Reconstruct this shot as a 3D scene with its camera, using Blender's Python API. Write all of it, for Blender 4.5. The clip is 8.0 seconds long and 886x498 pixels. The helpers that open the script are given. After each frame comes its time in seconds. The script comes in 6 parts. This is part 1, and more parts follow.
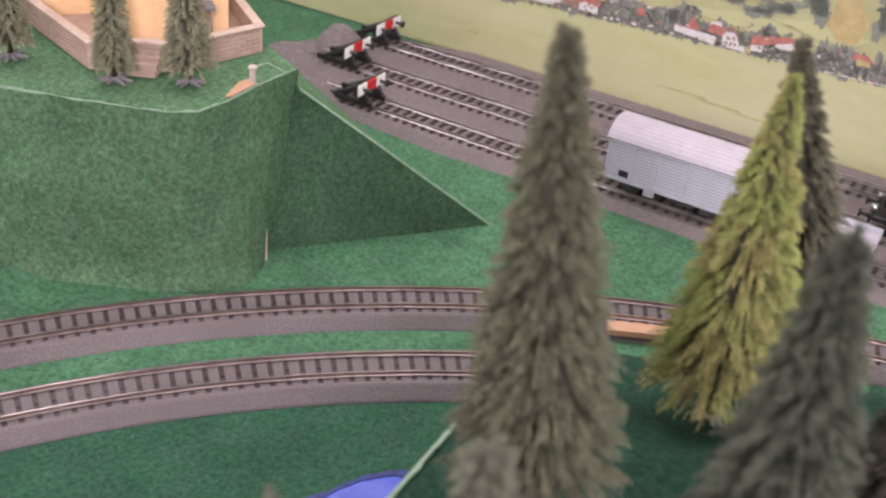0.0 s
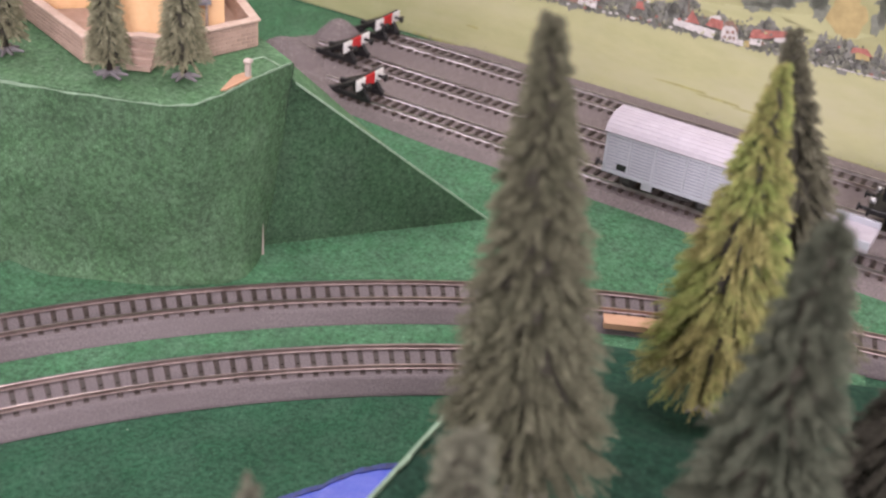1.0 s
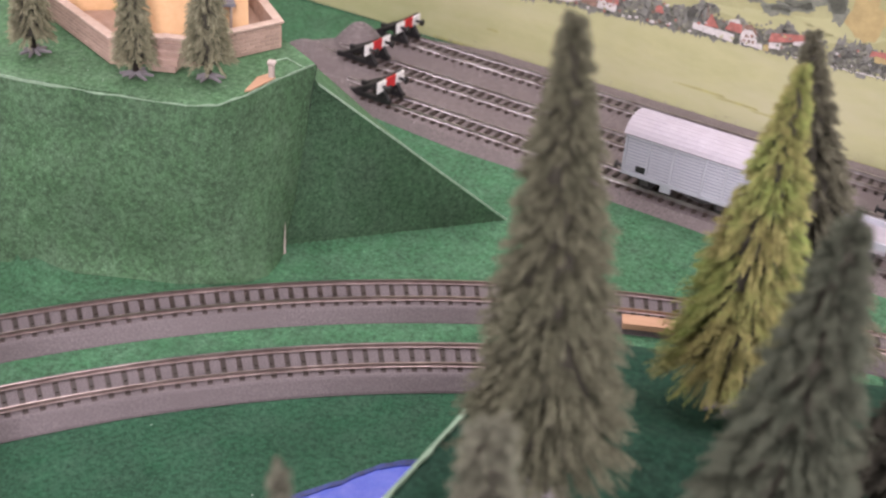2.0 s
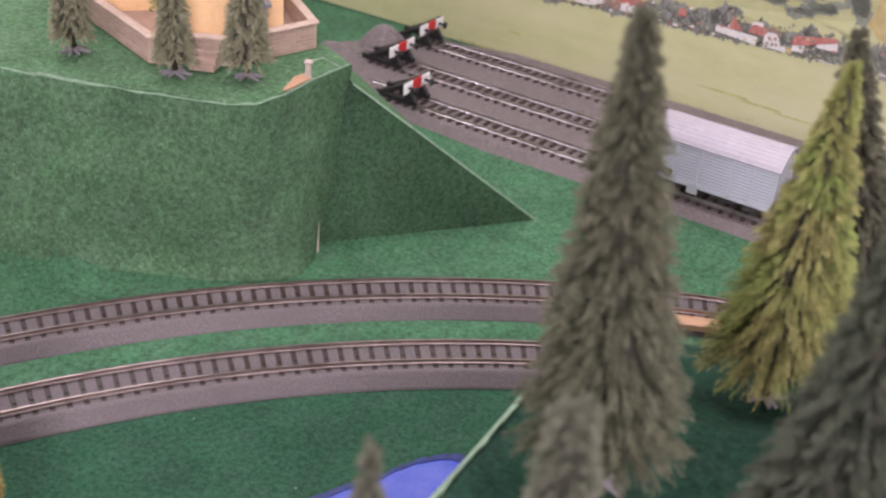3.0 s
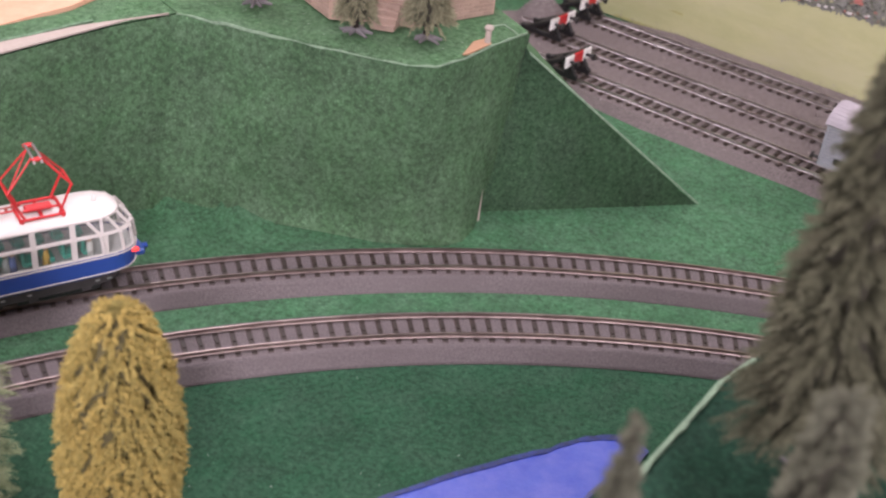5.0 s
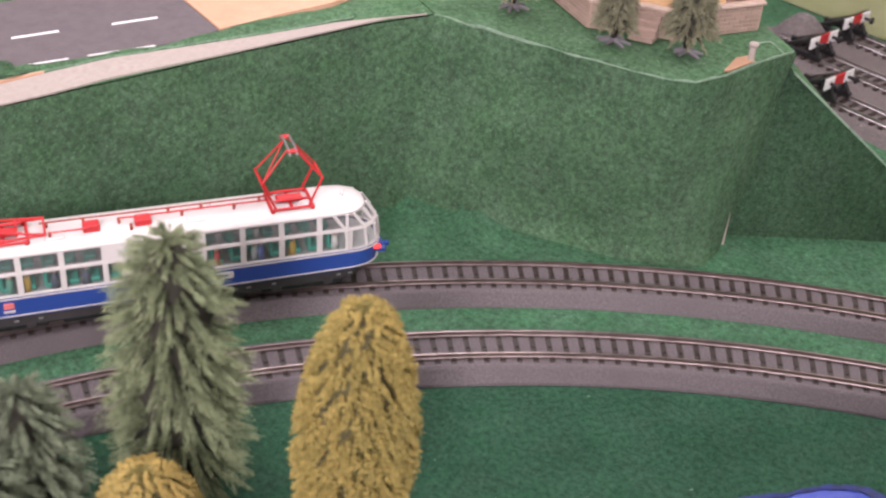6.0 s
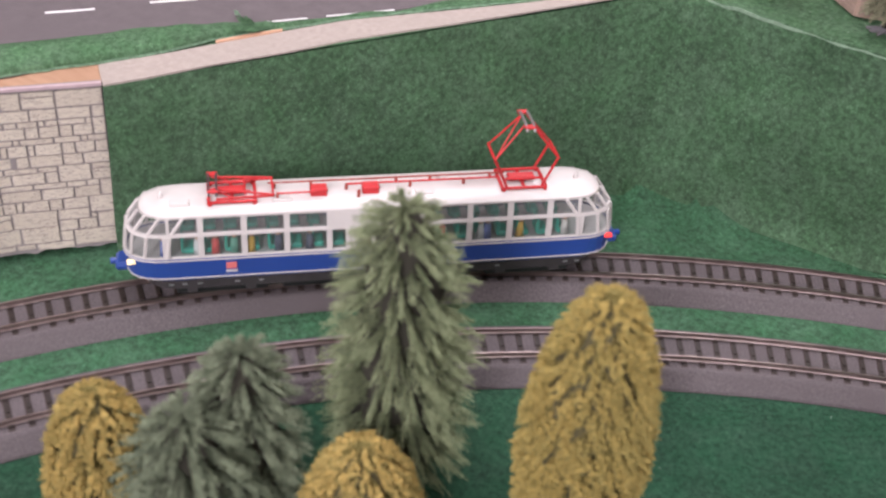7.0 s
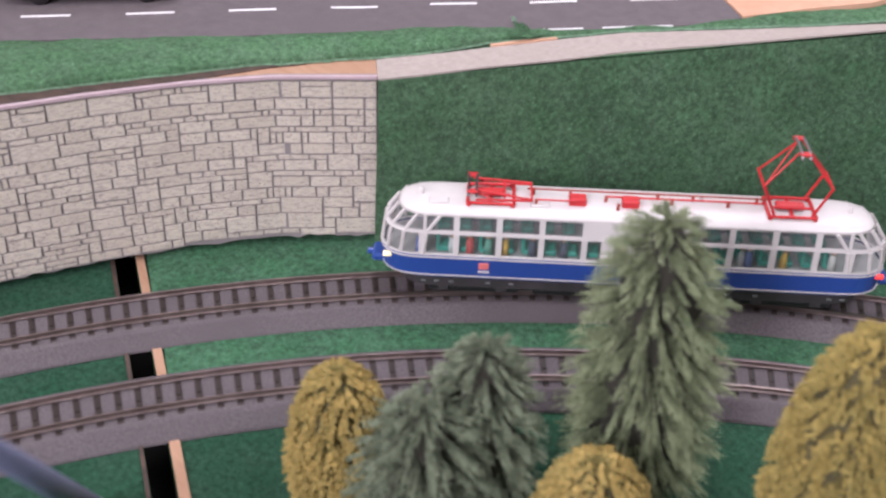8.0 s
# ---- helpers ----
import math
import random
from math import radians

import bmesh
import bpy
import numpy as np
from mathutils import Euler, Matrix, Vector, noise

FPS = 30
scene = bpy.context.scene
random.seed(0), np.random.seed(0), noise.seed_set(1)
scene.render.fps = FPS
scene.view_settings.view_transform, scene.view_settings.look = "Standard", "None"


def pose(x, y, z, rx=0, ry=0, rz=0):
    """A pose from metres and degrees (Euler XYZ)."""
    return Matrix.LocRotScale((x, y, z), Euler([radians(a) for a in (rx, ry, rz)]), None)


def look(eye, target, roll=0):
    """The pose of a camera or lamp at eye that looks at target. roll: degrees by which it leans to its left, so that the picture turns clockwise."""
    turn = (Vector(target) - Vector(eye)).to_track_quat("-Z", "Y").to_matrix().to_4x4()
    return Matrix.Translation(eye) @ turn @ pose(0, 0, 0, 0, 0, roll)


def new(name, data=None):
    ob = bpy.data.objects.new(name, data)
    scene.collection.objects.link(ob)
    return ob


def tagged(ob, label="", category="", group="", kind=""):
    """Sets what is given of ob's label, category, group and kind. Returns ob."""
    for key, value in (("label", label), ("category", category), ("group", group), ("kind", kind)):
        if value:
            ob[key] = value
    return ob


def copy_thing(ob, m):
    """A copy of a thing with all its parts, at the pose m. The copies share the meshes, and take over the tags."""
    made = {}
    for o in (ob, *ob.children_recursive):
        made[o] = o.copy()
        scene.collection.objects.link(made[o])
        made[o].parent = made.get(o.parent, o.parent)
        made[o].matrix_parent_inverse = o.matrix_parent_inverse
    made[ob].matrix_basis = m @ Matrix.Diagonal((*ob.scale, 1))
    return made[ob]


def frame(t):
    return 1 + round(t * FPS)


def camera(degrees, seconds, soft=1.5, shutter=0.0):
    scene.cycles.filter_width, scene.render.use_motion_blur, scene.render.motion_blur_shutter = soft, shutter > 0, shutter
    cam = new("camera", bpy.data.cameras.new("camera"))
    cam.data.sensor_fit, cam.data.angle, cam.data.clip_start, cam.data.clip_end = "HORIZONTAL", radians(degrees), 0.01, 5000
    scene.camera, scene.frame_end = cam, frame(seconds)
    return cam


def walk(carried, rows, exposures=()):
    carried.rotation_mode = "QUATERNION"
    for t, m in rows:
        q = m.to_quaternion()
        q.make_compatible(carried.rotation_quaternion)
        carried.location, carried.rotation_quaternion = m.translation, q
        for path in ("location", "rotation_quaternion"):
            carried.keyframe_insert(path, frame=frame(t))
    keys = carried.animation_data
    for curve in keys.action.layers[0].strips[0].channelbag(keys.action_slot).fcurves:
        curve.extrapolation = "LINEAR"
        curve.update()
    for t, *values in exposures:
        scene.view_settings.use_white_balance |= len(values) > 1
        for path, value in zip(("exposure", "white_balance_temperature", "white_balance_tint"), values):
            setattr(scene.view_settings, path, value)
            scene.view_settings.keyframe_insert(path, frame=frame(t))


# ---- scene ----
cam = camera(40.81, 8.0, soft=2.3)
cam.data.dof.use_dof, cam.data.dof.focus_distance, cam.data.dof.aperture_fstop = True, 0.64, 15.0
PATH = [
    (0, (0.0936, 0.2796, 0.3690), (-0.0097, 1.1294, -0.1479), 5.41),
    (0.5, (0.0933, 0.2801, 0.3679), (-0.0144, 1.1297, -0.1485), 5.24),
    (1, (0.0994, 0.2801, 0.3672), (-0.0089, 1.1280, -0.1517), 5.16),
    (1.5, (0.1029, 0.2784, 0.3685), (-0.0175, 1.1250, -0.1500), 4.79),
    (3, (0.0821, 0.2614, 0.3662), (-0.0414, 1.1117, -0.1455), 5.09),
    (3.5, (0.0787, 0.2572, 0.3688), (-0.0606, 1.0986, -0.1533), 4.27),
    (4, (0.0726, 0.2494, 0.3710), (-0.0719, 1.0832, -0.1619), 5.47),
    (5.5, (0.0346, 0.2623, 0.3513), (-0.2314, 1.0629, -0.1856), 6.02),
    (6, (0.0277, 0.2644, 0.3513), (-0.3335, 1.0200, -0.1951), 4.76),
    (6.5, (0.0081, 0.2760, 0.3316), (-0.4211, 0.9967, -0.2128), 4.80),
    (7, (-0.0022, 0.2729, 0.3304), (-0.4880, 0.9428, -0.2309), 3.76),
    (7.2, (-0.0035, 0.2692, 0.3267), (-0.5160, 0.9218, -0.2314), 3.77),
    (7.5, (-0.0038, 0.2716, 0.3233), (-0.5678, 0.8800, -0.2350), 3.49),
    (8, (-0.0063, 0.2709, 0.3210), (-0.6453, 0.8072, -0.2305), 1.85),
]

walk(cam, [(t, look(eye, target, roll)) for t, eye, target, roll in PATH], [(0.0, 0.32, 6550, 12), (1.5, 0.38, 6600, 13), (3.0, 0.22, 6450, 13), (4.0, 0.13, 6450, 14), (5.5, 0.15, 6600, 16), (6.5, 0.06, 6450, 10), (7.5, -0.13, 6250, 11), (8.0, -0.10, 6050, 11)])

# ---------------------------------------------------------------- light
world = bpy.data.worlds.new("room_air")
scene.world = world
world.use_nodes = True
world.node_tree.nodes["Background"].inputs[0].default_value = (0.9, 0.88, 0.85, 1)
world.node_tree.nodes["Background"].inputs[1].default_value = 0.05
CEIL = 1.75
# unseen: two added behind the viewer for upright faces, four flush on ceiling
for lx, ly, lz, power, aim in ((-0.9, -1.7, 1.45, 30.0, 0.7), (0.65, -1.65, 1.45, 92.0, 0.7), (-0.7, 0.6, 1.72, 14.0, 0.6), (0.75, 0.6, 1.72, 13.0, 0.6), (-0.9, 1.9, 1.72, 22.0, 1.9), (0.75, 1.9, 1.72, 25.0, 1.9)):
    lamp = bpy.data.lights.new("ceiling_lamp", "AREA")
    lamp.shape, lamp.size, lamp.size_y = "RECTANGLE", 0.55, 1.2
    lamp.energy, lamp.color = power, (1.0, 0.925, 1.0)
    ob = new("ceiling_lamp", lamp)
    ob.matrix_world = look((lx, ly, lz), (lx * (0.3 if aim != ly else 1.0), aim, 0))

# ---------------------------------------------------------------- materials


def surface(name, c1, c2, scale=60.0, rough=0.8, bump=0.0, bscale=400.0, c3=None, scale3=8.0, metal=0.0, stretch=(1, 1, 1), vary=0.0, island=0.0, spec=0.5, low=0.35, high=0.65):
    """Two tones mixed by noise, a third by broad patches, fine relief; vary: by object, island: by loose piece."""
    m = bpy.data.materials.new(name)
    m.use_nodes = True
    nt = m.node_tree
    b = nt.nodes["Principled BSDF"]
    b.inputs["Roughness"].default_value = rough
    b.inputs["Metallic"].default_value = metal
    b.inputs["Specular IOR Level"].default_value = spec
    tc = nt.nodes.new("ShaderNodeTexCoord")
    mp = nt.nodes.new("ShaderNodeMapping")
    mp.inputs["Scale"].default_value = stretch
    nt.links.new(tc.outputs["Object"], mp.inputs["Vector"])

    def noise_at(s, detail=5.0, r=0.72):
        n = nt.nodes.new("ShaderNodeTexNoise")
        n.inputs["Scale"].default_value = s
        n.inputs["Detail"].default_value = detail
        n.inputs["Roughness"].default_value = r
        nt.links.new(mp.outputs["Vector"], n.inputs["Vector"])
        return n

    n1 = noise_at(scale)
    ramp = nt.nodes.new("ShaderNodeValToRGB")
    ramp.color_ramp.elements[0].position, ramp.color_ramp.elements[1].position = low, high
    ramp.color_ramp.elements[0].color = (*c1, 1)
    ramp.color_ramp.elements[1].color = (*c2, 1)
    nt.links.new(n1.outputs["Fac"], ramp.inputs["Fac"])
    out = ramp.outputs["Color"]
    if c3 is not None:
        n3 = noise_at(scale3, 4.0)
        r3 = nt.nodes.new("ShaderNodeValToRGB")
        r3.color_ramp.elements[0].position, r3.color_ramp.elements[1].position = 0.45, 0.7
        nt.links.new(n3.outputs["Fac"], r3.inputs["Fac"])
        mix = nt.nodes.new("ShaderNodeMix")
        mix.data_type = "RGBA"
        nt.links.new(r3.outputs["Color"], mix.inputs["Factor"])
        nt.links.new(out, mix.inputs["A"])
        mix.inputs["B"].default_value = (*c3, 1)
        out = mix.outputs["Result"]
    if vary or island:
        hsv = nt.nodes.new("ShaderNodeHueSaturation")
        nt.links.new(out, hsv.inputs["Color"])
        mr = nt.nodes.new("ShaderNodeMapRange")
        amount = max(vary, island)
        mr.inputs["To Min"].default_value, mr.inputs["To Max"].default_value = 1 - amount, 1 + amount
        if vary:
            src = nt.nodes.new("ShaderNodeObjectInfo").outputs["Random"]
        else:
            src = nt.nodes.new("ShaderNodeNewGeometry").outputs["Random Per Island"]
        nt.links.new(src, mr.inputs["Value"])
        nt.links.new(mr.outputs["Result"], hsv.inputs["Value"])
        out = hsv.outputs["Color"]
    nt.links.new(out, b.inputs["Base Color"])
    if bump:
        n2 = noise_at(bscale, 4.0, 0.7)
        bp = nt.nodes.new("ShaderNodeBump")
        bp.inputs["Strength"].default_value = bump
        bp.inputs["Distance"].default_value = 0.001
        nt.links.new(n2.outputs["Fac"], bp.inputs["Height"])
        nt.links.new(bp.outputs["Normal"], b.inputs["Normal"])
    return m


def glass(name, tint=(0.85, 0.9, 0.9), haze=0.0):
    m = bpy.data.materials.new(name)
    m.use_nodes = True
    nt = m.node_tree
    out = nt.nodes["Material Output"]
    b = nt.nodes["Principled BSDF"]
    b.inputs["Base Color"].default_value = (*tint, 1)
    b.inputs["Roughness"].default_value = 0.04
    b.inputs["Specular IOR Level"].default_value = 0.6
    tr = nt.nodes.new("ShaderNodeBsdfTransparent")
    tr.inputs["Color"].default_value = (*tint, 1)
    gl = nt.nodes.new("ShaderNodeBsdfGlossy")
    gl.inputs["Roughness"].default_value = 0.05
    mx = nt.nodes.new("ShaderNodeMixShader")
    fr = nt.nodes.new("ShaderNodeFresnel")
    fr.inputs["IOR"].default_value = 1.45
    nt.links.new(fr.outputs["Fac"], mx.inputs["Fac"])
    nt.links.new(tr.outputs["BSDF"], mx.inputs[1])
    nt.links.new(gl.outputs["BSDF"], mx.inputs[2])
    last = mx.outputs["Shader"]
    # grey diffuse veil stands for the pale reflections on the panes
    if haze:
        df = nt.nodes.new("ShaderNodeBsdfDiffuse")
        df.inputs["Color"].default_value = (0.42, 0.40, 0.39, 1)
        md = nt.nodes.new("ShaderNodeMixShader")
        md.inputs["Fac"].default_value = haze
        nt.links.new(last, md.inputs[1])
        nt.links.new(df.outputs["BSDF"], md.inputs[2])
        last = md.outputs["Shader"]
    nt.links.new(last, out.inputs["Surface"])
    return m


def glow(name, colour, strength):
    m = bpy.data.materials.new(name)
    m.use_nodes = True
    b = m.node_tree.nodes["Principled BSDF"]
    b.inputs["Base Color"].default_value = (*colour, 1)
    b.inputs["Emission Color"].default_value = (*colour, 1)
    b.inputs["Emission Strength"].default_value = strength
    return m


def plain(name, c, rough=0.5, metal=0.0, amount=0.08, scale=90.0, bump=0.05, spec=0.5, vary=0.0):
    d = tuple(v * (1 - amount) for v in c)
    u = tuple(min(1, v * (1 + amount)) for v in c)
    return surface(name, d, u, scale, rough, bump, 700.0, metal=metal, spec=spec, vary=vary)


def felt(name, c, fleck=1.8, island=0.0):
    """Matted fibre: fine grain, short smeared streaks, faint broad mottling and a few pale flecks."""
    m = bpy.data.materials.new(name)
    m.use_nodes = True
    nt = m.node_tree
    b = nt.nodes["Principled BSDF"]
    b.inputs["Roughness"].default_value = 0.95
    b.inputs["Specular IOR Level"].default_value = 0.1
    tc = nt.nodes.new("ShaderNodeTexCoord")

    def noise_at(scale, detail, rough):
        n = nt.nodes.new("ShaderNodeTexNoise")
        n.inputs["Scale"].default_value, n.inputs["Detail"].default_value, n.inputs["Roughness"].default_value = scale, detail, rough
        nt.links.new(tc.outputs["Object"], n.inputs["Vector"])
        return n.outputs["Fac"]

    def spread(fac, a0, a1, b0, b1):
        r = nt.nodes.new("ShaderNodeMapRange")
        for k, v in (("From Min", a0), ("From Max", a1), ("To Min", b0), ("To Max", b1)):
            r.inputs[k].default_value = v
        nt.links.new(fac, r.inputs["Value"])
        return r.outputs["Result"]

    def times(p, q):
        k = nt.nodes.new("ShaderNodeMath")
        k.operation = "MULTIPLY"
        nt.links.new(p, k.inputs[0])
        nt.links.new(q, k.inputs[1])
        return k.outputs[0]

    value = times(spread(noise_at(340, 8.0, 0.78), 0.37, 0.63, 0.60, 1.44), spread(noise_at(26, 3.0, 0.6), 0.3, 0.7, 0.84, 1.16))
    value = times(value, spread(noise_at(900, 2.0, 0.6), 0.60, 0.72, 1.0, fleck))
    if island:
        value = times(value, spread(nt.nodes.new("ShaderNodeNewGeometry").outputs["Random Per Island"], 0.0, 1.0, 1 - island, 1 + island))
    hsv = nt.nodes.new("ShaderNodeHueSaturation")
    hsv.inputs["Color"].default_value = (*c, 1)
    nt.links.new(value, hsv.inputs["Value"])
    nt.links.new(spread(noise_at(60, 4.0, 0.7), 0.3, 0.7, 0.90, 1.10), hsv.inputs["Saturation"])
    nt.links.new(hsv.outputs["Color"], b.inputs["Base Color"])
    bp = nt.nodes.new("ShaderNodeBump")
    bp.inputs["Strength"].default_value, bp.inputs["Distance"].default_value = 0.9, 0.001
    nt.links.new(noise_at(800, 5.0, 0.75), bp.inputs["Height"])
    nt.links.new(bp.outputs["Normal"], b.inputs["Normal"])
    return m


# one green felt; tones differ by mat and partly carry light and shade
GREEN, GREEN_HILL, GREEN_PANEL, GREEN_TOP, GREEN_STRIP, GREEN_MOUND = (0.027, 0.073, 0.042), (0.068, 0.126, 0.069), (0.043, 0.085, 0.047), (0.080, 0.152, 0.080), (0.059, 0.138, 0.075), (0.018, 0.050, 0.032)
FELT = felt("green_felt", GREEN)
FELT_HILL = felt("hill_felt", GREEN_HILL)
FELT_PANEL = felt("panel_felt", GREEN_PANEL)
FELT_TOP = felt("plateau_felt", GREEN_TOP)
FELT_STRIP = felt("lit_track_felt", GREEN_STRIP)
FELT_MOUND = felt("shaded_mound_felt", GREEN_MOUND)
FELT_TORN = plain("torn_felt_edge", (0.13, 0.22, 0.135), 0.95, bump=0.5, amount=0.35, scale=300)
FELT_EDGE = plain("frayed_felt_edge", (0.20, 0.29, 0.20), 0.95, bump=0.5, amount=0.25, scale=300)
BALLAST = surface("moulded_ballast", (0.084, 0.070, 0.073), (0.152, 0.127, 0.131), 900, 0.7, 0.7, 1300, (0.106, 0.087, 0.090), 14, spec=0.45)
GRAVEL = surface("loose_gravel", (0.105, 0.087, 0.086), (0.225, 0.188, 0.185), 800, 0.8, 0.9, 1100, (0.148, 0.122, 0.120), 16, spec=0.4)
SLEEPER = plain("brown_plastic_sleeper", (0.055, 0.038, 0.032), 0.6, amount=0.3, scale=400)
CHAIR = plain("dark_rail_chair", (0.022, 0.014, 0.011), 0.55, amount=0.3, scale=400)
SLEEPER_YARD = plain("dusty_brown_sleeper", (0.062, 0.042, 0.033), 0.7, amount=0.3, scale=400)
RAIL = surface("nickel_rail", (0.27, 0.212, 0.196), (0.44, 0.355, 0.330), 60, 0.34, 0.05, 900, metal=0.95)
RAIL_YARD = surface("blotchy_nickel_rail", (0.28, 0.245, 0.235), (0.58, 0.55, 0.55), 28, 0.33, 0.05, 900, metal=0.9)
ROADM = surface("grey_card_road", (0.110, 0.092, 0.096), (0.140, 0.118, 0.122), 120, 0.7, 0.15, 800, (0.121, 0.102, 0.106), 10, spec=0.3)
WHITE = plain("white_paint", (0.72, 0.70, 0.69), 0.5)
PATHM = surface("beige_sand_path", (0.33, 0.28, 0.245), (0.41, 0.35, 0.31), 300, 0.9, 0.3, 900, (0.36, 0.31, 0.27), 20)
WOOD = surface("bare_plywood", (0.34, 0.19, 0.11), (0.44, 0.265, 0.165), 40, 0.75, 0.15, 500, (0.38, 0.22, 0.135), 12, stretch=(1, 6, 1))
SAND = surface("orange_sand_paper", (0.52, 0.30, 0.19), (0.59, 0.36, 0.24), 60, 0.9, 0.2, 900, (0.51, 0.29, 0.18), 9)
DARK_BROWN = plain("dark_brown_wood", (0.060, 0.036, 0.026), 0.7, amount=0.4, scale=160)
BLACKGAP = plain("dark_gap", (0.012, 0.010, 0.010), 0.9)


def printed_stone():
    """Pale print with short dark hatch strokes, shifted from stone to stone."""
    m = bpy.data.materials.new("printed_pale_stone")
    m.use_nodes = True
    nt = m.node_tree
    b = nt.nodes["Principled BSDF"]
    b.inputs["Roughness"].default_value = 0.75
    tc, info = nt.nodes.new("ShaderNodeTexCoord"), nt.nodes.new("ShaderNodeObjectInfo")
    add = nt.nodes.new("ShaderNodeVectorMath")
    nt.links.new(tc.outputs["Object"], add.inputs[0])
    nt.links.new(info.outputs["Random"], add.inputs[1])
    mp = nt.nodes.new("ShaderNodeMapping")
    mp.inputs["Scale"].default_value = (1.0, 1.0, 4.2)
    nt.links.new(add.outputs["Vector"], mp.inputs["Vector"])

    def stroke(scale, lo, hi):
        n = nt.nodes.new("ShaderNodeTexNoise")
        n.inputs["Scale"].default_value, n.inputs["Detail"].default_value = scale, 3.0
        nt.links.new(mp.outputs["Vector"], n.inputs["Vector"])
        r = nt.nodes.new("ShaderNodeMapRange")
        r.inputs["From Min"].default_value, r.inputs["From Max"].default_value = lo, hi
        nt.links.new(n.outputs["Fac"], r.inputs["Value"])
        return r.outputs["Result"]

    def mix(fac, a, colour):
        x = nt.nodes.new("ShaderNodeMix")
        x.data_type = "RGBA"
        nt.links.new(fac, x.inputs["Factor"])
        if isinstance(a, tuple):
            x.inputs["A"].default_value = (*a, 1)
        else:
            nt.links.new(a, x.inputs["A"])
        x.inputs["B"].default_value = (*colour, 1)
        return x.outputs["Result"]

    col = mix(info.outputs["Random"], (0.52, 0.458, 0.372), (0.60, 0.538, 0.445))
    col = mix(stroke(300, 0.46, 0.70), col, (0.40, 0.345, 0.30))
    col = mix(stroke(620, 0.60, 0.66), col, (0.24, 0.20, 0.185))
    nt.links.new(col, b.inputs["Base Color"])
    return m


STONE = printed_stone()
MORTAR = plain("printed_grey_joint", (0.245, 0.215, 0.212), 0.8)
PINK = plain("pink_card_edge", (0.48, 0.36, 0.375), 0.8)
# paler blue patches stand for the room's reflection on the pond
BLUE = surface("blue_water_sheet", (0.035, 0.060, 0.33), (0.060, 0.090, 0.38), 60, 0.22, 0.3, 700, (0.090, 0.110, 0.40), 34)
BLUE_CAR = plain("ultramarine_lacquer", (0.022, 0.060, 0.255), 0.28, amount=0.04)
CREAM = plain("white_lacquer", (0.58, 0.54, 0.515), 0.32, amount=0.03)
REDP = plain("red_plastic", (0.50, 0.024, 0.028), 0.38, amount=0.1)
REDBROWN = plain("brown_red_plastic", (0.27, 0.040, 0.025), 0.45, amount=0.1)
BLACKP = plain("black_plastic", (0.014, 0.013, 0.014), 0.42, amount=0.2)
UNDER = plain("dark_grey_plastic", (0.042, 0.036, 0.038), 0.5, amount=0.2)
STEEL = plain("dull_steel", (0.42, 0.42, 0.43), 0.35, 0.8)
GREEN_SEAT = plain("green_seat_plastic", (0.030, 0.31, 0.225), 0.5)
GREY_VAN = surface("grey_van_plastic", (0.34, 0.345, 0.385), (0.39, 0.395, 0.44), 80, 0.5, 0.1, 700, (0.365, 0.37, 0.41), 30)
VAN_BACK = plain("van_slat_shade", (0.20, 0.205, 0.235), 0.6)
VAN_ROOF = surface("pale_grey_roof", (0.30, 0.275, 0.305), (0.36, 0.33, 0.365), 120, 0.6, 0.12, 800, (0.33, 0.30, 0.325), 24)
GLASS = glass("clear_window", (0.86, 0.91, 0.90), 0.05)
GLASS_ROOF = glass("hazy_roof_window", (0.80, 0.82, 0.82), 0.10)
LAMP_ON = glow("warm_headlight", (1.0, 0.82, 0.45), 0.8)
TAIL_ON = glow("red_tail_light", (1.0, 0.06, 0.05), 0.7)
BRICK = surface("terrace_brick", (0.28, 0.195, 0.155), (0.38, 0.275, 0.225), 200, 0.85, 0.3, 700, (0.32, 0.225, 0.18), 40, vary=0.12)
PLASTER = surface("orange_plaster", (0.62, 0.39, 0.20), (0.72, 0.47, 0.26), 200, 0.8, 0.3, 600, (0.66, 0.43, 0.235), 22)
PAVING = surface("terrace_paving", (0.36, 0.25, 0.195), (0.45, 0.32, 0.255), 160, 0.85, 0.3, 700, (0.40, 0.28, 0.22), 30)
ROOFM = plain("slate_roof", (0.16, 0.16, 0.18), 0.6)
BARK = plain("dark_trunk", (0.030, 0.020, 0.016), 0.8, amount=0.3)
ROOT = plain("grey_tree_foot", (0.155, 0.143, 0.150), 0.6, amount=0.2, scale=200)
MEADOW = surface("printed_meadow", (0.35, 0.35, 0.185), (0.41, 0.40, 0.22), 22, 0.55, 0.02, 500, (0.41, 0.395, 0.25), 5, stretch=(1, 1, 3))
HILLS = surface("printed_hills", (0.31, 0.31, 0.165), (0.38, 0.37, 0.20), 40, 0.55, 0.02, 500, (0.28, 0.275, 0.13), 12)
WOODS = surface("printed_woods", (0.115, 0.116, 0.108), (0.215, 0.214, 0.196), 420, 0.55, 0.02, 500, (0.135, 0.135, 0.115), 90, island=0.15)
WOODS_FAR = surface("printed_far_woods", (0.13, 0.145, 0.115), (0.22, 0.225, 0.18), 300, 0.55, 0.02, 500, (0.17, 0.175, 0.15), 70)
PRINT_BROWN = plain("printed_brown_wall", (0.22, 0.14, 0.11), 0.55, amount=0.3, scale=300)
PRINT_WHITE = plain("printed_house_wall", (0.52, 0.49, 0.48), 0.55, amount=0.15, scale=300)
PRINT_RED = plain("printed_red_roof", (0.35, 0.13, 0.11), 0.55, amount=0.3, scale=300)
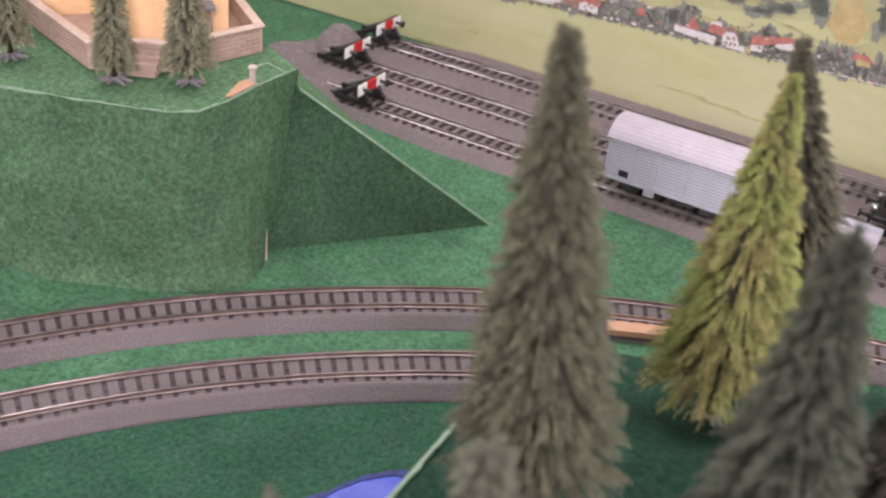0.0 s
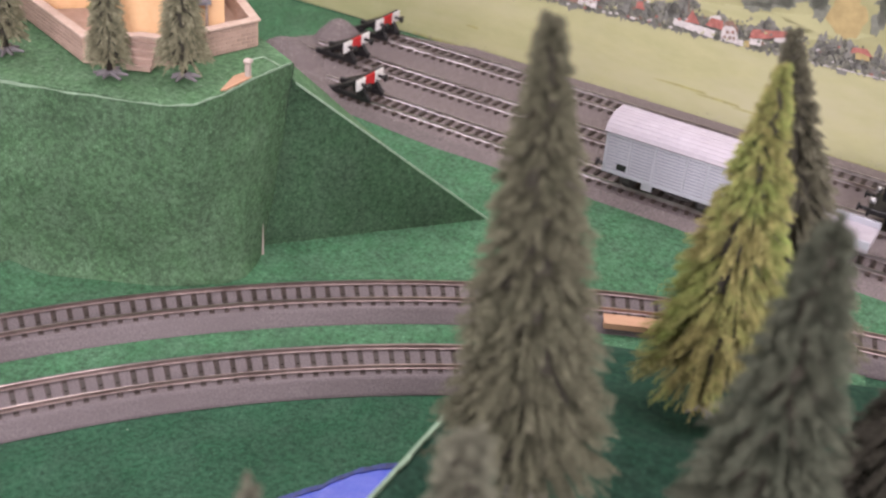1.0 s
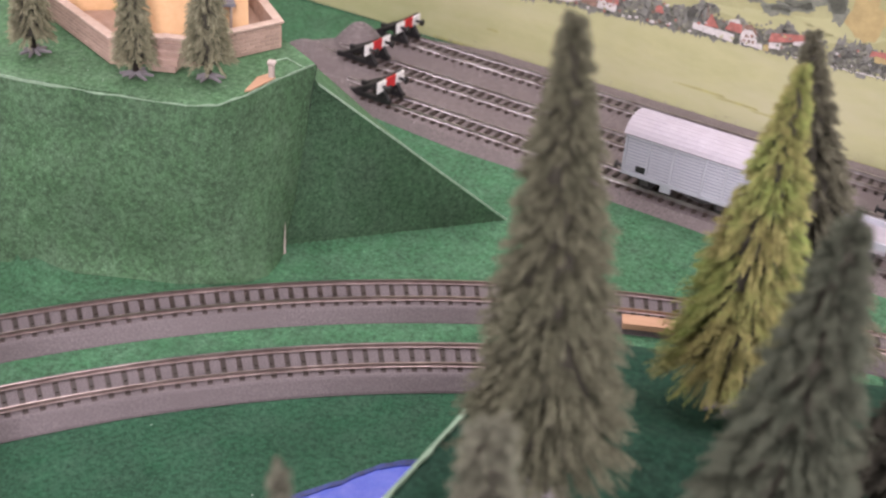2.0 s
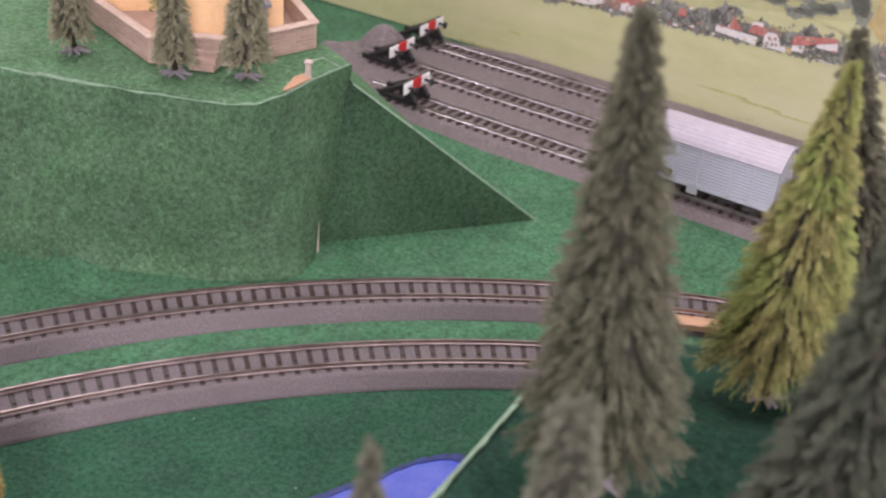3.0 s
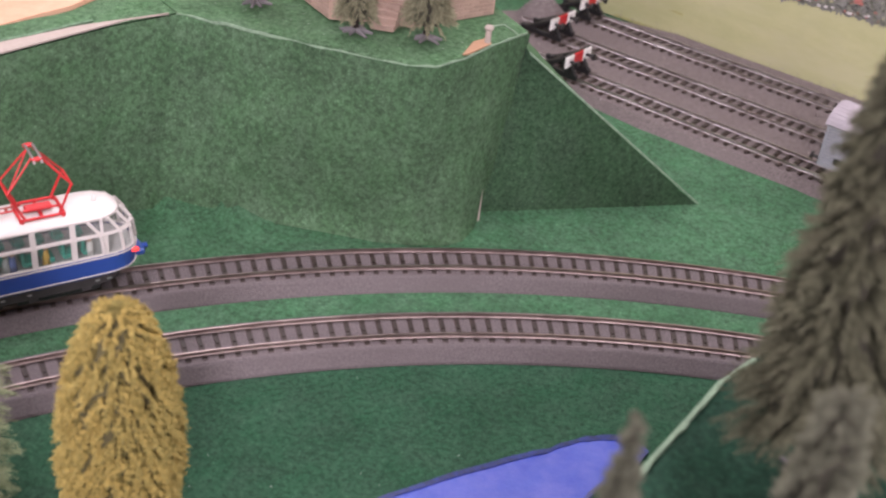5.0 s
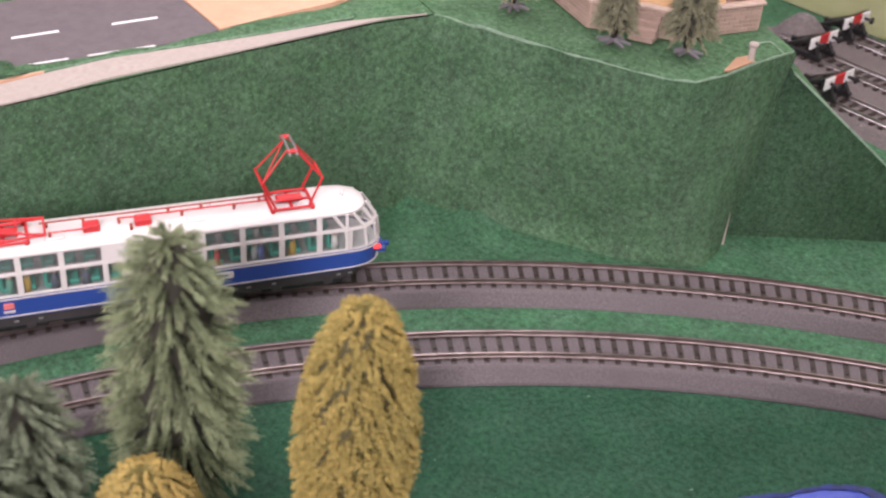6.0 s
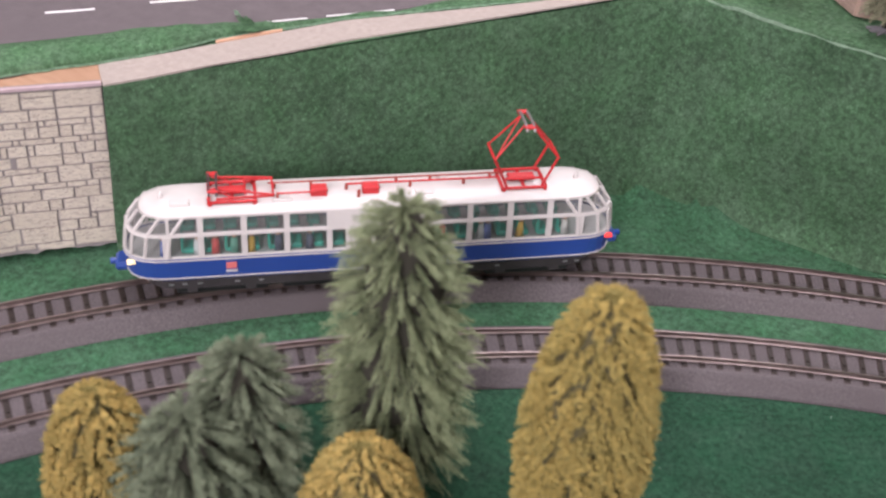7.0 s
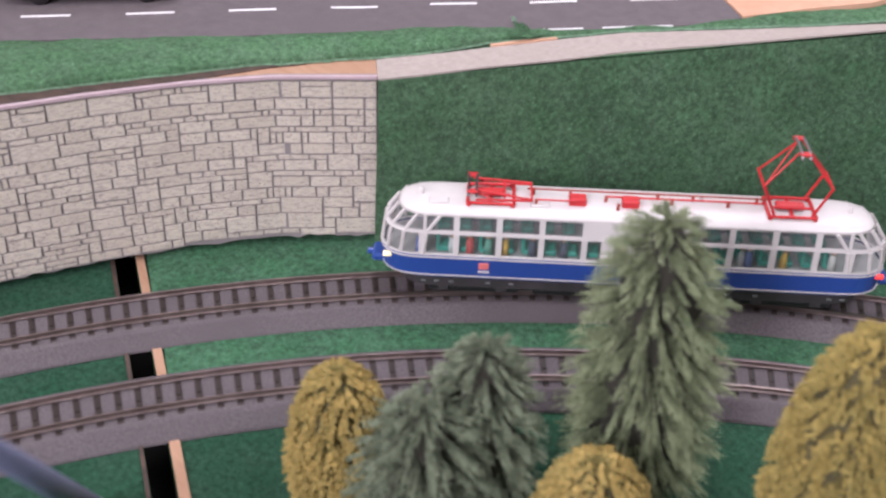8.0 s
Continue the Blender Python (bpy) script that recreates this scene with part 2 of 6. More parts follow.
PRINT_ORANGE = plain("printed_orange_field", (0.37, 0.29, 0.135), 0.55, amount=0.15)
PRINT_SHADE = plain("printed_hedge_line", (0.30, 0.29, 0.11), 0.55, amount=0.3)
WALLP = surface("room_wall_paint", (0.50, 0.47, 0.44), (0.56, 0.53, 0.50), 6, 0.85, 0.05, 100)
FLOORM = surface("room_floor", (0.20, 0.17, 0.15), (0.28, 0.24, 0.21), 10, 0.6, 0.05, 100)
CEILM = plain("ceiling_paint", (0.75, 0.73, 0.70), 0.9)
FABRIC = plain("dark_skirt_cloth", (0.03, 0.03, 0.035), 0.9)

# ---------------------------------------------------------------- mesh helpers


def mesh_of(name, bm, material, smooth=False):
    me = bpy.data.meshes.new(name)
    bmesh.ops.recalc_face_normals(bm, faces=bm.faces[:])
    bm.to_mesh(me)
    bm.free()
    me.materials.append(material)
    if smooth:
        me.polygons.foreach_set("use_smooth", [True] * len(me.polygons))
    return me


def part(name, bm, material, parent=None, label="", smooth=False):
    ob = new(name, mesh_of(name, bm, material, smooth))
    if parent is not None:
        ob.parent = parent
    if label:
        ob["label"] = label
    return ob


def piece(name, me, parent, m):
    ob = new(name, me)
    ob.parent = parent
    ob.matrix_local = m
    return ob


def thing(name, label, category, m=None, group="", kind=""):
    ob = new(name)
    ob.empty_display_size = 0.01
    if m is not None:
        ob.matrix_world = m
    return tagged(ob, label, category, group, kind)


def box(bm, cx, cy, cz, sx, sy, sz, bevel=0.0, m=None):
    r = bmesh.ops.create_cube(bm, size=1.0)
    vs = r["verts"]
    bmesh.ops.scale(bm, vec=(sx, sy, sz), verts=vs)
    if bevel > 0:
        es = list({e for v in vs for e in v.link_edges})
        rb = bmesh.ops.bevel(bm, geom=es, offset=bevel, segments=1, affect="EDGES", profile=0.5)
        vs = list({v for f in rb["faces"] for v in f.verts} | {v for v in vs if v.is_valid})
    bmesh.ops.translate(bm, vec=(cx, cy, cz), verts=vs)
    if m is not None:
        bmesh.ops.transform(bm, matrix=m, verts=vs)
    return vs


def rod(bm, a, b, r, sides=8, r2=None):
    a, b = Vector(a), Vector(b)
    q = (b - a).to_track_quat("Z", "Y").to_matrix().to_4x4()
    made = bmesh.ops.create_cone(bm, cap_ends=True, segments=sides, radius1=r, radius2=r if r2 is None else r2, depth=(b - a).length)
    bmesh.ops.transform(bm, matrix=Matrix.Translation((a + b) / 2) @ q, verts=made["verts"])
    return made["verts"]


def prism(bm, poly, z0, z1):
    """poly: (x, y) round; z0, z1: heights or functions of x, y."""
    f0 = z0 if callable(z0) else (lambda x, y: z0)
    f1 = z1 if callable(z1) else (lambda x, y: z1)
    lo = [bm.verts.new((x, y, f0(x, y))) for x, y in poly]
    hi = [bm.verts.new((x, y, f1(x, y))) for x, y in poly]
    n = len(poly)
    for i in range(n):
        bm.faces.new((lo[i], lo[(i + 1) % n], hi[(i + 1) % n], hi[i]))
    bm.faces.new(hi)
    bm.faces.new(lo[::-1])


def sweep(bm, profile, pts, closed_profile=True, caps=True):
    """profile: (across, up); pts: places along the way with the across direction (2D)."""
    rings = []
    for (px, py, pz), (nx, ny) in pts:
        rings.append([bm.verts.new((px + nx * a, py + ny * a, pz + u)) for a, u in profile])
    k = len(profile)
    for r0, r1 in zip(rings, rings[1:]):
        for j in range(k if closed_profile else k - 1):
            bm.faces.new((r0[j], r0[(j + 1) % k], r1[(j + 1) % k], r1[j]))
    if caps and closed_profile:
        bm.faces.new(rings[0][::-1])
        bm.faces.new(rings[-1])


def ribbon(bm, left, right, thick):
    """A strip between two lines of (x, y, z), thick metres deep."""
    rows = []
    for (a, b) in zip(left, right):
        rows.append([bm.verts.new(a), bm.verts.new(b), bm.verts.new((b[0], b[1], b[2] - thick)), bm.verts.new((a[0], a[1], a[2] - thick))])
    for r0, r1 in zip(rows, rows[1:]):
        for j in range(4):
            bm.faces.new((r0[j], r0[(j + 1) % 4], r1[(j + 1) % 4], r1[j]))
    bm.faces.new(rows[0][::-1])
    bm.faces.new(rows[-1])


def along(poly, step):
    """Points every step metres along a polyline of tuples."""
    out = []
    for a, b in zip(poly, poly[1:]):
        a, b = Vector(a), Vector(b)
        n = max(1, int((b - a).length / step))
        out += [a.lerp(b, i / n) for i in range(n)]
    out.append(Vector(poly[-1]))
    return out


# ---------------------------------------------------------------- room
# unseen shell, added so that light bounces and reflects round the table
def room():
    bm = bmesh.new()
    box(bm, 0, 0.6, -0.93, 6.4, 6.4, 0.06)
    tagged(part("floor", bm, FLOORM), "grey-brown floor of the exhibition room", "floor", kind="structure")
    bm = bmesh.new()
    box(bm, 0, 0.6, CEIL + 0.04, 6.4, 6.4, 0.06)
    tagged(part("ceiling", bm, CEILM), "white painted room ceiling", "ceiling", kind="structure")
    for nm, cx, cy, sx, sy in (("wall_north", 0, 3.7, 6.2, 0.1), ("wall_south", 0, -2.5, 6.2, 0.1), ("wall_west", -3.1, 0.6, 0.1, 6.1), ("wall_east", 3.1, 0.6, 0.1, 6.1)):
        bm = bmesh.new()
        box(bm, cx, cy, 0.405, sx, sy, 2.6)
        tagged(part(nm, bm, WALLP), "plain light painted room wall", "wall", kind="structure")


room()

# ---------------------------------------------------------------- ground and boards
# the joint between the two table boards
J0, J1 = Vector((-0.590, 0.501)), Vector((-0.175, 0.338))
JD = (J1 - J0).normalized()
JN = Vector((-JD.y, JD.x))
GAP = 0.0095


def boards():
    a, b = J0 + JN * GAP, J1 + JN * GAP
    bm = bmesh.new()
    prism(bm, [(a.x, a.y), (b.x, b.y), (0.10, 0.24), (1.15, 0.24), (1.15, 1.60), (-0.95, 1.60), (-0.95, a.y + 0.14)], -0.035, 0.0)
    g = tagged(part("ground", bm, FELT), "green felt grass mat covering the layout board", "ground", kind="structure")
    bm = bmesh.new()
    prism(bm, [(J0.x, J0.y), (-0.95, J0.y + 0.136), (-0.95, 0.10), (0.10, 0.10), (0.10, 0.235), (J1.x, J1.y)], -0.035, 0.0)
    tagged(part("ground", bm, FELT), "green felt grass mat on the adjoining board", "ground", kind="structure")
    # bare wood along the joint
    bm = bmesh.new()
    p0, p1 = a + JD * 0.02 + JN * 0.0002, b + JN * 0.0002
    ribbon(bm, [(p0.x, p0.y, 0.0012), (p1.x, p1.y, 0.0012)], [(p0.x + JN.x * 0.0035, p0.y + JN.y * 0.0035, 0.0012), (p1.x + JN.x * 0.0045, p1.y + JN.y * 0.0045, 0.0012)], 0.03)
    tagged(part("trim", bm, WOOD), "bare plywood edge along the board joint", "board edge", kind="structure")
    bm = bmesh.new()
    q0, q1 = J0 - JN * 0.0002, J1 - JN * 0.0002
    ribbon(bm, [(q0.x, q0.y, 0.0012), (q1.x, q1.y, 0.0012)], [(q0.x - JN.x * 0.0022, q0.y - JN.y * 0.0022, 0.0012), (q1.x - JN.x * 0.0012, q1.y - JN.y * 0.0012, 0.0012)], 0.03)
    tagged(part("trim", bm, DARK_BROWN), "dark brown plywood edge along the board joint", "board edge", kind="structure")
    # shade inside the open joint is put into this board's black
    bm = bmesh.new()
    box(bm, 0.1, 0.85, -0.045, 2.06, 1.46, 0.018)
    tagged(part("table_base", bm, BLACKGAP), "underside board of the layout table, black for the dark joint gap", "table", kind="structure")
    bm = bmesh.new()
    box(bm, 0.1, 0.85, -0.478, 1.9, 1.3, 0.845)
    tagged(part("table_skirt", bm, FABRIC), "black cloth skirt under the layout table", "table skirt", kind="structure")


boards()

# ---------------------------------------------------------------- hill
W = Vector((-0.404, 0.563))
C = Vector((-0.244, 0.800))
HD = (C - W).normalized()
HTOP, HLOW = 0.111, 0.089


def plateau(x, y):
    s = ((x - W.x) * HD.x + (y - W.y) * HD.y) / (C - W).length
    sag = 0.0032 * max(0.0, 1 - ((x + 0.150) / 0.085) ** 2) * min(1.0, max(0.0, (0.812 - y) / 0.010))
    return HLOW + (HTOP - HLOW) * min(1.0, max(0.0, s)) - sag


APEX = (-0.067, 0.866)
FACE_TOP = [(-0.3985, 0.5590), (-0.3790, 0.5910), (-0.3530, 0.6320), (-0.2640, 0.7680), (-0.2410, 0.7935), (-0.200, 0.798), (-0.115, 0.797), (-0.100, 0.801), (-0.089, 0.813), (-0.079, 0.840), APEX]
FACE_BASE = [(-0.404, 0.560), (-0.380, 0.592), (-0.352, 0.634), (-0.300, 0.716), (-0.271, 0.755), (-0.246, 0.779), (-0.218, 0.792), (-0.182, 0.797), (-0.122, 0.804), (-0.098, 0.809), (-0.085, 0.818), (-0.0805, 0.831), (-0.0785, 0.845)]
WALL_LINE = [(-0.4005, 0.5600), (-0.428, 0.522), (-0.445, 0.487), (-0.459, 0.448), (-0.467, 0.420), (-0.476, 0.390), (-0.488, 0.345), (-0.500, 0.300)]
RIDGE = [APEX, (-0.085, 0.885), (-0.118, 0.918), (-0.150, 0.952), (-0.185, 1.000), (-0.22, 1.06), (-0.27, 1.14), (-0.33, 1.26)]
FOOT = [(0.042, 0.922), (0.005, 0.950), (-0.045, 0.975), (-0.082, 1.000), (-0.112, 1.03), (-0.15, 1.09), (-0.20, 1.16), (-0.27, 1.27)]


def resample(line, n):
    pts = [Vector(p) for p in line]
    acc = [0.0]
    for a, b in zip(pts, pts[1:]):
        acc.append(acc[-1] + (b - a).length)
    out = []
    for i in range(n):
        s = acc[-1] * i / (n - 1)
        k = max(j for j in range(len(acc) - 1) if acc[j] <= s + 1e-9)
        out.append(pts[k].lerp(pts[k + 1], (s - acc[k]) / max(1e-9, acc[k + 1] - acc[k])))
    return out


def grid(bm, rows):
    vs = [[bm.verts.new(p) for p in r] for r in rows]
    for a, b in zip(vs, vs[1:]):
        for j in range(len(a) - 1):
            bm.faces.new((a[j], a[j + 1], b[j + 1], b[j]))


def hill():
    # plateau in two sloping fields
    bm = bmesh.new()
    back = (-0.75, 1.1626)
    left = FACE_TOP[:5]
    poly1 = [tuple(p) for p in WALL_LINE[::-1]] + [tuple(p) for p in left[1:]] + [back, (-0.75, 0.30)]
    front, rear = resample(poly1[:len(WALL_LINE) + 4], 60), resample([(-0.95, 0.30), (-0.95, 0.9), back], 60)
    rows = []
    for k in range(25):
        rows.append([])
        for i in range(60):
            p = (front[i] + Vector((-0.0015, 0.0012))).lerp(rear[i], (k / 24) ** 1.3)
            rows[-1].append((p.x, p.y, plateau(p.x, p.y)))
    grid(bm, rows)
    poly2 = [FACE_TOP[4]] + FACE_TOP[5:] + RIDGE[1:] + [(-0.75, 1.26), back]
    prism(bm, [(x - 0.0005, y + 0.0015) for x, y in poly2], lambda x, y: plateau(x, y) - 0.004, plateau)
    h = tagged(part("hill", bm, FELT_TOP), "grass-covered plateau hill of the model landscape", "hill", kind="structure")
    # draped front face
    n = 150
    top, base = resample(FACE_TOP, n), resample(FACE_BASE, n)
    bm = bmesh.new()
    rows = []
    for k in range(19):
        u = (k / 18) ** 1.5
        row = []
        for i in range(n):
            p = base[i].lerp(top[i], u)
            z = 0.0006 + (plateau(*top[i]) - 0.0004) * u
            bulge = 0.0022 * noise.noise(Vector((p.x * 22, p.y * 22, z * 30))) + 0.0008 * noise.noise(Vector((p.x * 90, p.y * 90, z * 90)))
            t = top[min(n - 1, i + 1)] - top[max(0, i - 1)]
            nn = Vector((t.y, -t.x)).normalized()
            out = (0.0035 * math.sin(math.pi * u) + 0.004 * (1 - u) ** 3 + 0.006 * (1 - u) ** 14) * min(1.0, (n - 1 - i) / 14) + bulge * (0.3 + math.sin(math.pi * u))
            row.append((p.x + nn.x * out, p.y + nn.y * out, z))
        rows.append(row)
    grid(bm, rows)
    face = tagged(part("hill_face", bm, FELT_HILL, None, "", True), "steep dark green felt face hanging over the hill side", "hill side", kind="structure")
    sol = face.modifiers.new("thick", "SOLIDIFY")
    sol.thickness, sol.offset, sol.use_rim = 0.0012, -1, False
    # dark ribbon painting the shadow where the face mat ends before the corner panel
    bm = bmesh.new()
    L, R = [], []
    for k in range(60):
        u = k / 59
        p = Vector(FACE_BASE[-1]).lerp(Vector(APEX), u ** 1.05)
        z = 0.0008 + (plateau(*APEX) - 0.0012) * u
        w = 0.0010 + 0.0009 * abs(noise.noise(Vector((u * 28, 2, 0))))
        d = 0.0008 * noise.noise(Vector((u * 22, 7, 0)))
        L.append((p.x + d - 0.0004, p.y + d - 0.0006, z))
        R.append((p.x + d + w, p.y + d + w * 0.6, z))
    ribbon(bm, L, R, 0.0012)
    tagged(part("mat_edge", bm, plain("edge_shadow_green", (0.016, 0.030, 0.019), 0.95, amount=0.4, scale=300)), "dark shadow line along the cut edge of the hill mat", "mat edge", kind="structure")
    # frayed pale edge of the mat along the crest
    bm = bmesh.new()
    crest = resample(FACE_TOP[4:], 110)
    rows = []
    for i, p in enumerate(crest):
        wob = 0.0007 * noise.noise(Vector((p.x * 150, p.y * 150, 0)))
        wide = 0.0002 + 0.0005 * abs(noise.noise(Vector((p.x * 60, p.y * 60, 4))))
        z = plateau(*p) + 0.0008 + 1.5 * wob
        rows.append(((p.x, p.y - 0.0012, z), (p.x - 0.0003, p.y - 0.0012 + wide, z + 0.0001)))
    ribbon(bm, [r[0] for r in rows], [r[1] for r in rows], 0.0016)
    tagged(part("mat_edge", bm, FELT_EDGE), "pale frayed edge of the felt mat along the crest", "mat edge", kind="structure")
    # slope behind the corner, down to the yard
    bm = bmesh.new()
    a, b = resample([(-0.0648, 0.8648)] + RIDGE[1:], 60), resample(FOOT, 60)
    rows = []
    for k in range(16):
        u = k / 15
        rows.append([])
        for i in range(60):
            p = a[i].lerp(b[i], u)
            z = 0.0005 + (HTOP - 0.0115 * max(0.0, 1 - i / 5)) * (1 - u) + 0.0022 * math.sin(math.pi * u) * noise.noise(Vector((p.x * 25, p.y * 25, 1.5)))
            rows[-1].append((p.x, p.y, z))
    grid(bm, rows)
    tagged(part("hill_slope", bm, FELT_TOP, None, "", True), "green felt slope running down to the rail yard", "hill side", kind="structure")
    # triangular felt panel at the corner
    bm = bmesh.new()
    A, A2, B, D = Vector((-0.0648, 0.8640, 0.1005)), Vector((-0.0690, 0.8668, 0.1045)), Vector((-0.0800, 0.8515, 0.0006)), Vector((0.042, 0.922, 0.0006))
    m = 18
    rows = []
    for i in range(m + 1):
        u = i / m
        row = []
        for j in range(m + 1):
            e = B.lerp(D, j / m)
            p = A2.lerp(A, j / m).lerp(e, u)
            p = p + Vector((0.52, -0.84, 0.1)) * (0.0016 * math.sin(math.pi * u) * noise.noise(p * 24) + 0.0005)
            row.append(p)
        rows.append(row)
    grid(bm, rows)
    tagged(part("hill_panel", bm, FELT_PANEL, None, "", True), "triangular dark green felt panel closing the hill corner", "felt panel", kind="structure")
    bm = bmesh.new()
    e0, e1 = Vector((-0.0645, 0.8640, 0.1005)), Vector((0.043, 0.9225, 0.001))
    L, R = [], []
    for i in range(50):
        p = e0.lerp(e1, i / 49)
        w = 0.0005 + 0.0005 * abs(noise.noise(p * 90))
        L.append(p + Vector((0.0006, -0.001, 0.0008)))
        R.append(p + Vector((0.0006 - w * 0.5, -0.001 + w, 0.0010)))
    ribbon(bm, L, R, 0.0012)
    tagged(part("mat_edge", bm, FELT_EDGE), "pale frayed edge of the triangular felt panel", "mat edge", kind="structure")


hill()


def hill_post():
    t = thing("corner_stick", "pale wooden stick stapled at the hill corner foot", "stick", pose(-0.0768, 0.8425, 0))
    bm = bmesh.new()
    rod(bm, (0, 0, 0.0), (0.0004, -0.002, 0.025), 0.0014, 6, 0.0010)
    part("stick", bm, PATHM, t)
    t = thing("wooden_peg", "pale wooden peg standing on the hill crest", "peg", pose(-0.0830, 0.8385, HTOP))
    bm = bmesh.new()
    box(bm, 0, 0, 0.004, 0.003, 0.003, 0.008, 0.0005)
    part("shaft", bm, PATHM, t)
    bm = bmesh.new()
    box(bm, 0, 0, 0.0093, 0.0046, 0.0042, 0.0026, 0.0008)
    part("head", bm, PATHM, t)
    bm = bmesh.new()
    rod(bm, (0.001, 0.001, 0.0100), (0.0065, 0.006, 0.0105), 0.0004, 5)
    rod(bm, (0.0065, 0.006, 0.0105), (0.0125, 0.0150, 0.0030), 0.0004, 5)
    part("wire", bm, FELT_EDGE, t, "thin bent wire")
    bm = bmesh.new()
    prism(bm, [(-0.0905, 0.8165), (-0.0880, 0.8185), (-0.0808, 0.8385), (-0.0850, 0.8440), (-0.0900, 0.836)], HTOP + 0.0004, HTOP + 0.0012)
    tagged(part("board_patch", bm, WOOD), "bare orange wood showing behind the felt edge", "board", kind="structure")


hill_post()


# ---------------------------------------------------------------- printed stone wall
def stone_wall():
    wall = thing("stone_wall", "retaining wall card printed with pale irregular stones", "wall", kind="structure")
    line = resample(WALL_LINE, 60)
    acc = [0.0]
    for a, b in zip(line, line[1:]):
        acc.append(acc[-1] + (b - a).length)

    def at(s):
        s = min(max(s, 0), acc[-1] - 1e-6)
        k = max(j for j in range(59) if acc[j] <= s)
        d = (line[k + 1] - line[k]).normalized()
        return line[k] + d * (s - acc[k]), d

    bm = bmesh.new()
    rows = []
    for i in range(60):
        p, d = at(acc[i])
        nn = Vector((-d.y, d.x))
        zb = 0.0058 + 0.0026 * noise.noise(Vector((acc[i] * 140, 3, 0))) - 0.010 * acc[i]
        rows.append([(p.x - nn.x * w, p.y - nn.y * w, z) for w, z in ((0, max(0.001, zb)), (0, HLOW + 0.001), (0.003, HLOW + 0.001), (0.003, max(0.001, zb)))])
    vs = [[bm.verts.new(q) for q in r] for r in rows]
    for r0, r1 in zip(vs, vs[1:]):
        for j in range(4):
            bm.faces.new((r0[j], r0[(j + 1) % 4], r1[(j + 1) % 4], r1[j]))
    part("card", bm, MORTAR, wall)
    bm = bmesh.new()
    rail = []
    for i in range(60):
        p, d = at(acc[i])
        rail.append(((p.x, p.y, HLOW + 0.0012), (d.y, -d.x)))
    sweep(bm, [(0.0007, -0.0012), (0.0007, 0.0004), (-0.0016, 0.0006), (-0.0016, -0.0008), (0.0003, -0.0012)], rail)
    part("top_strip", bm, PINK, wall, "pink card strip along the top")
    # stones: a random pavement of whole cells, with even joints; past the seen stretch they stay one mesh
    rng = random.Random(7)
    cell, top = 0.0029, HLOW - 0.0006
    cols, lines = int(acc[-1] / cell), 31
    taken = set()
    sizes = [(5, 3), (6, 3), (4, 3), (5, 2), (4, 2), (6, 2), (5, 2), (7, 3), (3, 2), (4, 2), (5, 1), (4, 1), (3, 1), (2, 2), (2, 1), (3, 3), (1, 2), (2, 3), (2, 2), (4, 3), (1, 1)]
    rest = bmesh.new()

    def stone(c0, r0, w, h):
        s0, s1 = c0 * cell + 0.00045, (c0 + w) * cell - 0.00045
        z1, z0 = top - r0 * cell - 0.00045, top - (r0 + h) * cell + 0.00045
        low = 0.0070 - 0.010 * s0 + 0.0014 * noise.noise(Vector((s0 * 140, 3, 0)))
        if z1 < low + 0.0010:
            return
        z0 = max(z0, low)
        p, d = at((s0 + s1) / 2)
        hw, zc, hz = (s1 - s0) / 2, (z0 + z1) / 2, (z1 - z0) / 2
        j = [rng.uniform(-0.00016, 0.00016) for _ in range(8)]
        fr = [(-hw + j[0], -hz + j[1]), (hw + j[2], -hz + j[3]), (hw + j[4], hz + j[5]), (-hw + j[6], hz + j[7])]
        far = s0 > 0.182
        m = Matrix.Translation((p.x, p.y, zc)) @ Matrix.Rotation(math.atan2(-d.y, -d.x), 4, "Z")
        bm = rest if far else bmesh.new()
        lo = [bm.verts.new((m if far else Matrix()) @ Vector((x, 0.0004, z))) for x, z in fr]
        hi = [bm.verts.new((m if far else Matrix()) @ Vector((x * 0.985, -0.0007, z * 0.97))) for x, z in fr]
        for q in range(4):
            bm.faces.new((lo[q], lo[(q + 1) % 4], hi[(q + 1) % 4], hi[q]))
        bm.faces.new(hi)
        if not far:
            piece("stone", mesh_of("stone", bm, STONE), wall, m)

    for c in range(cols):
        for r in range(lines):
            if (c, r) in taken:
                continue
            free = next((k for k in range(5) if r + k >= lines or (c, r + k) in taken), 5)
            rng.shuffle(sizes)
            w, h = next(((w, h) for w, h in sizes if free - h != 1 and c + w <= cols and r + h <= lines and not any((c + u, r + v) in taken for u in range(w) for v in range(h))), (1, 1))
            taken.update((c + u, r + v) for u in range(w) for v in range(h))
            stone(c, r, w, h)
    far_stones = part("far_stones", rest, STONE, wall, "pale irregular stones farther along")
    far_stones["kind"] = "stuff"


stone_wall()


# ---------------------------------------------------------------- road, path, sand on the plateau
def strip_on_plateau(name, left, right, lift, thick, material):
    bm = bmesh.new()
    a, b = resample(left, 60), resample(right, 60)
    ribbon(bm, [(p.x, p.y, plateau(*p) + lift) for p in a], [(p.x, p.y, plateau(*p) + lift) for p in b], thick)
    return part(name, bm, material)


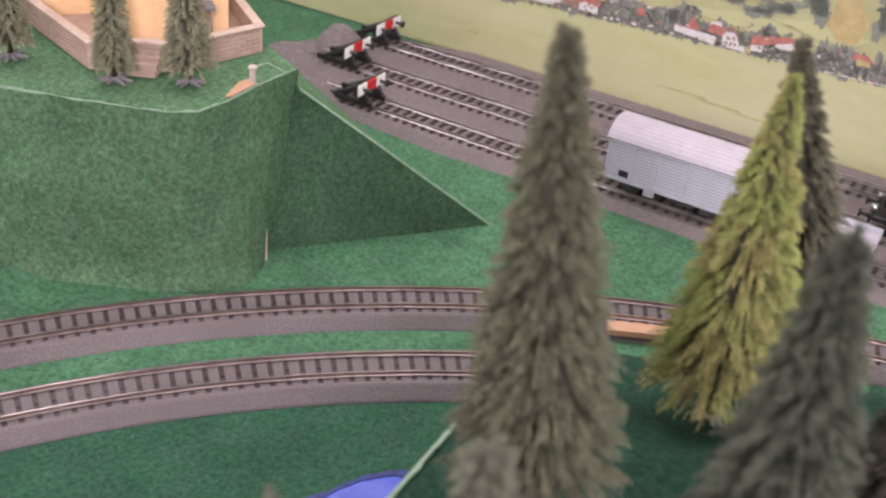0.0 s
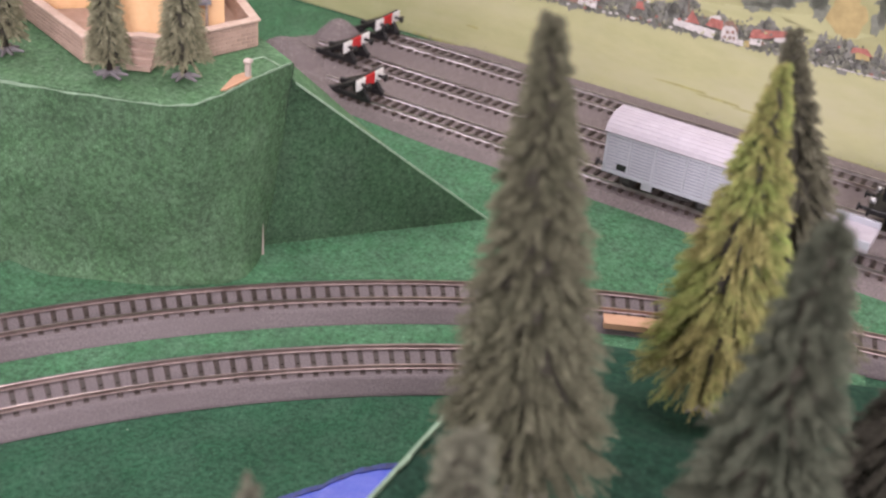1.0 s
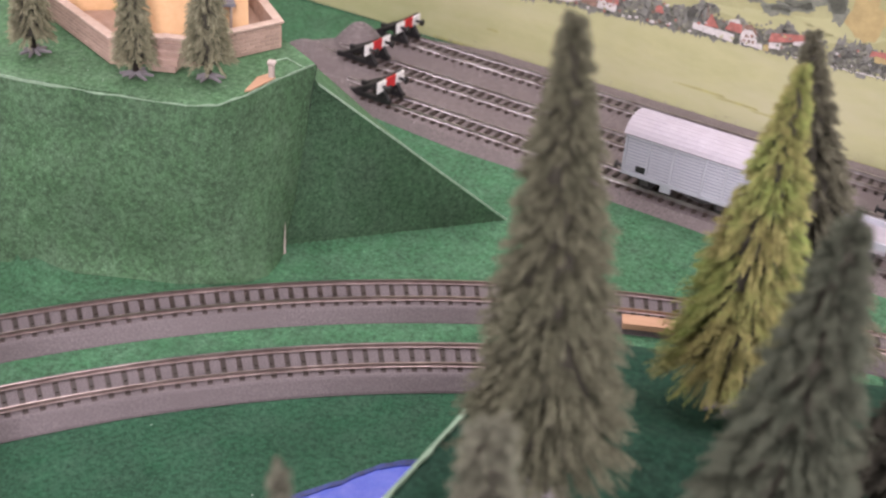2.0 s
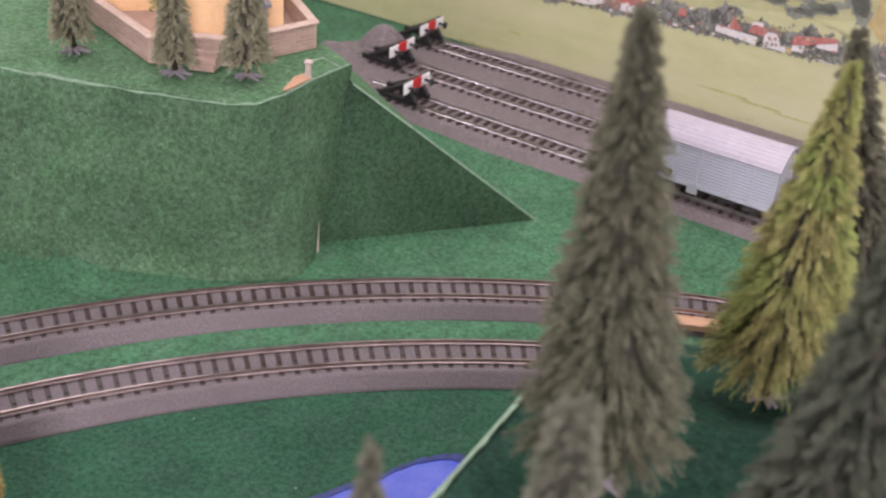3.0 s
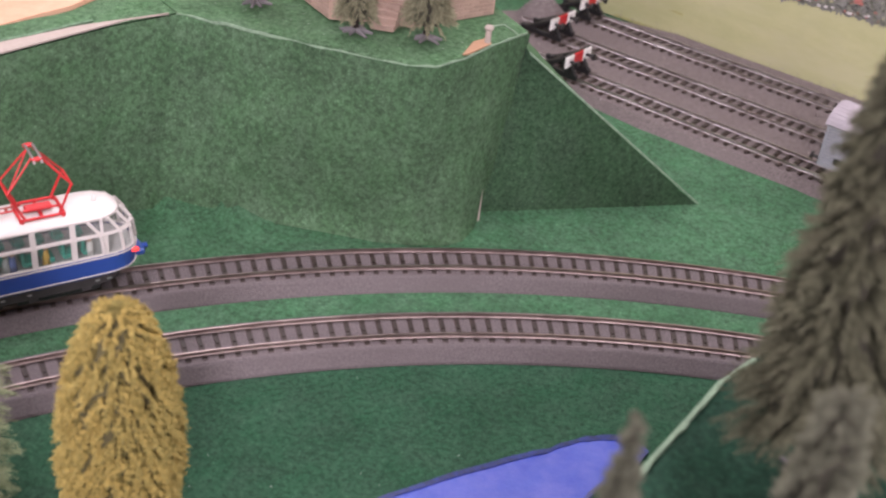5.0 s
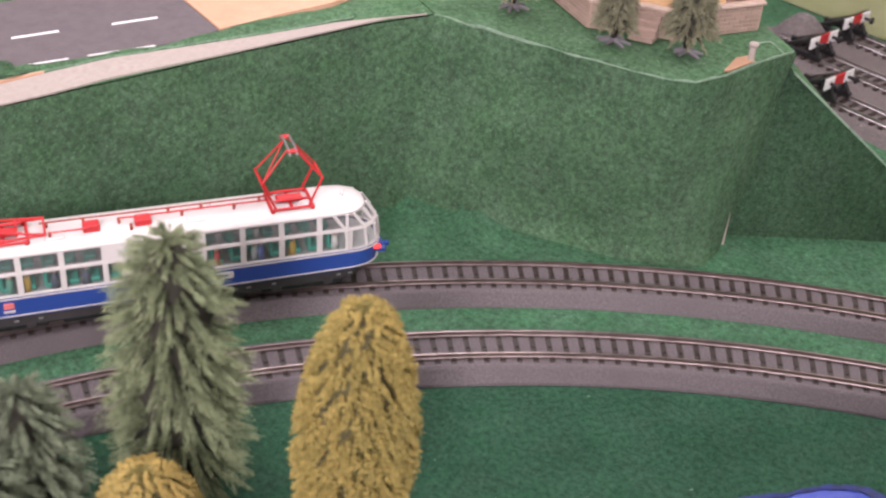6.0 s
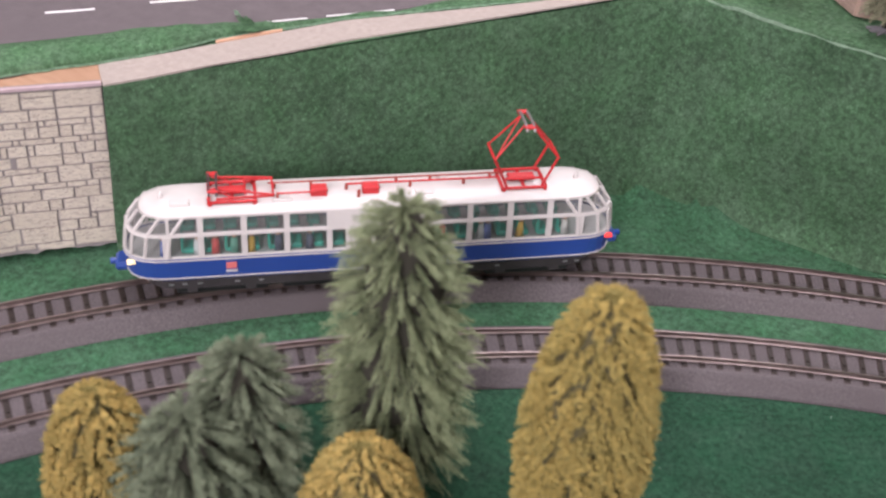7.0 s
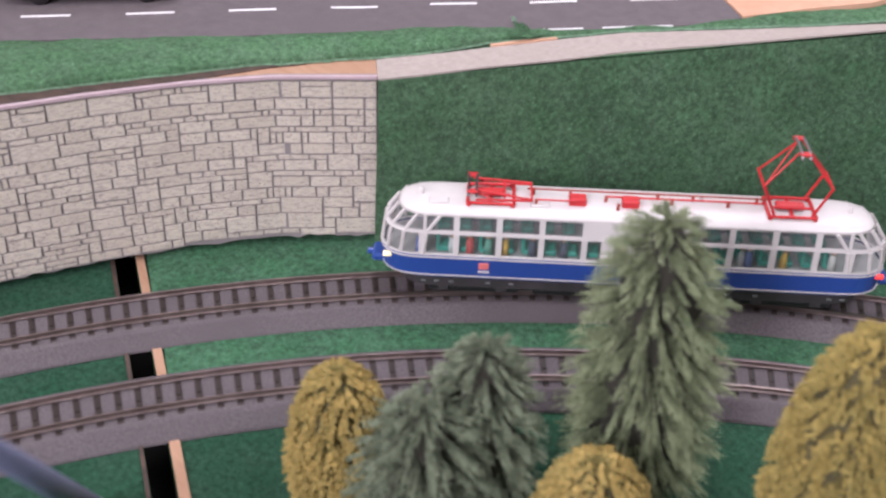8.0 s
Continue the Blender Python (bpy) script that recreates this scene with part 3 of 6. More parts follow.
def plateau_surfaces():
    lo = [(-0.3985, 0.5590), (-0.3880, 0.5755), (-0.3740, 0.6015), (-0.3555, 0.6305), (-0.3430, 0.6540), (-0.3255, 0.6795), (-0.3115, 0.6995), (-0.2935, 0.7265), (-0.2600, 0.7775), (-0.2455, 0.7905)]
    up = [(-0.4165, 0.5710), (-0.3989, 0.5975), (-0.3879, 0.6178), (-0.3784, 0.6337), (-0.3705, 0.6475), (-0.3560, 0.6715), (-0.3367, 0.6933), (-0.3180, 0.7145), (-0.2990, 0.7368), (-0.2799, 0.7604), (-0.2577, 0.7804), (-0.2450, 0.7915)]
    tagged(strip_on_plateau("path", lo, up, 0.0010, 0.0009, PATHM), "narrow beige sand footpath along the hill crest", "path", kind="structure")
    # bare wood between wall and grass
    a = [(-0.4015, 0.5610), (-0.4290, 0.5225), (-0.4465, 0.4875), (-0.4605, 0.4485), (-0.4775, 0.3905), (-0.5015, 0.300)]
    b = [(-0.4185, 0.5720), (-0.4460, 0.5250), (-0.4600, 0.4830), (-0.4720, 0.4500), (-0.4960, 0.3905), (-0.5250, 0.300)]
    bm = bmesh.new()
    ra, rb = resample(a, 40), resample(b, 40)
    ribbon(bm, [(p.x, p.y, HLOW + 0.0008) for p in ra], [(p.x, p.y, HLOW + 0.0008) for p in rb], 0.0007)
    tagged(part("board_top", bm, WOOD), "bare orange-brown wood behind the stone wall", "board", kind="structure")
    # dark ribbon painting the shadow under the torn grass mat on the board
    bm = bmesh.new()
    L, R = [], []
    for i in range(2, 40):
        w = min(0.94, 0.12 + 0.085 * (i - 2)) + 0.04 * noise.noise(Vector((i * 0.7, 0, 0)))
        p = rb[i].lerp(ra[i], max(0.05, w))
        L.append((p.x, p.y, HLOW + 0.0013))
        R.append((rb[i].x - 0.004, rb[i].y, HLOW + 0.0013))
    ribbon(bm, L, R, 0.0004)
    tagged(part("board_stain", bm, DARK_BROWN), "dark ribbon for the shadow of the torn grass mat", "board", kind="structure")
    # raised grass verge with a torn edge
    bm = bmesh.new()
    n = 130
    inner = resample([(-0.2760, 0.7680), (-0.2998, 0.7375), (-0.3190, 0.7150), (-0.3375, 0.6940), (-0.3570, 0.6720), (-0.3705, 0.6495), (-0.3800, 0.6370), (-0.3910, 0.6205), (-0.4000, 0.5985), (-0.4190, 0.5665), (-0.4300, 0.5435), (-0.4420, 0.5210), (-0.4505, 0.4985), (-0.4608, 0.4700), (-0.4801, 0.4172), (-0.500, 0.370), (-0.525, 0.300)], n)
    outer = resample([(-0.2860, 0.7850), (-0.3085, 0.7532), (-0.3267, 0.7205), (-0.3330, 0.7085), (-0.3400, 0.6950), (-0.3500, 0.6835), (-0.3640, 0.6660), (-0.3770, 0.6505), (-0.3845, 0.6428), (-0.3955, 0.6350), (-0.4141, 0.6200), (-0.4340, 0.5975), (-0.4561, 0.5610), (-0.4753, 0.5277), (-0.4955, 0.4963), (-0.5300, 0.4420), (-0.560, 0.390), (-0.600, 0.300)], n)
    rows = []
    for k in range(8):
        u = k / 7
        row = []
        for i in range(n):
            p = inner[i].lerp(outer[i], u)
            t = inner[min(n - 1, i + 1)] - inner[max(0, i - 1)]
            nn = Vector((t.y, -t.x)).normalized()
            wob = 0.0013 * noise.noise(Vector((p.x * 140, p.y * 140, 2))) * (1 - u)
            z = plateau(*p) + 0.0022 * min(1.0, 0.15 + i / 14) + 0.0045 * math.sin(math.pi * min(1, 0.12 + u * 0.88)) * min(1.0, max(0.15, i / n * 2.2)) * min(1.0, (outer[i] - inner[i]).length / 0.02) + 0.0012 * noise.noise(Vector((p.x * 80, p.y * 80, 7)))
            row.append((p.x + nn.x * wob, p.y + nn.y * wob, z))
        rows.append(row)
    low = [(x, y, plateau(x, y) + 0.0012) for x, y, z in rows[0]]
    grid(bm, [low] + rows)
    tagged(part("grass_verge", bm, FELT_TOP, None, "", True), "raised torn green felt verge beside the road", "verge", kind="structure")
    bm = bmesh.new()
    e = [(x, y, z) for x, y, z in rows[0]]
    ribbon(bm, [(x + 0.0008, y - 0.0004, plateau(x, y) + 0.0016) for x, y, z in e], [(x + 0.0003, y - 0.0001, plateau(x, y) + 0.0020) for x, y, z in e], 0.0006)
    tagged(part("mat_edge", bm, FELT_TORN), "frayed edge of the grass verge", "mat edge", kind="structure")
    # road
    near = [(-0.3267, 0.7205), (-0.3330, 0.7085), (-0.3400, 0.6950), (-0.3500, 0.6835), (-0.3640, 0.6660), (-0.3770, 0.6505), (-0.3845, 0.6428), (-0.3955, 0.6350), (-0.4141, 0.6200), (-0.4340, 0.5975), (-0.4561, 0.5610), (-0.4753, 0.5277), (-0.4955, 0.4963), (-0.5300, 0.4420), (-0.560, 0.390), (-0.600, 0.300)]
    far = [(-0.4000, 0.7600), (-0.4150, 0.7380), (-0.4400, 0.7060), (-0.4660, 0.6750), (-0.5130, 0.6120), (-0.5400, 0.5650), (-0.5660, 0.5200), (-0.5930, 0.4750), (-0.620, 0.430), (-0.660, 0.340)]
    road = tagged(strip_on_plateau("road", near, far, 0.0022, 0.002, ROADM), "grey two-lane card road with white dashes", "road", kind="structure")
    mid = [(-0.3642, 0.7177), (-0.3802, 0.6992), (-0.3962, 0.6825), (-0.4126, 0.6632), (-0.4285, 0.6466), (-0.4470, 0.6276), (-0.4626, 0.6075), (-0.4755, 0.5885), (-0.4907, 0.5635), (-0.5042, 0.5406), (-0.5310, 0.4945), (-0.5590, 0.4490), (-0.588, 0.402)]
    c = resample(mid, 400)
    total = sum((q - p).length for p, q in zip(c, c[1:]))
    pitch, dash = 0.0500, 0.0252
    s = 0.0
    while s + dash < total:
        i0, i1 = int(s / total * 399), int((s + dash) / total * 399)
        seg = c[i0:i1 + 1:4]
        bm = bmesh.new()
        L, R = [], []
        for k, p in enumerate(seg):
            d = (c[min(399, i0 + 4 * k + 1)] - c[max(0, i0 + 4 * k - 1)]).normalized()
            nn = Vector((-d.y, d.x)) * 0.0011
            z = plateau(*p) + 0.00245
            L.append((p.x + nn.x, p.y + nn.y, z))
            R.append((p.x - nn.x, p.y - nn.y, z))
        ribbon(bm, L, R, 0.0003)
        part("lane_dash", bm, WHITE, road, "white lane dash")
        s += pitch
    # worn edge line next to the verge, in two stretches
    for p, q in (((-0.3857, 0.6420), (-0.3708, 0.6590)), ((-0.3648, 0.6660), (-0.3430, 0.6905))):
        eL = resample([p, q], 12)
        bm = bmesh.new()
        ribbon(bm, [(p.x, p.y, plateau(*p) + 0.00245) for p in eL], [(p.x - 0.0010, p.y + 0.0008, plateau(*p) + 0.00245) for p in eL], 0.0003)
        part("edge_line", bm, WHITE, road, "white edge line")
    # sand square
    bm = bmesh.new()
    prism(bm, [(-0.3267, 0.7210), (-0.3085, 0.7532), (-0.2939, 0.7767), (-0.2860, 0.8050), (-0.36, 0.93), (-0.62, 0.95), (-0.60, 0.78), (-0.4000, 0.7605)], lambda x, y: plateau(x, y) + 0.0002, lambda x, y: plateau(x, y) + 0.0028)
    tagged(part("sand_square", bm, SAND), "orange sand-coloured forecourt beside the road", "forecourt", kind="structure")
    # bare patch and torn tuft between road and path
    pL, pR = resample([(-0.3885, 0.6165), (-0.3800, 0.6310), (-0.3725, 0.6440)], 14), resample([(-0.3900, 0.6178), (-0.3820, 0.6324), (-0.3735, 0.6448)], 14)
    bm = bmesh.new()
    ribbon(bm, [(p.x, p.y, plateau(*p) + 0.0019) for p in pL], [(p.x, p.y, plateau(*p) + 0.0019) for p in pR], 0.0012)
    tagged(part("bare_patch", bm, SAND), "bare orange sand where the verge is torn", "bare patch", kind="structure")
    rng = random.Random(3)
    t = thing("grass_tuft", "loose torn tuft of green felt by the road", "tuft", pose(-0.3820, 0.6345, plateau(-0.3820, 0.6345) + 0.0030))
    bm = bmesh.new()
    for k in range(90):
        lx, ly = ((-0.0170, 0.0060), (0.0020, 0.0120), (-0.0075, -0.0080))[k % 3]
        l = rng.uniform(0.35, 1.0)
        a, b = rng.gauss(0, 0.0016), rng.gauss(0, 0.0016)
        rod(bm, (a * 0.6, b * 0.6, rng.uniform(0, 0.001)), (lx * l + a, ly * l + b, rng.uniform(0.0006, 0.0028) * (1.2 - l)), 0.0006, 3, 0.0002)
    part("fibres", bm, FELT_TOP, t)
    bm = bmesh.new()
    for _ in range(10):
        rod(bm, (-0.0165 + rng.gauss(0, 0.0008), 0.0058 + rng.gauss(0, 0.0008), 0.0006), (-0.0190 + rng.gauss(0, 0.0008), 0.0067 + rng.gauss(0, 0.0008), 0.0016), 0.0005, 3, 0.0002)
    part("frayed_tip", bm, FELT_EDGE, t, "pale frayed tip")


plateau_surfaces()

# ---------------------------------------------------------------- curved main tracks
TC = Vector((0.1942, 0.1872))
R_OUT, R_IN = 0.6539, 0.5942
RAIL_PROFILE = [(-0.0008, 0.0), (0.0008, 0.0), (0.0008, 0.0003), (0.0003, 0.0006), (0.0003, 0.0017), (0.00045, 0.0018), (0.00045, 0.0024), (-0.00045, 0.0024), (-0.00045, 0.0018), (-0.0003, 0.0017), (-0.0003, 0.0006), (-0.0008, 0.0003)]
BED_PROFILE = [(-0.0195, 0.0), (-0.0190, 0.0012), (-0.0145, 0.0068), (-0.0135, 0.0075), (0.0135, 0.0075), (0.0145, 0.0068), (0.0190, 0.0012), (0.0195, 0.0)]


def sleeper_mesh(material, studs=False):
    bm = bmesh.new()
    box(bm, 0, 0, 0.0006, 0.0027, 0.0236, 0.0014, 0.0002)
    plank = len(bm.faces)
    for y in (-0.0094, 0.0094):
        box(bm, 0, y, 0.0014, 0.0024, 0.0022, 0.0008)
    for y in (-0.0068, 0.0068):
        box(bm, 0, y, 0.0013, 0.0020, 0.0016, 0.0007)
    if studs:
        box(bm, 0, 0, 0.0014, 0.0013, 0.0024, 0.0008)
    me = mesh_of("sleeper", bm, material)
    if studs:
        me.materials.append(CHAIR)
        for face in me.polygons[plank:]:
            face.material_index = 1
    return me


SLEEPER_ME = sleeper_mesh(SLEEPER, True)
SLEEPER_YARD_ME = sleeper_mesh(SLEEPER_YARD, True)


def curved_track(name, radius, a0, a1, label):
    t = thing(name, label, "railway track", kind="structure")
    n = int(radius * radians(abs(a1 - a0)) / 0.006)

    def ring(r, z):
        pts = []
        for i in range(n + 1):
            a = radians(a0 + (a1 - a0) * i / n)
            pts.append(((TC.x + r * math.cos(a), TC.y + r * math.sin(a), z), (math.cos(a), math.sin(a))))
        return pts

    bm = bmesh.new()
    sweep(bm, BED_PROFILE, ring(radius, 0.0004))
    part("roadbed", bm, BALLAST, t, "grey moulded ballast bed")
    for off in (-0.00825, 0.00825):
        bm = bmesh.new()
        sweep(bm, RAIL_PROFILE, ring(radius + off, 0.0086))
        part("rail", bm, RAIL, t, "brownish metal rail")
    pitch = 0.00785
    count = int(radius * radians(abs(a1 - a0)) / pitch)
    for i in range(count):
        a = radians(min(a0, a1)) + (i + 0.5) * pitch / radius
        piece("sleeper", SLEEPER_ME, t, Matrix.Translation((TC.x + radius * math.cos(a), TC.y + radius * math.sin(a), 0.0070)) @ Matrix.Rotation(a + math.pi / 2, 4, "Z"))
    return t


def reach(a, line):
    """How far from the tracks' centre a line lies in direction a; none: 0.80."""
    d = Vector((math.cos(a), math.sin(a)))
    for p, q in zip(line, line[1:]):
        p, q = Vector(p) - TC, Vector(q) - TC
        e = q - p
        det = d.x * -e.y + d.y * e.x
        if abs(det) > 1e-9:
            u = (d.x * p.y - d.y * p.x) / -det
            if 0 <= u <= 1 and (p + e * u).dot(d) > 0:
                return (p + e * u).dot(d)
    return 0.80


def outer_mat():
    bm = bmesh.new()
    n = 160
    foot = WALL_LINE[::-1] + FACE_BASE[1:]
    rows = [[] for _ in range(16)]
    for i in range(n + 1):
        deg = 76 + 80.9 * i / n
        a = radians(deg)
        r0 = 0.676 + 0.0012 * noise.noise(Vector((a * 40, 0, 0)))
        r1 = min(0.80, reach(a, foot) + 0.014)
        bank = 0.0085 * max(0.0, 1 - ((deg - 134) / 15) ** 2) + (0.002 if 113 < deg < 148 else 0.0)
        for k in range(16):
            u = k / 15
            r = r0 + (r1 - r0) * u
            z = 0.0009 + bank * max(0.0, (u - 0.3) / 0.7) ** 1.7 + 0.0008 * u * noise.noise(Vector((r * 60 * math.cos(a), r * 60 * math.sin(a), 3)))
            rows[k].append((TC.x + r * math.cos(a), TC.y + r * math.sin(a), max(0.0007, z)))
    grid(bm, [[(x, y, 0.0001) for x, y, z in rows[0]]] + rows)
    # lighter tone partly stands for the brighter light on this ground
    tagged(part("felt_strip", bm, FELT_STRIP, None, "", True), "lighter green felt strip banked up against the hill, light in its tone", "ground", kind="structure")
    bm = bmesh.new()
    angles = [radians(84 + 72.75 * i / 80) for i in range(81)]
    grid(bm, [[(TC.x + r * math.cos(a), TC.y + r * math.sin(a), 0.0009 + lift) for a in angles] for r, lift in ((0.6120, -0.0006), (0.6130, 0.0), (0.6240, 0.0004), (0.6350, 0.0), (0.6360, -0.0006))])
    tagged(part("felt_strip", bm, FELT_STRIP, None, "", True), "lighter green felt strip between the two tracks, light in its tone", "ground", kind="structure")

    bm = bmesh.new()
    prism(bm, [(0.05, 0.915), (0.0, 0.96), (-0.05, 0.985), (-0.09, 1.01), (-0.15, 1.10), (-0.25, 1.26), (-0.20, 1.26), (-0.08, 1.218), (0.5, 0.995), (0.9, 0.84), (0.9, 0.70), (0.3, 0.84)], 0.0001, 0.0005)
    tagged(part("felt_strip", bm, FELT_STRIP), "lighter green felt beside the rail yard, light in its tone", "ground", kind="structure")


outer_mat()
curved_track("main_track", R_OUT, 168, 62, "curved model railway track on grey ballast bed")
curved_track("main_track", R_IN, 172, 95.5, "inner curved model railway track on grey ballast bed")

# ---------------------------------------------------------------- yard
YA = radians(-21.6)
YD = Vector((math.cos(YA), math.sin(YA)))
YN = Vector((-YD.y, YD.x))
YARD = {1: Vector((0.0, 1.033)), 2: Vector((-0.01, 1.092)), 3: Vector((-0.02, 1.1560))}


def yard_at(k, x, z=0.0, across=0.0):
    """The place on yard track k at that x."""
    p = YARD[k] + YD * ((x - YARD[k].x) / YD.x) + YN * across
    return Vector((p.x, p.y, z))


def yard():
    bm = bmesh.new()
    pts = []
    for x, ac in ((-0.118, -0.016), (-0.06, -0.019), (0.0, -0.024), (0.10, -0.021), (0.25, -0.023), (0.5, -0.022), (0.9, -0.02)):
        q = yard_at(1, x, 0, ac)
        pts.append((q.x, q.y))
    for x, ac in ((0.9, 0.031), (0.3, 0.036), (-0.02, 0.0375), (-0.085, 0.018), (-0.108, 0.004), (-0.122, -0.024), (-0.137, -0.066)):
        q = yard_at(3, x, 0, ac)
        pts.append((q.x, q.y))
    low = [bm.verts.new((x, y, 0.0006)) for x, y in pts]
    top = []
    for x, y in pts:
        d = (yard_at(2, x) - Vector((x, y, 0))).normalized() * 0.006
        top.append(bm.verts.new((x + d.x, y + d.y, 0.0068)))
    for i in range(len(pts)):
        k = (i + 1) % len(pts)
        bm.faces.new((low[i], low[k], top[k], top[i]))
    bm.faces.new(top)
    bm.faces.new(low[::-1])
    ground = tagged(part("yard_ballast", bm, GRAVEL), "brown-grey gravel bed of the rail yard", "gravel", kind="structure")
    # gravel heaps at the track ends
    for cx, cy, rx, ry, h in ((-0.112, 1.160, 0.027, 0.022, 0.017), (-0.142, 1.110, 0.040, 0.030, 0.016), (-0.115, 1.060, 0.040, 0.028, 0.012)):
        bm = bmesh.new()
        rows = []
        for k in range(9):
            u = k / 8
            rows.append([])
            for i in range(33):
                a = 2 * math.pi * i / 32
                rr = (1 - u) * (1 + 0.16 * noise.noise(Vector((math.cos(a) * 2 + cx * 40, math.sin(a) * 2, h * 50))))
                x, y = cx + rx * rr * math.cos(a), cy + ry * rr * math.sin(a)
                rows[-1].append((x, y, 0.0012 + (0.0068 + h) * math.sin(u * math.pi / 2) ** 1.3 + 0.0012 * noise.noise(Vector((x * 160, y * 160, 0))) * u))
        grid(bm, rows)
        tagged(part("gravel_heap", bm, GRAVEL, None, "", True), "heap of brown-grey gravel at the track end", "gravel heap", kind="structure")
    for k, x0 in ((1, -0.105), (2, -0.128), (3, -0.104)):
        t = thing("yard_track", "straight yard track with dull nickel rails and brown sleepers", "railway track", group="yard tracks", kind="structure")
        a, b = yard_at(k, x0), yard_at(k, 0.75)
        for off in (-0.00825, 0.00825):
            bm = bmesh.new()
            sweep(bm, RAIL_PROFILE, [((a.x + YN.x * off, a.y + YN.y * off, 0.0086), (YN.x, YN.y)), ((b.x + YN.x * off, b.y + YN.y * off, 0.0086), (YN.x, YN.y))])
            part("rail", bm, RAIL_YARD, t, "nickel rail with a blotchy shine")
        count = int((b - a).length / 0.00785)
        for i in range(min(count, 110)):
            p = a.lerp(b, (i + 2.5) / (count + 3))
            piece("sleeper", SLEEPER_YARD_ME, t, Matrix.Translation((p.x, p.y, 0.0070)) @ Matrix.Rotation(YA, 4, "Z"))
    # bare wood beside the main track
    bm = bmesh.new()
    ring = [radians(a) for a in (96.6, 95, 93, 91.5)]
    ribbon(bm, [(TC.x + 0.6435 * math.cos(a), TC.y + 0.6435 * math.sin(a), 0.0084) for a in ring], [(TC.x + 0.6340 * math.cos(a), TC.y + 0.6340 * math.sin(a), 0.0084) for a in ring], 0.0035)
    tagged(part("board_strip", bm, WOOD), "bare orange board strip beside the track", "board", kind="structure")


yard()


def buffer_stop():
    t = thing("buffer_stop", "black buffer stop with white and red striped beam", "buffer stop", group="yard buffer stops")
    for s in (-1, 1):
        bm = bmesh.new()
        y = s * 0.0085
        box(bm, -0.011, y, 0.0022, 0.038, 0.0035, 0.0042, 0.0005)
        part("base_rail", bm, BLACKP, t)
        bm = bmesh.new()
        rod(bm, (-0.024, y, 0.003), (-0.003, y, 0.0135), 0.0019, 6)
        part("back_strut", bm, BLACKP, t)
        bm = bmesh.new()
        rod(bm, (0.006, y, 0.003), (-0.001, y, 0.0125), 0.0019, 6)
        part("front_strut", bm, BLACKP, t)
        bm = bmesh.new()
        box(bm, -0.001, y, 0.008, 0.004, 0.0036, 0.013, 0.0005)
        part("upright", bm, BLACKP, t)
    bm = bmesh.new()
    box(bm, -0.016, 0, 0.0060, 0.003, 0.020, 0.004, 0.0005)
    part("cross_tie", bm, BLACKP, t)
    bm = bmesh.new()
    box(bm, -0.0005, 0, 0.0135, 0.0026, 0.034, 0.0092, 0.0005)
    part("beam", bm, BLACKP, t)
    for s in (-1, 1):
        bm = bmesh.new()
        box(bm, 0.0013, s * 0.01145, 0.0138, 0.0012, 0.0111, 0.0086, 0.0004)
        part("white_panel", bm, WHITE, t, "white beam panel")
        b = bmesh.new()
        rod(b, (0.0018, s * 0.0105, 0.0135), (0.0075, s * 0.0105, 0.0135), 0.0013, 8)
        rod(b, (0.0075, s * 0.0105, 0.0135), (0.0085, s * 0.0105, 0.0135), 0.0028, 12)
        part("buffer", b, BLACKP, t, "round black buffer", True)
    bm = bmesh.new()
    box(bm, 0.0013, 0, 0.0138, 0.0012, 0.0118, 0.0088, 0.0003)
    part("red_panel", bm, REDP, t, "red beam panel")
    return t


first = buffer_stop()
spots = [(1, -0.0650), (2, -0.0905), (3, -0.0780)]
first.matrix_world = Matrix.Translation(yard_at(1, spots[0][1], 0.0088)) @ Matrix.Rotation(YA, 4, "Z")
for k, x in spots[1:]:
    copy_thing(first, Matrix.Translation(yard_at(k, x, 0.0088)) @ Matrix.Rotation(YA, 4, "Z"))


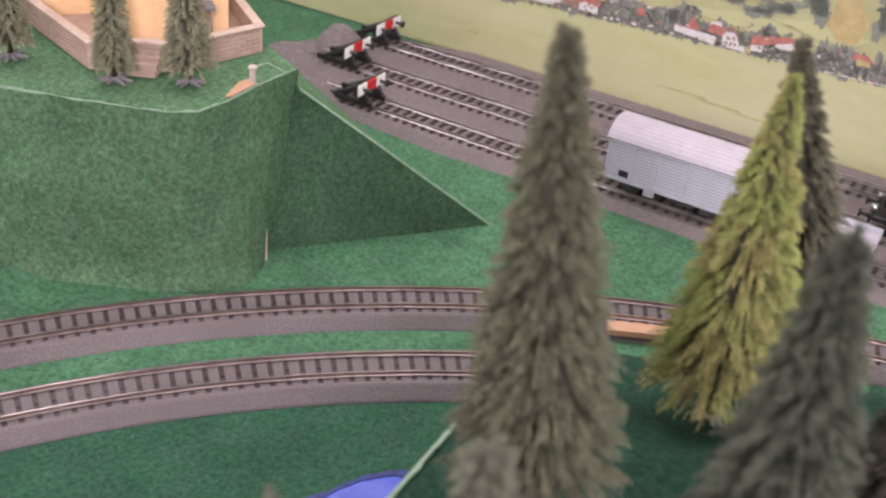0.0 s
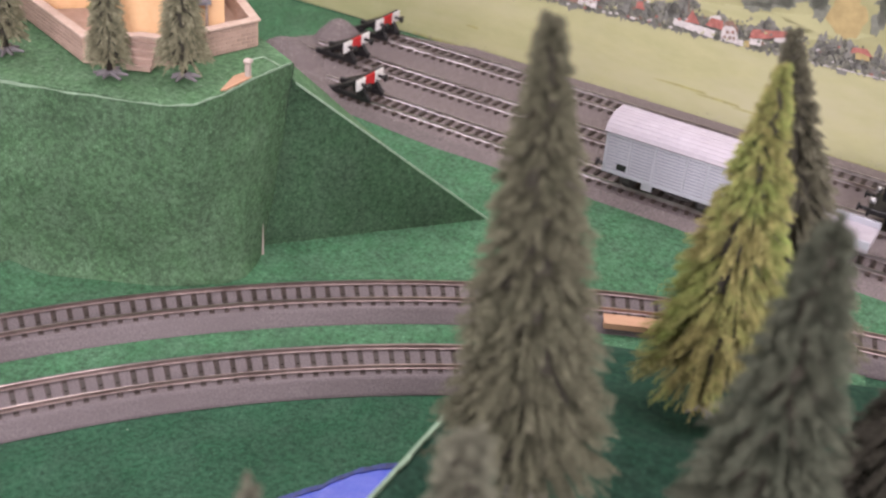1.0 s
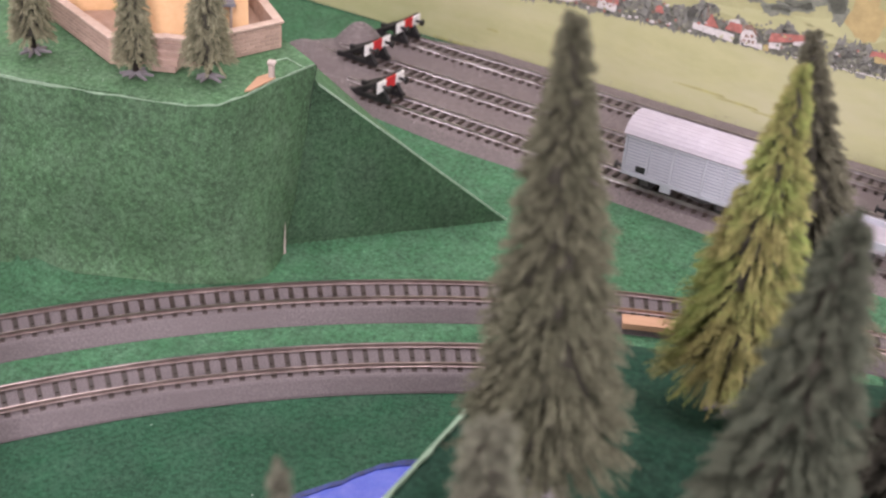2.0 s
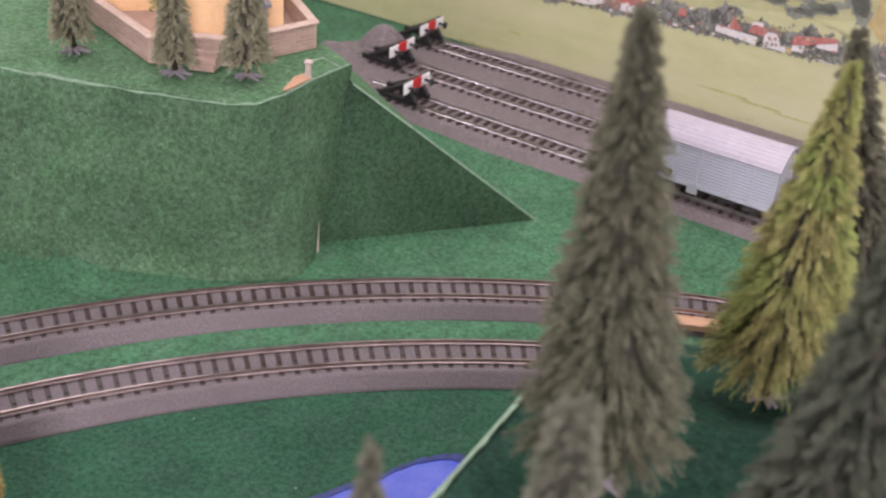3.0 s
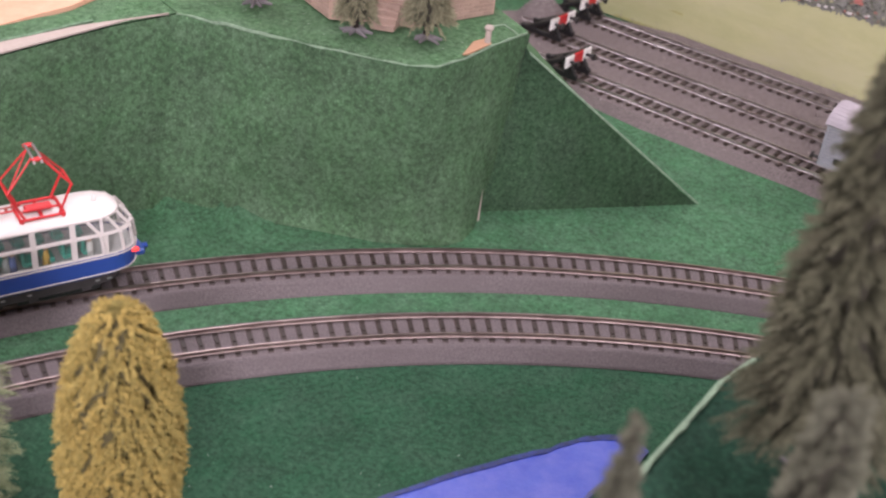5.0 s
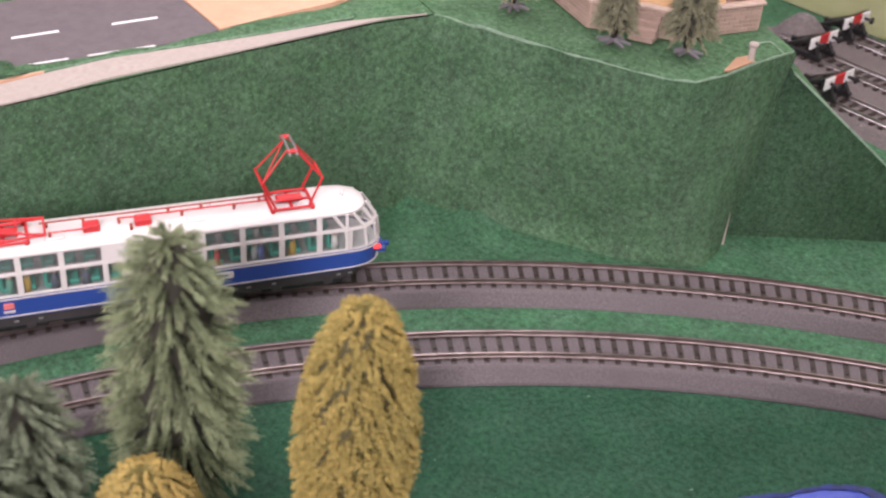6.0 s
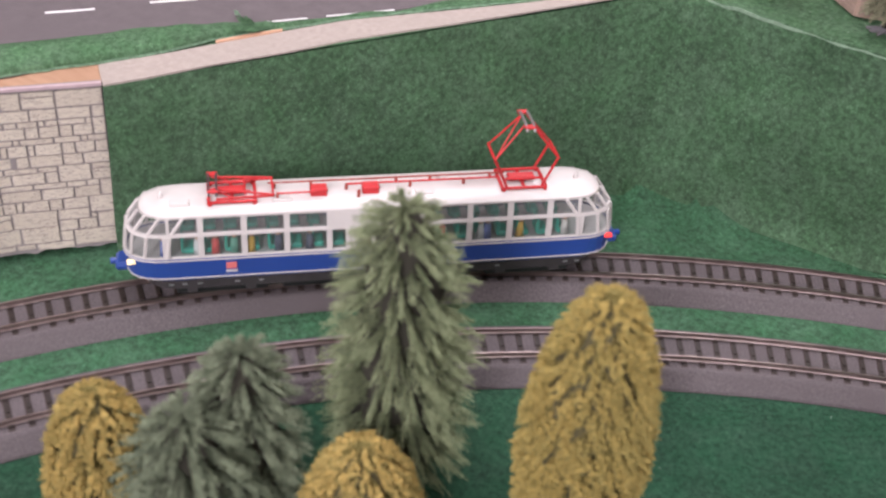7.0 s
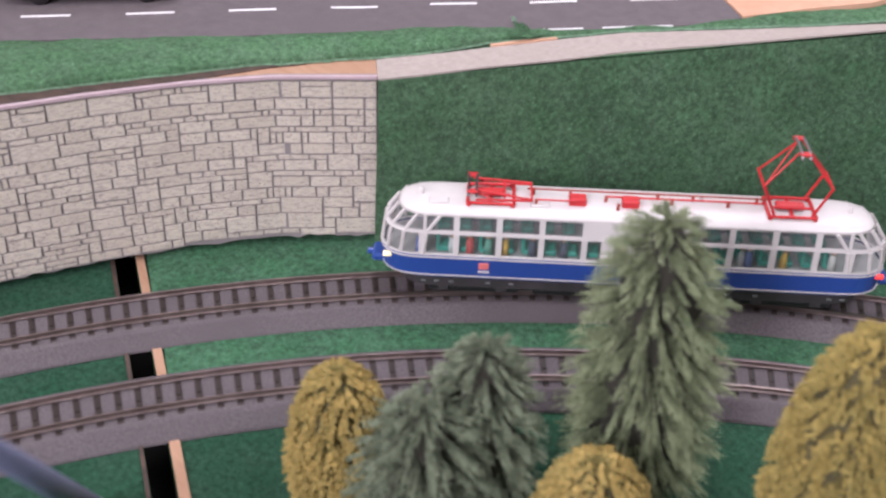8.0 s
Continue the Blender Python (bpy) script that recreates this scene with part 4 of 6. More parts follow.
def loose_bits():
    """Grains of gravel over the yard bed and pale lint on the felt."""
    rng = np.random.default_rng(12)
    n = 9000
    along_, across = rng.uniform(-0.13, 0.62, n), rng.uniform(-0.018, 0.155, n)
    base = np.array([YARD[1].x, YARD[1].y])
    xy = base + np.outer(along_, np.array(YD)) + np.outer(across, np.array(YN))
    keep = xy[:, 0] > -0.11
    c = np.column_stack([xy, np.full(n, 0.0070)])[keep]
    heaps = [o.data for o in bpy.data.objects if o.name.startswith("gravel_heap")]
    for me in heaps:
        co = np.array([v.co for v in me.vertices])
        quads = np.array([list(f.vertices)[:3] for f in me.polygons])
        w = rng.dirichlet((1, 1, 1), 2600)
        c = np.concatenate([c, np.einsum("ij,ijk->ik", w, co[quads[rng.integers(0, len(quads), 2600)]])])
    size = rng.uniform(0.0003, 0.0008, (len(c), 1, 1))
    corner = rng.normal(0, 1, (len(c), 4, 3))
    corner /= np.linalg.norm(corner, axis=-1, keepdims=True)
    v = (c[:, None, :] + corner * size).reshape(-1, 3)
    b = np.arange(len(c))[:, None] * 4
    f = np.concatenate([b + np.array(q) for q in ((0, 1, 2), (0, 2, 3), (0, 3, 1), (1, 3, 2))])
    me = bpy.data.meshes.new("gravel_grain")
    me.from_pydata(v.tolist(), [], f.tolist())
    me.materials.append(surface("gravel_grain", (0.12, 0.10, 0.10), (0.36, 0.31, 0.305), 300, 0.8, island=0.35))
    tagged(new("gravel_grain", me), "loose grey-brown gravel grains over the yard", "gravel", kind="stuff")
    bm = bmesh.new()
    r = random.Random(8)
    spots = []
    for _ in range(150):
        a, q = radians(r.uniform(95, 165)), r.choice((r.uniform(0.44, 0.57), r.uniform(0.617, 0.630), r.uniform(0.685, 0.76)))
        x, y = TC.x + q * math.cos(a), TC.y + q * math.sin(a)
        if q < 0.66 and x < -0.02 and y > 0.42:
            spots.append((x, y, 0.0004))
    for _ in range(60):
        x, y = r.uniform(-0.23, -0.09), r.uniform(0.802, 0.850)
        spots.append((x, y, HTOP + 0.0006))
    for x, y, z in spots:
        w = r.uniform(0.0003, 0.0009)
        vs = [bm.verts.new((x + r.uniform(-w, w), y + r.uniform(-w, w), z + k * 0.0003)) for k in (0, 1, 1, 0)]
        bm.faces.new(vs[:3])
        bm.faces.new(vs[1:])
    tagged(part("felt_lint", bm, plain("pale_lint", (0.36, 0.42, 0.36), 0.9)), "pale lint specks lying on the green felt", "lint", kind="stuff")


loose_bits()


# ---------------------------------------------------------------- wheels shared by the rolling stock
def wheelset(parent, x, r=0.0056, material=None, base=0.0):
    for s in (-1, 1):
        bm = bmesh.new()
        rod(bm, (x, s * 0.0092, base + r), (x, s * 0.0068, base + r), r, 20)
        rod(bm, (x, s * 0.0072, base + r), (x, s * 0.0062, base + r), r + 0.0006, 20)
        part("wheel", bm, material or UNDER, parent, "", True)


# ---------------------------------------------------------------- grey covered van
def van():
    t = thing("covered_van", "pale grey four-wheel covered goods van with slatted sides", "goods wagon")
    L, Wd, z0, z1 = 0.084, 0.031, 0.0105, 0.0385
    # shade between the slats is put into the body's darker grey
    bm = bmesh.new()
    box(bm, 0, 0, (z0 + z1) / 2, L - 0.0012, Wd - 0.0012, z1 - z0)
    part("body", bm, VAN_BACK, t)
    # curved roof
    bm = bmesh.new()
    prof = []
    n = 14
    for i in range(n + 1):
        a = math.pi * (0.12 + 0.76 * i / n)
        prof.append((0.0178 * math.cos(a) / math.cos(math.pi * 0.12), z1 + 0.0095 * (math.sin(a) - math.sin(math.pi * 0.12)) / (1 - math.sin(math.pi * 0.12))))
    ring = []
    for x in (-L / 2 - 0.0012, L / 2 + 0.0012):
        ring.append([bm.verts.new((x, y, z)) for y, z in prof] + [bm.verts.new((x, y * 0.97, z - 0.0009)) for y, z in prof[::-1]])
    k = len(ring[0])
    for j in range(k):
        bm.faces.new((ring[0][j], ring[0][(j + 1) % k], ring[1][(j + 1) % k], ring[1][j]))
    bm.faces.new(ring[0][::-1])
    bm.faces.new(ring[1])
    part("roof", bm, VAN_ROOF, t, "pale grey ribbed arched roof", False)
    for i in range(1, n):
        y, z = prof[i]
        bm = bmesh.new()
        rod(bm, (-L / 2 - 0.001, y, z), (L / 2 + 0.001, y, z), 0.00034, 4)
        part("roof_rib", bm, VAN_ROOF, t)
    # end walls close the arch
    for s in (-1, 1):
        bm = bmesh.new()
        poly = [(y * 0.86, z - 0.0008) for y, z in prof] + [(-0.0148, z0), (0.0148, z0)]
        va = [bm.verts.new((s * (L / 2 - 0.0004), y, z)) for y, z in poly]
        vb = [bm.verts.new((s * (L / 2 - 0.0014), y, z)) for y, z in poly]
        bm.faces.new(va)
        bm.faces.new(vb[::-1])
        for j in range(len(poly)):
            bm.faces.new((va[j], va[(j + 1) % len(poly)], vb[(j + 1) % len(poly)], vb[j]))
        part("end_wall", bm, GREY_VAN, t)
    slat = None
    for s in (-1, 1):
        for i in range(11):
            z = z0 + 0.0035 + i * 0.0022
            if slat is None:
                bm = bmesh.new()
                vs = box(bm, 0, 0, 0, L - 0.003, 0.0012, 0.0014)
                slat = mesh_of("slat", bm, GREY_VAN)
            piece("slat", slat, t, pose(0, s * (Wd / 2 - 0.0003), z, 12 * s))
        for x in (-L / 2 + 0.0008, -L / 4 - 0.004, -0.0085, 0.0125, L / 4 + 0.0055, L / 2 - 0.0008):
            bm = bmesh.new()
            box(bm, x, s * (Wd / 2 + 0.0002), (z0 + z1) / 2, 0.0013, 0.0014, z1 - z0 - 0.0005)
            part("side_post", bm, GREY_VAN, t)
        bm = bmesh.new()
        box(bm, 0, s * (Wd / 2 + 0.0001), z0 + 0.0008, L, 0.0016, 0.0030, 0.0002)
        part("sole_bar", bm, GREY_VAN, t)
        bm = bmesh.new()
        box(bm, -L / 2 + 0.013, s * (Wd / 2 + 0.0004), z0 + 0.0052, 0.0065, 0.0006, 0.0042)
        part("label_holder", bm, BLACKP, t, "small black label board")
        bm = bmesh.new()
        box(bm, -0.011, s * (Wd / 2 - 0.002), z0 - 0.0038, 0.0075, 0.002, 0.0048, 0.0004)
        part("step", bm, GREY_VAN, t, "grey footstep")
        bm = bmesh.new()
        for j in range(13):
            u = j / 12
            box(bm, -0.002 + 0.026 * u, s * (Wd / 2 - 0.003), z0 - 0.0012 - 0.0032 * math.sin(math.pi * u), 0.0024, 0.0012, 0.0012)
        part("truss_rod", bm, UNDER, t)
    bm = bmesh.new()
    box(bm, 0, 0, z0 - 0.0015, L - 0.004, 0.020, 0.004)
    part("underframe", bm, UNDER, t)
    for x in (-0.026, 0.026):
        wheelset(t, x)
        for s in (-1, 1):
            bm = bmesh.new()
            box(bm, x, s * 0.0115, 0.0068, 0.0065, 0.0022, 0.0062, 0.0006)
            part("axle_box", bm, UNDER, t)
    for sx in (-1, 1):
        for s in (-1, 1):
            bm = bmesh.new()
            rod(bm, (sx * (L / 2 - 0.0005), s * 0.0102, 0.0120), (sx * (L / 2 + 0.0055), s * 0.0102, 0.0120), 0.0012, 8)
            rod(bm, (sx * (L / 2 + 0.0055), s * 0.0102, 0.0120), (sx * (L / 2 + 0.0065), s * 0.0102, 0.0120), 0.0027, 12)
            part("buffer", bm, UNDER, t, "", True)
    return t


v = van()
v.matrix_world = Matrix.Translation(yard_at(1, 0.1535, 0.0110)) @ Matrix.Rotation(YA, 4, "Z")


def flat_wagon():
    t = thing("flat_wagon", "low pale grey flat wagon on the yard track", "goods wagon", Matrix.Translation(yard_at(1, 0.245, 0.0110)) @ Matrix.Rotation(YA, 4, "Z"))
    bm = bmesh.new()
    box(bm, 0, 0, 0.013, 0.060, 0.029, 0.004, 0.0006)
    part("deck", bm, VAN_ROOF, t, "pale grey deck")
    for s in (-1, 1):
        bm = bmesh.new()
        box(bm, 0, s * 0.0145, 0.0165, 0.060, 0.0012, 0.005, 0.0003)
        part("side_board", bm, GREY_VAN, t)
    bm = bmesh.new()
    box(bm, 0, 0, 0.0095, 0.054, 0.018, 0.003)
    part("underframe", bm, UNDER, t)
    for x in (-0.018, 0.018):
        wheelset(t, x)


flat_wagon()


def locomotive():
    t = thing("steam_locomotive", "black and green model tank locomotive in the yard", "locomotive", Matrix.Translation(yard_at(2, 0.325, 0.0110)) @ Matrix.Rotation(YA, 4, "Z"))
    bm = bmesh.new()
    box(bm, 0, 0, 0.0125, 0.096, 0.027, 0.004, 0.0006)
    part("running_board", bm, BLACKP, t)
    bm = bmesh.new()
    rod(bm, (-0.040, 0, 0.027), (0.020, 0, 0.027), 0.0095, 24)
    part("boiler", bm, plain("dark_green_lacquer", (0.02, 0.10, 0.055), 0.35), t, "dark green boiler", True)
    bm = bmesh.new()
    rod(bm, (-0.043, 0, 0.027), (-0.036, 0, 0.027), 0.0102, 24)
    part("smokebox", bm, BLACKP, t, "", True)
    bm = bmesh.new()
    rod(bm, (-0.036, 0, 0.036), (-0.036, 0, 0.046), 0.0026, 14, 0.0032)
    part("chimney", bm, BLACKP, t, "", True)
    bm = bmesh.new()
    box(bm, 0.030, 0, 0.028, 0.026, 0.029, 0.027, 0.001)
    part("cab", bm, BLACKP, t)
    bm = bmesh.new()
    box(bm, 0.030, 0, 0.0425, 0.030, 0.032, 0.002, 0.0007)
    part("cab_roof", bm, BLACKP, t)
    for x in (-0.03, -0.006, 0.018, 0.036):
        wheelset(t, x, 0.0075, BLACKP)
    bm = bmesh.new()
    box(bm, -0.0485, 0, 0.0125, 0.002, 0.030, 0.006, 0.0004)
    part("buffer_beam", bm, BLACKP, t)
    for s in (-1, 1):
        bm = bmesh.new()
        rod(bm, (-0.049, s * 0.0102, 0.0125), (-0.055, s * 0.0102, 0.0125), 0.0013, 8)
        rod(bm, (-0.055, s * 0.0102, 0.0125), (-0.056, s * 0.0102, 0.0125), 0.0028, 12)
        part("buffer", bm, BLACKP, t, "", True)
        bm = bmesh.new()
        rod(bm, (-0.046, s * 0.009, 0.0185), (-0.050, s * 0.009, 0.0185), 0.0022, 12)
        part("lamp", bm, STEEL, t, "small dull lamp", True)


locomotive()


# ---------------------------------------------------------------- panoramic railcar
def railcar():
    t = thing("railcar", "blue and white panoramic glass railcar with red pantographs", "railcar")
    HB = 0.0167

    def outline(a, b, z, n=14):
        """Long rounded plan; the ends are half ellipses of depth 0.020."""
        e = 0.020
        pts = []
        for i in range(n + 1):
            th = -math.pi / 2 + math.pi * i / n
            c, s = math.cos(th), math.sin(th)
            pts.append((a - e + e * abs(c) ** 0.8, b * math.copysign(abs(s) ** 0.8, s), z))
        return pts + [(-x, -y, zz) for x, y, zz in pts]

    def loft(levels, cap_low=True, cap_high=True, inner=0.0):
        bm = bmesh.new()
        rings = [[bm.verts.new(p) for p in outline(a, b, z)] for a, b, z in levels]
        k = len(rings[0])
        for r0, r1 in zip(rings, rings[1:]):
            for j in range(k):
                bm.faces.new((r0[j], r0[(j + 1) % k], r1[(j + 1) % k], r1[j]))
        if cap_low:
            bm.faces.new(rings[0][::-1])
        if cap_high:
            bm.faces.new(rings[-1])
        return bm

    def band(a0, b0, z0, a1, b1, z1, th=0.0011):
        bm = bmesh.new()
        rings = [[bm.verts.new(p) for p in outline(a, b, z)] for a, b, z in ((a0, b0, z0), (a1, b1, z1), (a1 - th, b1 - th, z1), (a0 - th, b0 - th, z0))]
        k = len(rings[0])
        for q in range(4):
            r0, r1 = rings[q], rings[(q + 1) % 4]
            for j in range(k):
                bm.faces.new((r0[j], r0[(j + 1) % k], r1[(j + 1) % k], r1[j]))
        return bm

    # lower body
    part("underframe", loft([(0.098, 0.0135, 0.0008), (0.108, 0.0150, 0.0022), (0.110, 0.0152, 0.0078)]), UNDER, t, "dark grey underframe")
    part("lower_body", loft([(0.1135, 0.0160, 0.0078), (0.1160, HB, 0.0092), (0.1168, HB, 0.0190)]), BLUE_CAR, t, "ultramarine blue lower body", False)
    part("waist_stripe", band(0.11705, HB + 0.00025, 0.01865, 0.11705, HB + 0.00025, 0.01935), CREAM, t, "thin white stripe")
    part("sill_stripe", band(0.1163, HB + 0.0002, 0.00905, 0.1165, HB + 0.0002, 0.0097), CREAM, t, "thin white stripe")
    part("blue_line", band(0.1167, HB, 0.0194, 0.1166, HB, 0.0199), BLUE_CAR, t)
    part("window_sill", band(0.1168, HB, 0.0199, 0.1165, HB - 0.0001, 0.0208), CREAM, t)
    part("middle_beam", band(0.1150, HB - 0.0004, 0.0313, 0.1143, HB - 0.0007, 0.0329), CREAM, t)
    part("roof", loft([(0.1090, 0.0150, 0.0400), (0.1078, 0.0141, 0.0413), (0.1052, 0.0120, 0.0423), (0.1015, 0.0092, 0.0430), (0.0970, 0.0055, 0.0434), (0.090, 0.0018, 0.0435)]), CREAM, t, "white lacquered roof", True)
    # windows and posts of the long sides
    big = [(0.0245, 0.0413), (0.0440, 0.0606), (0.0634, 0.0800), (0.0828, 0.0950)]
    small = [(0.0157, 0.0219)]
    door = [(0.0037, 0.0099)]
    lower = sorted([(a, b) for a, b in big + small + door] + [(-b, -a) for a, b in big + small + door])
    upper = sorted(big + [(-b, -a) for a, b in big])

    def side_panel(name, x0, x1, s, y0, z0, y1, z1, material, th=0.0011, label=""):
        bm = bmesh.new()
        o = [(x0, y0, z0), (x1, y0, z0), (x1, y1, z1), (x0, y1, z1)]
        va = [bm.verts.new((x, s * y, z)) for x, y, z in o]
        vb = [bm.verts.new((x, s * (y - th), z)) for x, y, z in o]
        bm.faces.new(va)
        bm.faces.new(vb[::-1])
        for j in range(4):
            bm.faces.new((va[j], va[(j + 1) % 4], vb[(j + 1) % 4], vb[j]))
        return part(name, bm, material, t, label)

    for s in (-1, 1):
        edges = [-0.0985] + [v for w in lower for v in w] + [0.0985]
        for a, b in zip(edges[0::2], edges[1::2]):
            side_panel("window_post", a, b, s, HB - 0.0001, 0.0207, HB - 0.0004, 0.0314, CREAM)
        for a, b in lower:
            pane = side_panel("window_pane", a, b, s, HB - 0.0006, 0.0207, HB - 0.0009, 0.0314, GLASS, 0.0003)
            pane.visible_shadow = False
        edges = [-0.0965] + [v for w in upper for v in w] + [0.0965]
        for a, b in zip(edges[0::2], edges[1::2]):
            side_panel("roof_post", a, b, s, HB - 0.0007, 0.0328, 0.0150, 0.0402, CREAM)
        for a, b in upper:
            pane = side_panel("roof_pane", a, b, s, HB - 0.0012, 0.0328, 0.0145, 0.0402, GLASS_ROOF, 0.0003)
            pane.visible_shadow = False
        for x in (-0.0003, 0.0132):
            side_panel("door_groove", x - 0.0104, x - 0.0098, s, HB + 0.0002, 0.0094, HB + 0.0002, 0.0190, BLACKP, 0.0006)
        for x in (-0.0014, 0.0014):
            bm = bmesh.new()
            rod(bm, (x, s * (HB + 0.0006), 0.0095), (x, s * (HB + 0.0006), 0.0300), 0.00022, 5)
            part("door_rail", bm, BLACKP, t, "thin dark door rail")
        side_panel("door_step", -0.011, 0.011, s, HB - 0.0002, 0.0038, HB - 0.0002, 0.0048, UNDER, 0.003)
    # glazed round ends
    for e in (-1, 1):
        lo, mid, hi = outline(0.1164, HB - 0.0001, 0.0207), outline(0.1150, HB - 0.0004, 0.0314), None
        up0, up1 = outline(0.1143, HB - 0.0007, 0.0328), outline(0.1090, 0.0150, 0.0402)
        idx = [0, 2, 4, 6, 8, 10, 12, 14]
        base = 0 if e > 0 else 15
        for q in idx:
            for A, B, nm in ((lo, mid, "end_post"), (up0, up1, "end_roof_post")):
                p0, p1 = Vector(A[base + q]), Vector(B[base + q])
                bm = bmesh.new()
                rod(bm, p0, p1, 0.0009, 6)
                part(nm, bm, CREAM, t)
        for q0, q1 in zip(idx, idx[1:]):
            for A, B, nm in ((lo, mid, "end_pane"), (up0, up1, "end_roof_pane")):
                bm = bmesh.new()
                va = []
                for q in range(q0, q1 + 1):
                    va.append((bm.verts.new(Vector(A[base + q]) * 0.997), bm.verts.new(Vector(B[base + q]) * 0.997)))
                for (a0, a1), (b0, b1) in zip(va, va[1:]):
                    bm.faces.new((a0, b0, b1, a1))
                ob = part(nm, bm, GLASS_ROOF if "roof" in nm else GLASS, t)
                ob.visible_shadow = False
    # inside
    part("cabin_floor", loft([(0.1150, HB - 0.0016, 0.01905), (0.1150, HB - 0.0016, 0.0196)]), plain("pale_cabin_floor", (0.42, 0.40, 0.38), 0.6), t)
    bm = bmesh.new()
    box(bm, 0.0, 0, 0.0265, 0.014, 0.026, 0.014)
    part("vestibule", bm, plain("tan_panel", (0.45, 0.33, 0.20), 0.6), t, "tan vestibule partition")
    seat = None
    for x in [v * 0.0098 for v in range(-9, 10)]:
        if abs(x) < 0.016:
            continue
        for y in (-0.0095, 0.0095):
            if seat is None:
                bm = bmesh.new()
                box(bm, 0.001, 0, 0.0022, 0.0055, 0.0085, 0.0026, 0.0005)
                box(bm, -0.0016, 0, 0.0056, 0.0016, 0.0085, 0.0078, 0.0005)
                seat = mesh_of("seat", bm, GREEN_SEAT)
            piece("seat", seat, t, pose(x, y, 0.0196))
    tones = [(0.55, 0.06, 0.05), (0.60, 0.58, 0.56), (0.62, 0.36, 0.05), (0.12, 0.16, 0.36), (0.55, 0.50, 0.46), (0.05, 0.06, 0.09), (0.10, 0.28, 0.20)]
    # plain pegs stand for the toy passengers on the seats
    pins = [(-0.098, 3), (-0.083, 1), (-0.0665, 6), (-0.059, 2), (-0.0465, 5), (-0.032, 5), (0.030, 0), (0.0485, 1), (0.068, 2), (0.090, 4), (0.052, 3), (-0.075, 0)]
    pinmats = [plain("painted_peg", c, 0.6) for c in tones]
    head = plain("peg_top", (0.52, 0.30, 0.20), 0.6)
    for i, (x, k) in enumerate(pins):
        bm = bmesh.new()
        rod(bm, (x, -0.0132, 0.0200), (x, -0.0130, 0.0280), 0.0022, 8, 0.0016)
        peg = part("cabin_peg", bm, pinmats[k], t, "plain coloured peg standing for a toy passenger", True)
        bm = bmesh.new()
        r = bmesh.ops.create_icosphere(bm, subdivisions=2, radius=0.00125)
        bmesh.ops.translate(bm, vec=(x, -0.0130, 0.0291), verts=r["verts"])
        part("peg_knob", bm, head, peg, "", True)
    # lamps, couplers, bogies
    for e, m, nm in ((-1, LAMP_ON, "headlight"), (1, TAIL_ON, "tail_light")):
        for s in (-1, 1):
            bm = bmesh.new()
            rod(bm, (e * 0.1105, s * 0.0118, 0.0168), (e * 0.1150, s * 0.0122, 0.0168), 0.0013, 10)
            part(nm, bm, m, t, "", True)
        bm = bmesh.new()
        box(bm, e * 0.1165, 0, 0.0098, 0.009, 0.012, 0.0042, 0.0012)
        part("skirt", bm, BLUE_CAR, t, "blue end skirt")
        bm = bmesh.new()
        rod(bm, (e * 0.117, 0, 0.0100), (e * 0.1235, 0, 0.0100), 0.0016, 8)
        part("coupler", bm, BLUE_CAR, t)
        cx = e * 0.073
        bm = bmesh.new()
        box(bm, cx, 0, 0.0014, 0.042, 0.0275, 0.0056, 0.0006)
        part("bogie", bm, BLACKP, t)
        for dx in (-0.0135, 0.0135):
            wheelset(t, cx + dx, 0.0055, BLACKP, -0.0045)
            for s in (-1, 1):
                bm = bmesh.new()
                box(bm, cx + dx, s * 0.0140, 0.0012, 0.005, 0.002, 0.0036, 0.0005)
                part("axle_box", bm, UNDER, t)
    bm = bmesh.new()
    box(bm, 0.0, 0, 0.0022, 0.090, 0.0280, 0.0070, 0.0008)
    part("equipment_box", bm, BLACKP, t)
    for x in (-0.096, -0.090, -0.083, -0.066, -0.055, 0.045, 0.058, 0.092, 0.098):
        bm = bmesh.new()
        box(bm, x, -0.0153, 0.0050, 0.0022, 0.0004, 0.0008)
        part("white_mark", bm, STEEL, t, "small grey mark")
    # side emblem and plate
    bm = bmesh.new()
    box(bm, -0.0683, -HB - 0.0002, 0.0153, 0.0048, 0.0006, 0.0034, 0.0002)
    part("emblem", bm, plain("pale_red_print", (0.62, 0.16, 0.15), 0.5), t, "small red and white emblem block")
    bm = bmesh.new()
    box(bm, -0.0683, -HB - 0.0002, 0.0122, 0.0052, 0.0006, 0.0009)
    part("number_bar", bm, CREAM, t, "pale bar in place of small lettering")
    bm = bmesh.new()
    box(bm, 0.0330, -HB - 0.0002, 0.0155, 0.0088, 0.0006, 0.0036, 0.0006)
    plate = part("name_plate", bm, CREAM, t, "pale plate with unreadable lettering bar")
    bm = bmesh.new()
    box(bm, 0.0325, -HB - 0.0006, 0.0155, 0.0045, 0.0003, 0.0009)
    part("lettering_bar", bm, BLUE_CAR, plate)
    # roof fittings
    for x, y in ((-0.0985, 0.0), (-0.077, -0.003), (0.030, 0.004), (0.097, 0.0)):
        bm = bmesh.new()
        rod(bm, (x, y, 0.0400 if abs(x) > 0.09 else 0.0412), (x, y, 0.0462), 0.0014, 10, 0.0010)
        part("roof_vent", bm, CREAM, t, "", True)
    for x in (-0.09, -0.044, 0.022):
        bm = bmesh.new()
        box(bm, x, -0.006, 0.0430, 0.009, 0.005, 0.0024, 0.0005)
        part("roof_hatch", bm, CREAM, t)
    for x in (-0.0270, -0.0030):
        bm = bmesh.new()
        box(bm, x, -0.003, 0.0446, 0.0078, 0.006, 0.0046, 0.0006)
        part("red_roof_box", bm, REDP, t, "red roof switch box")
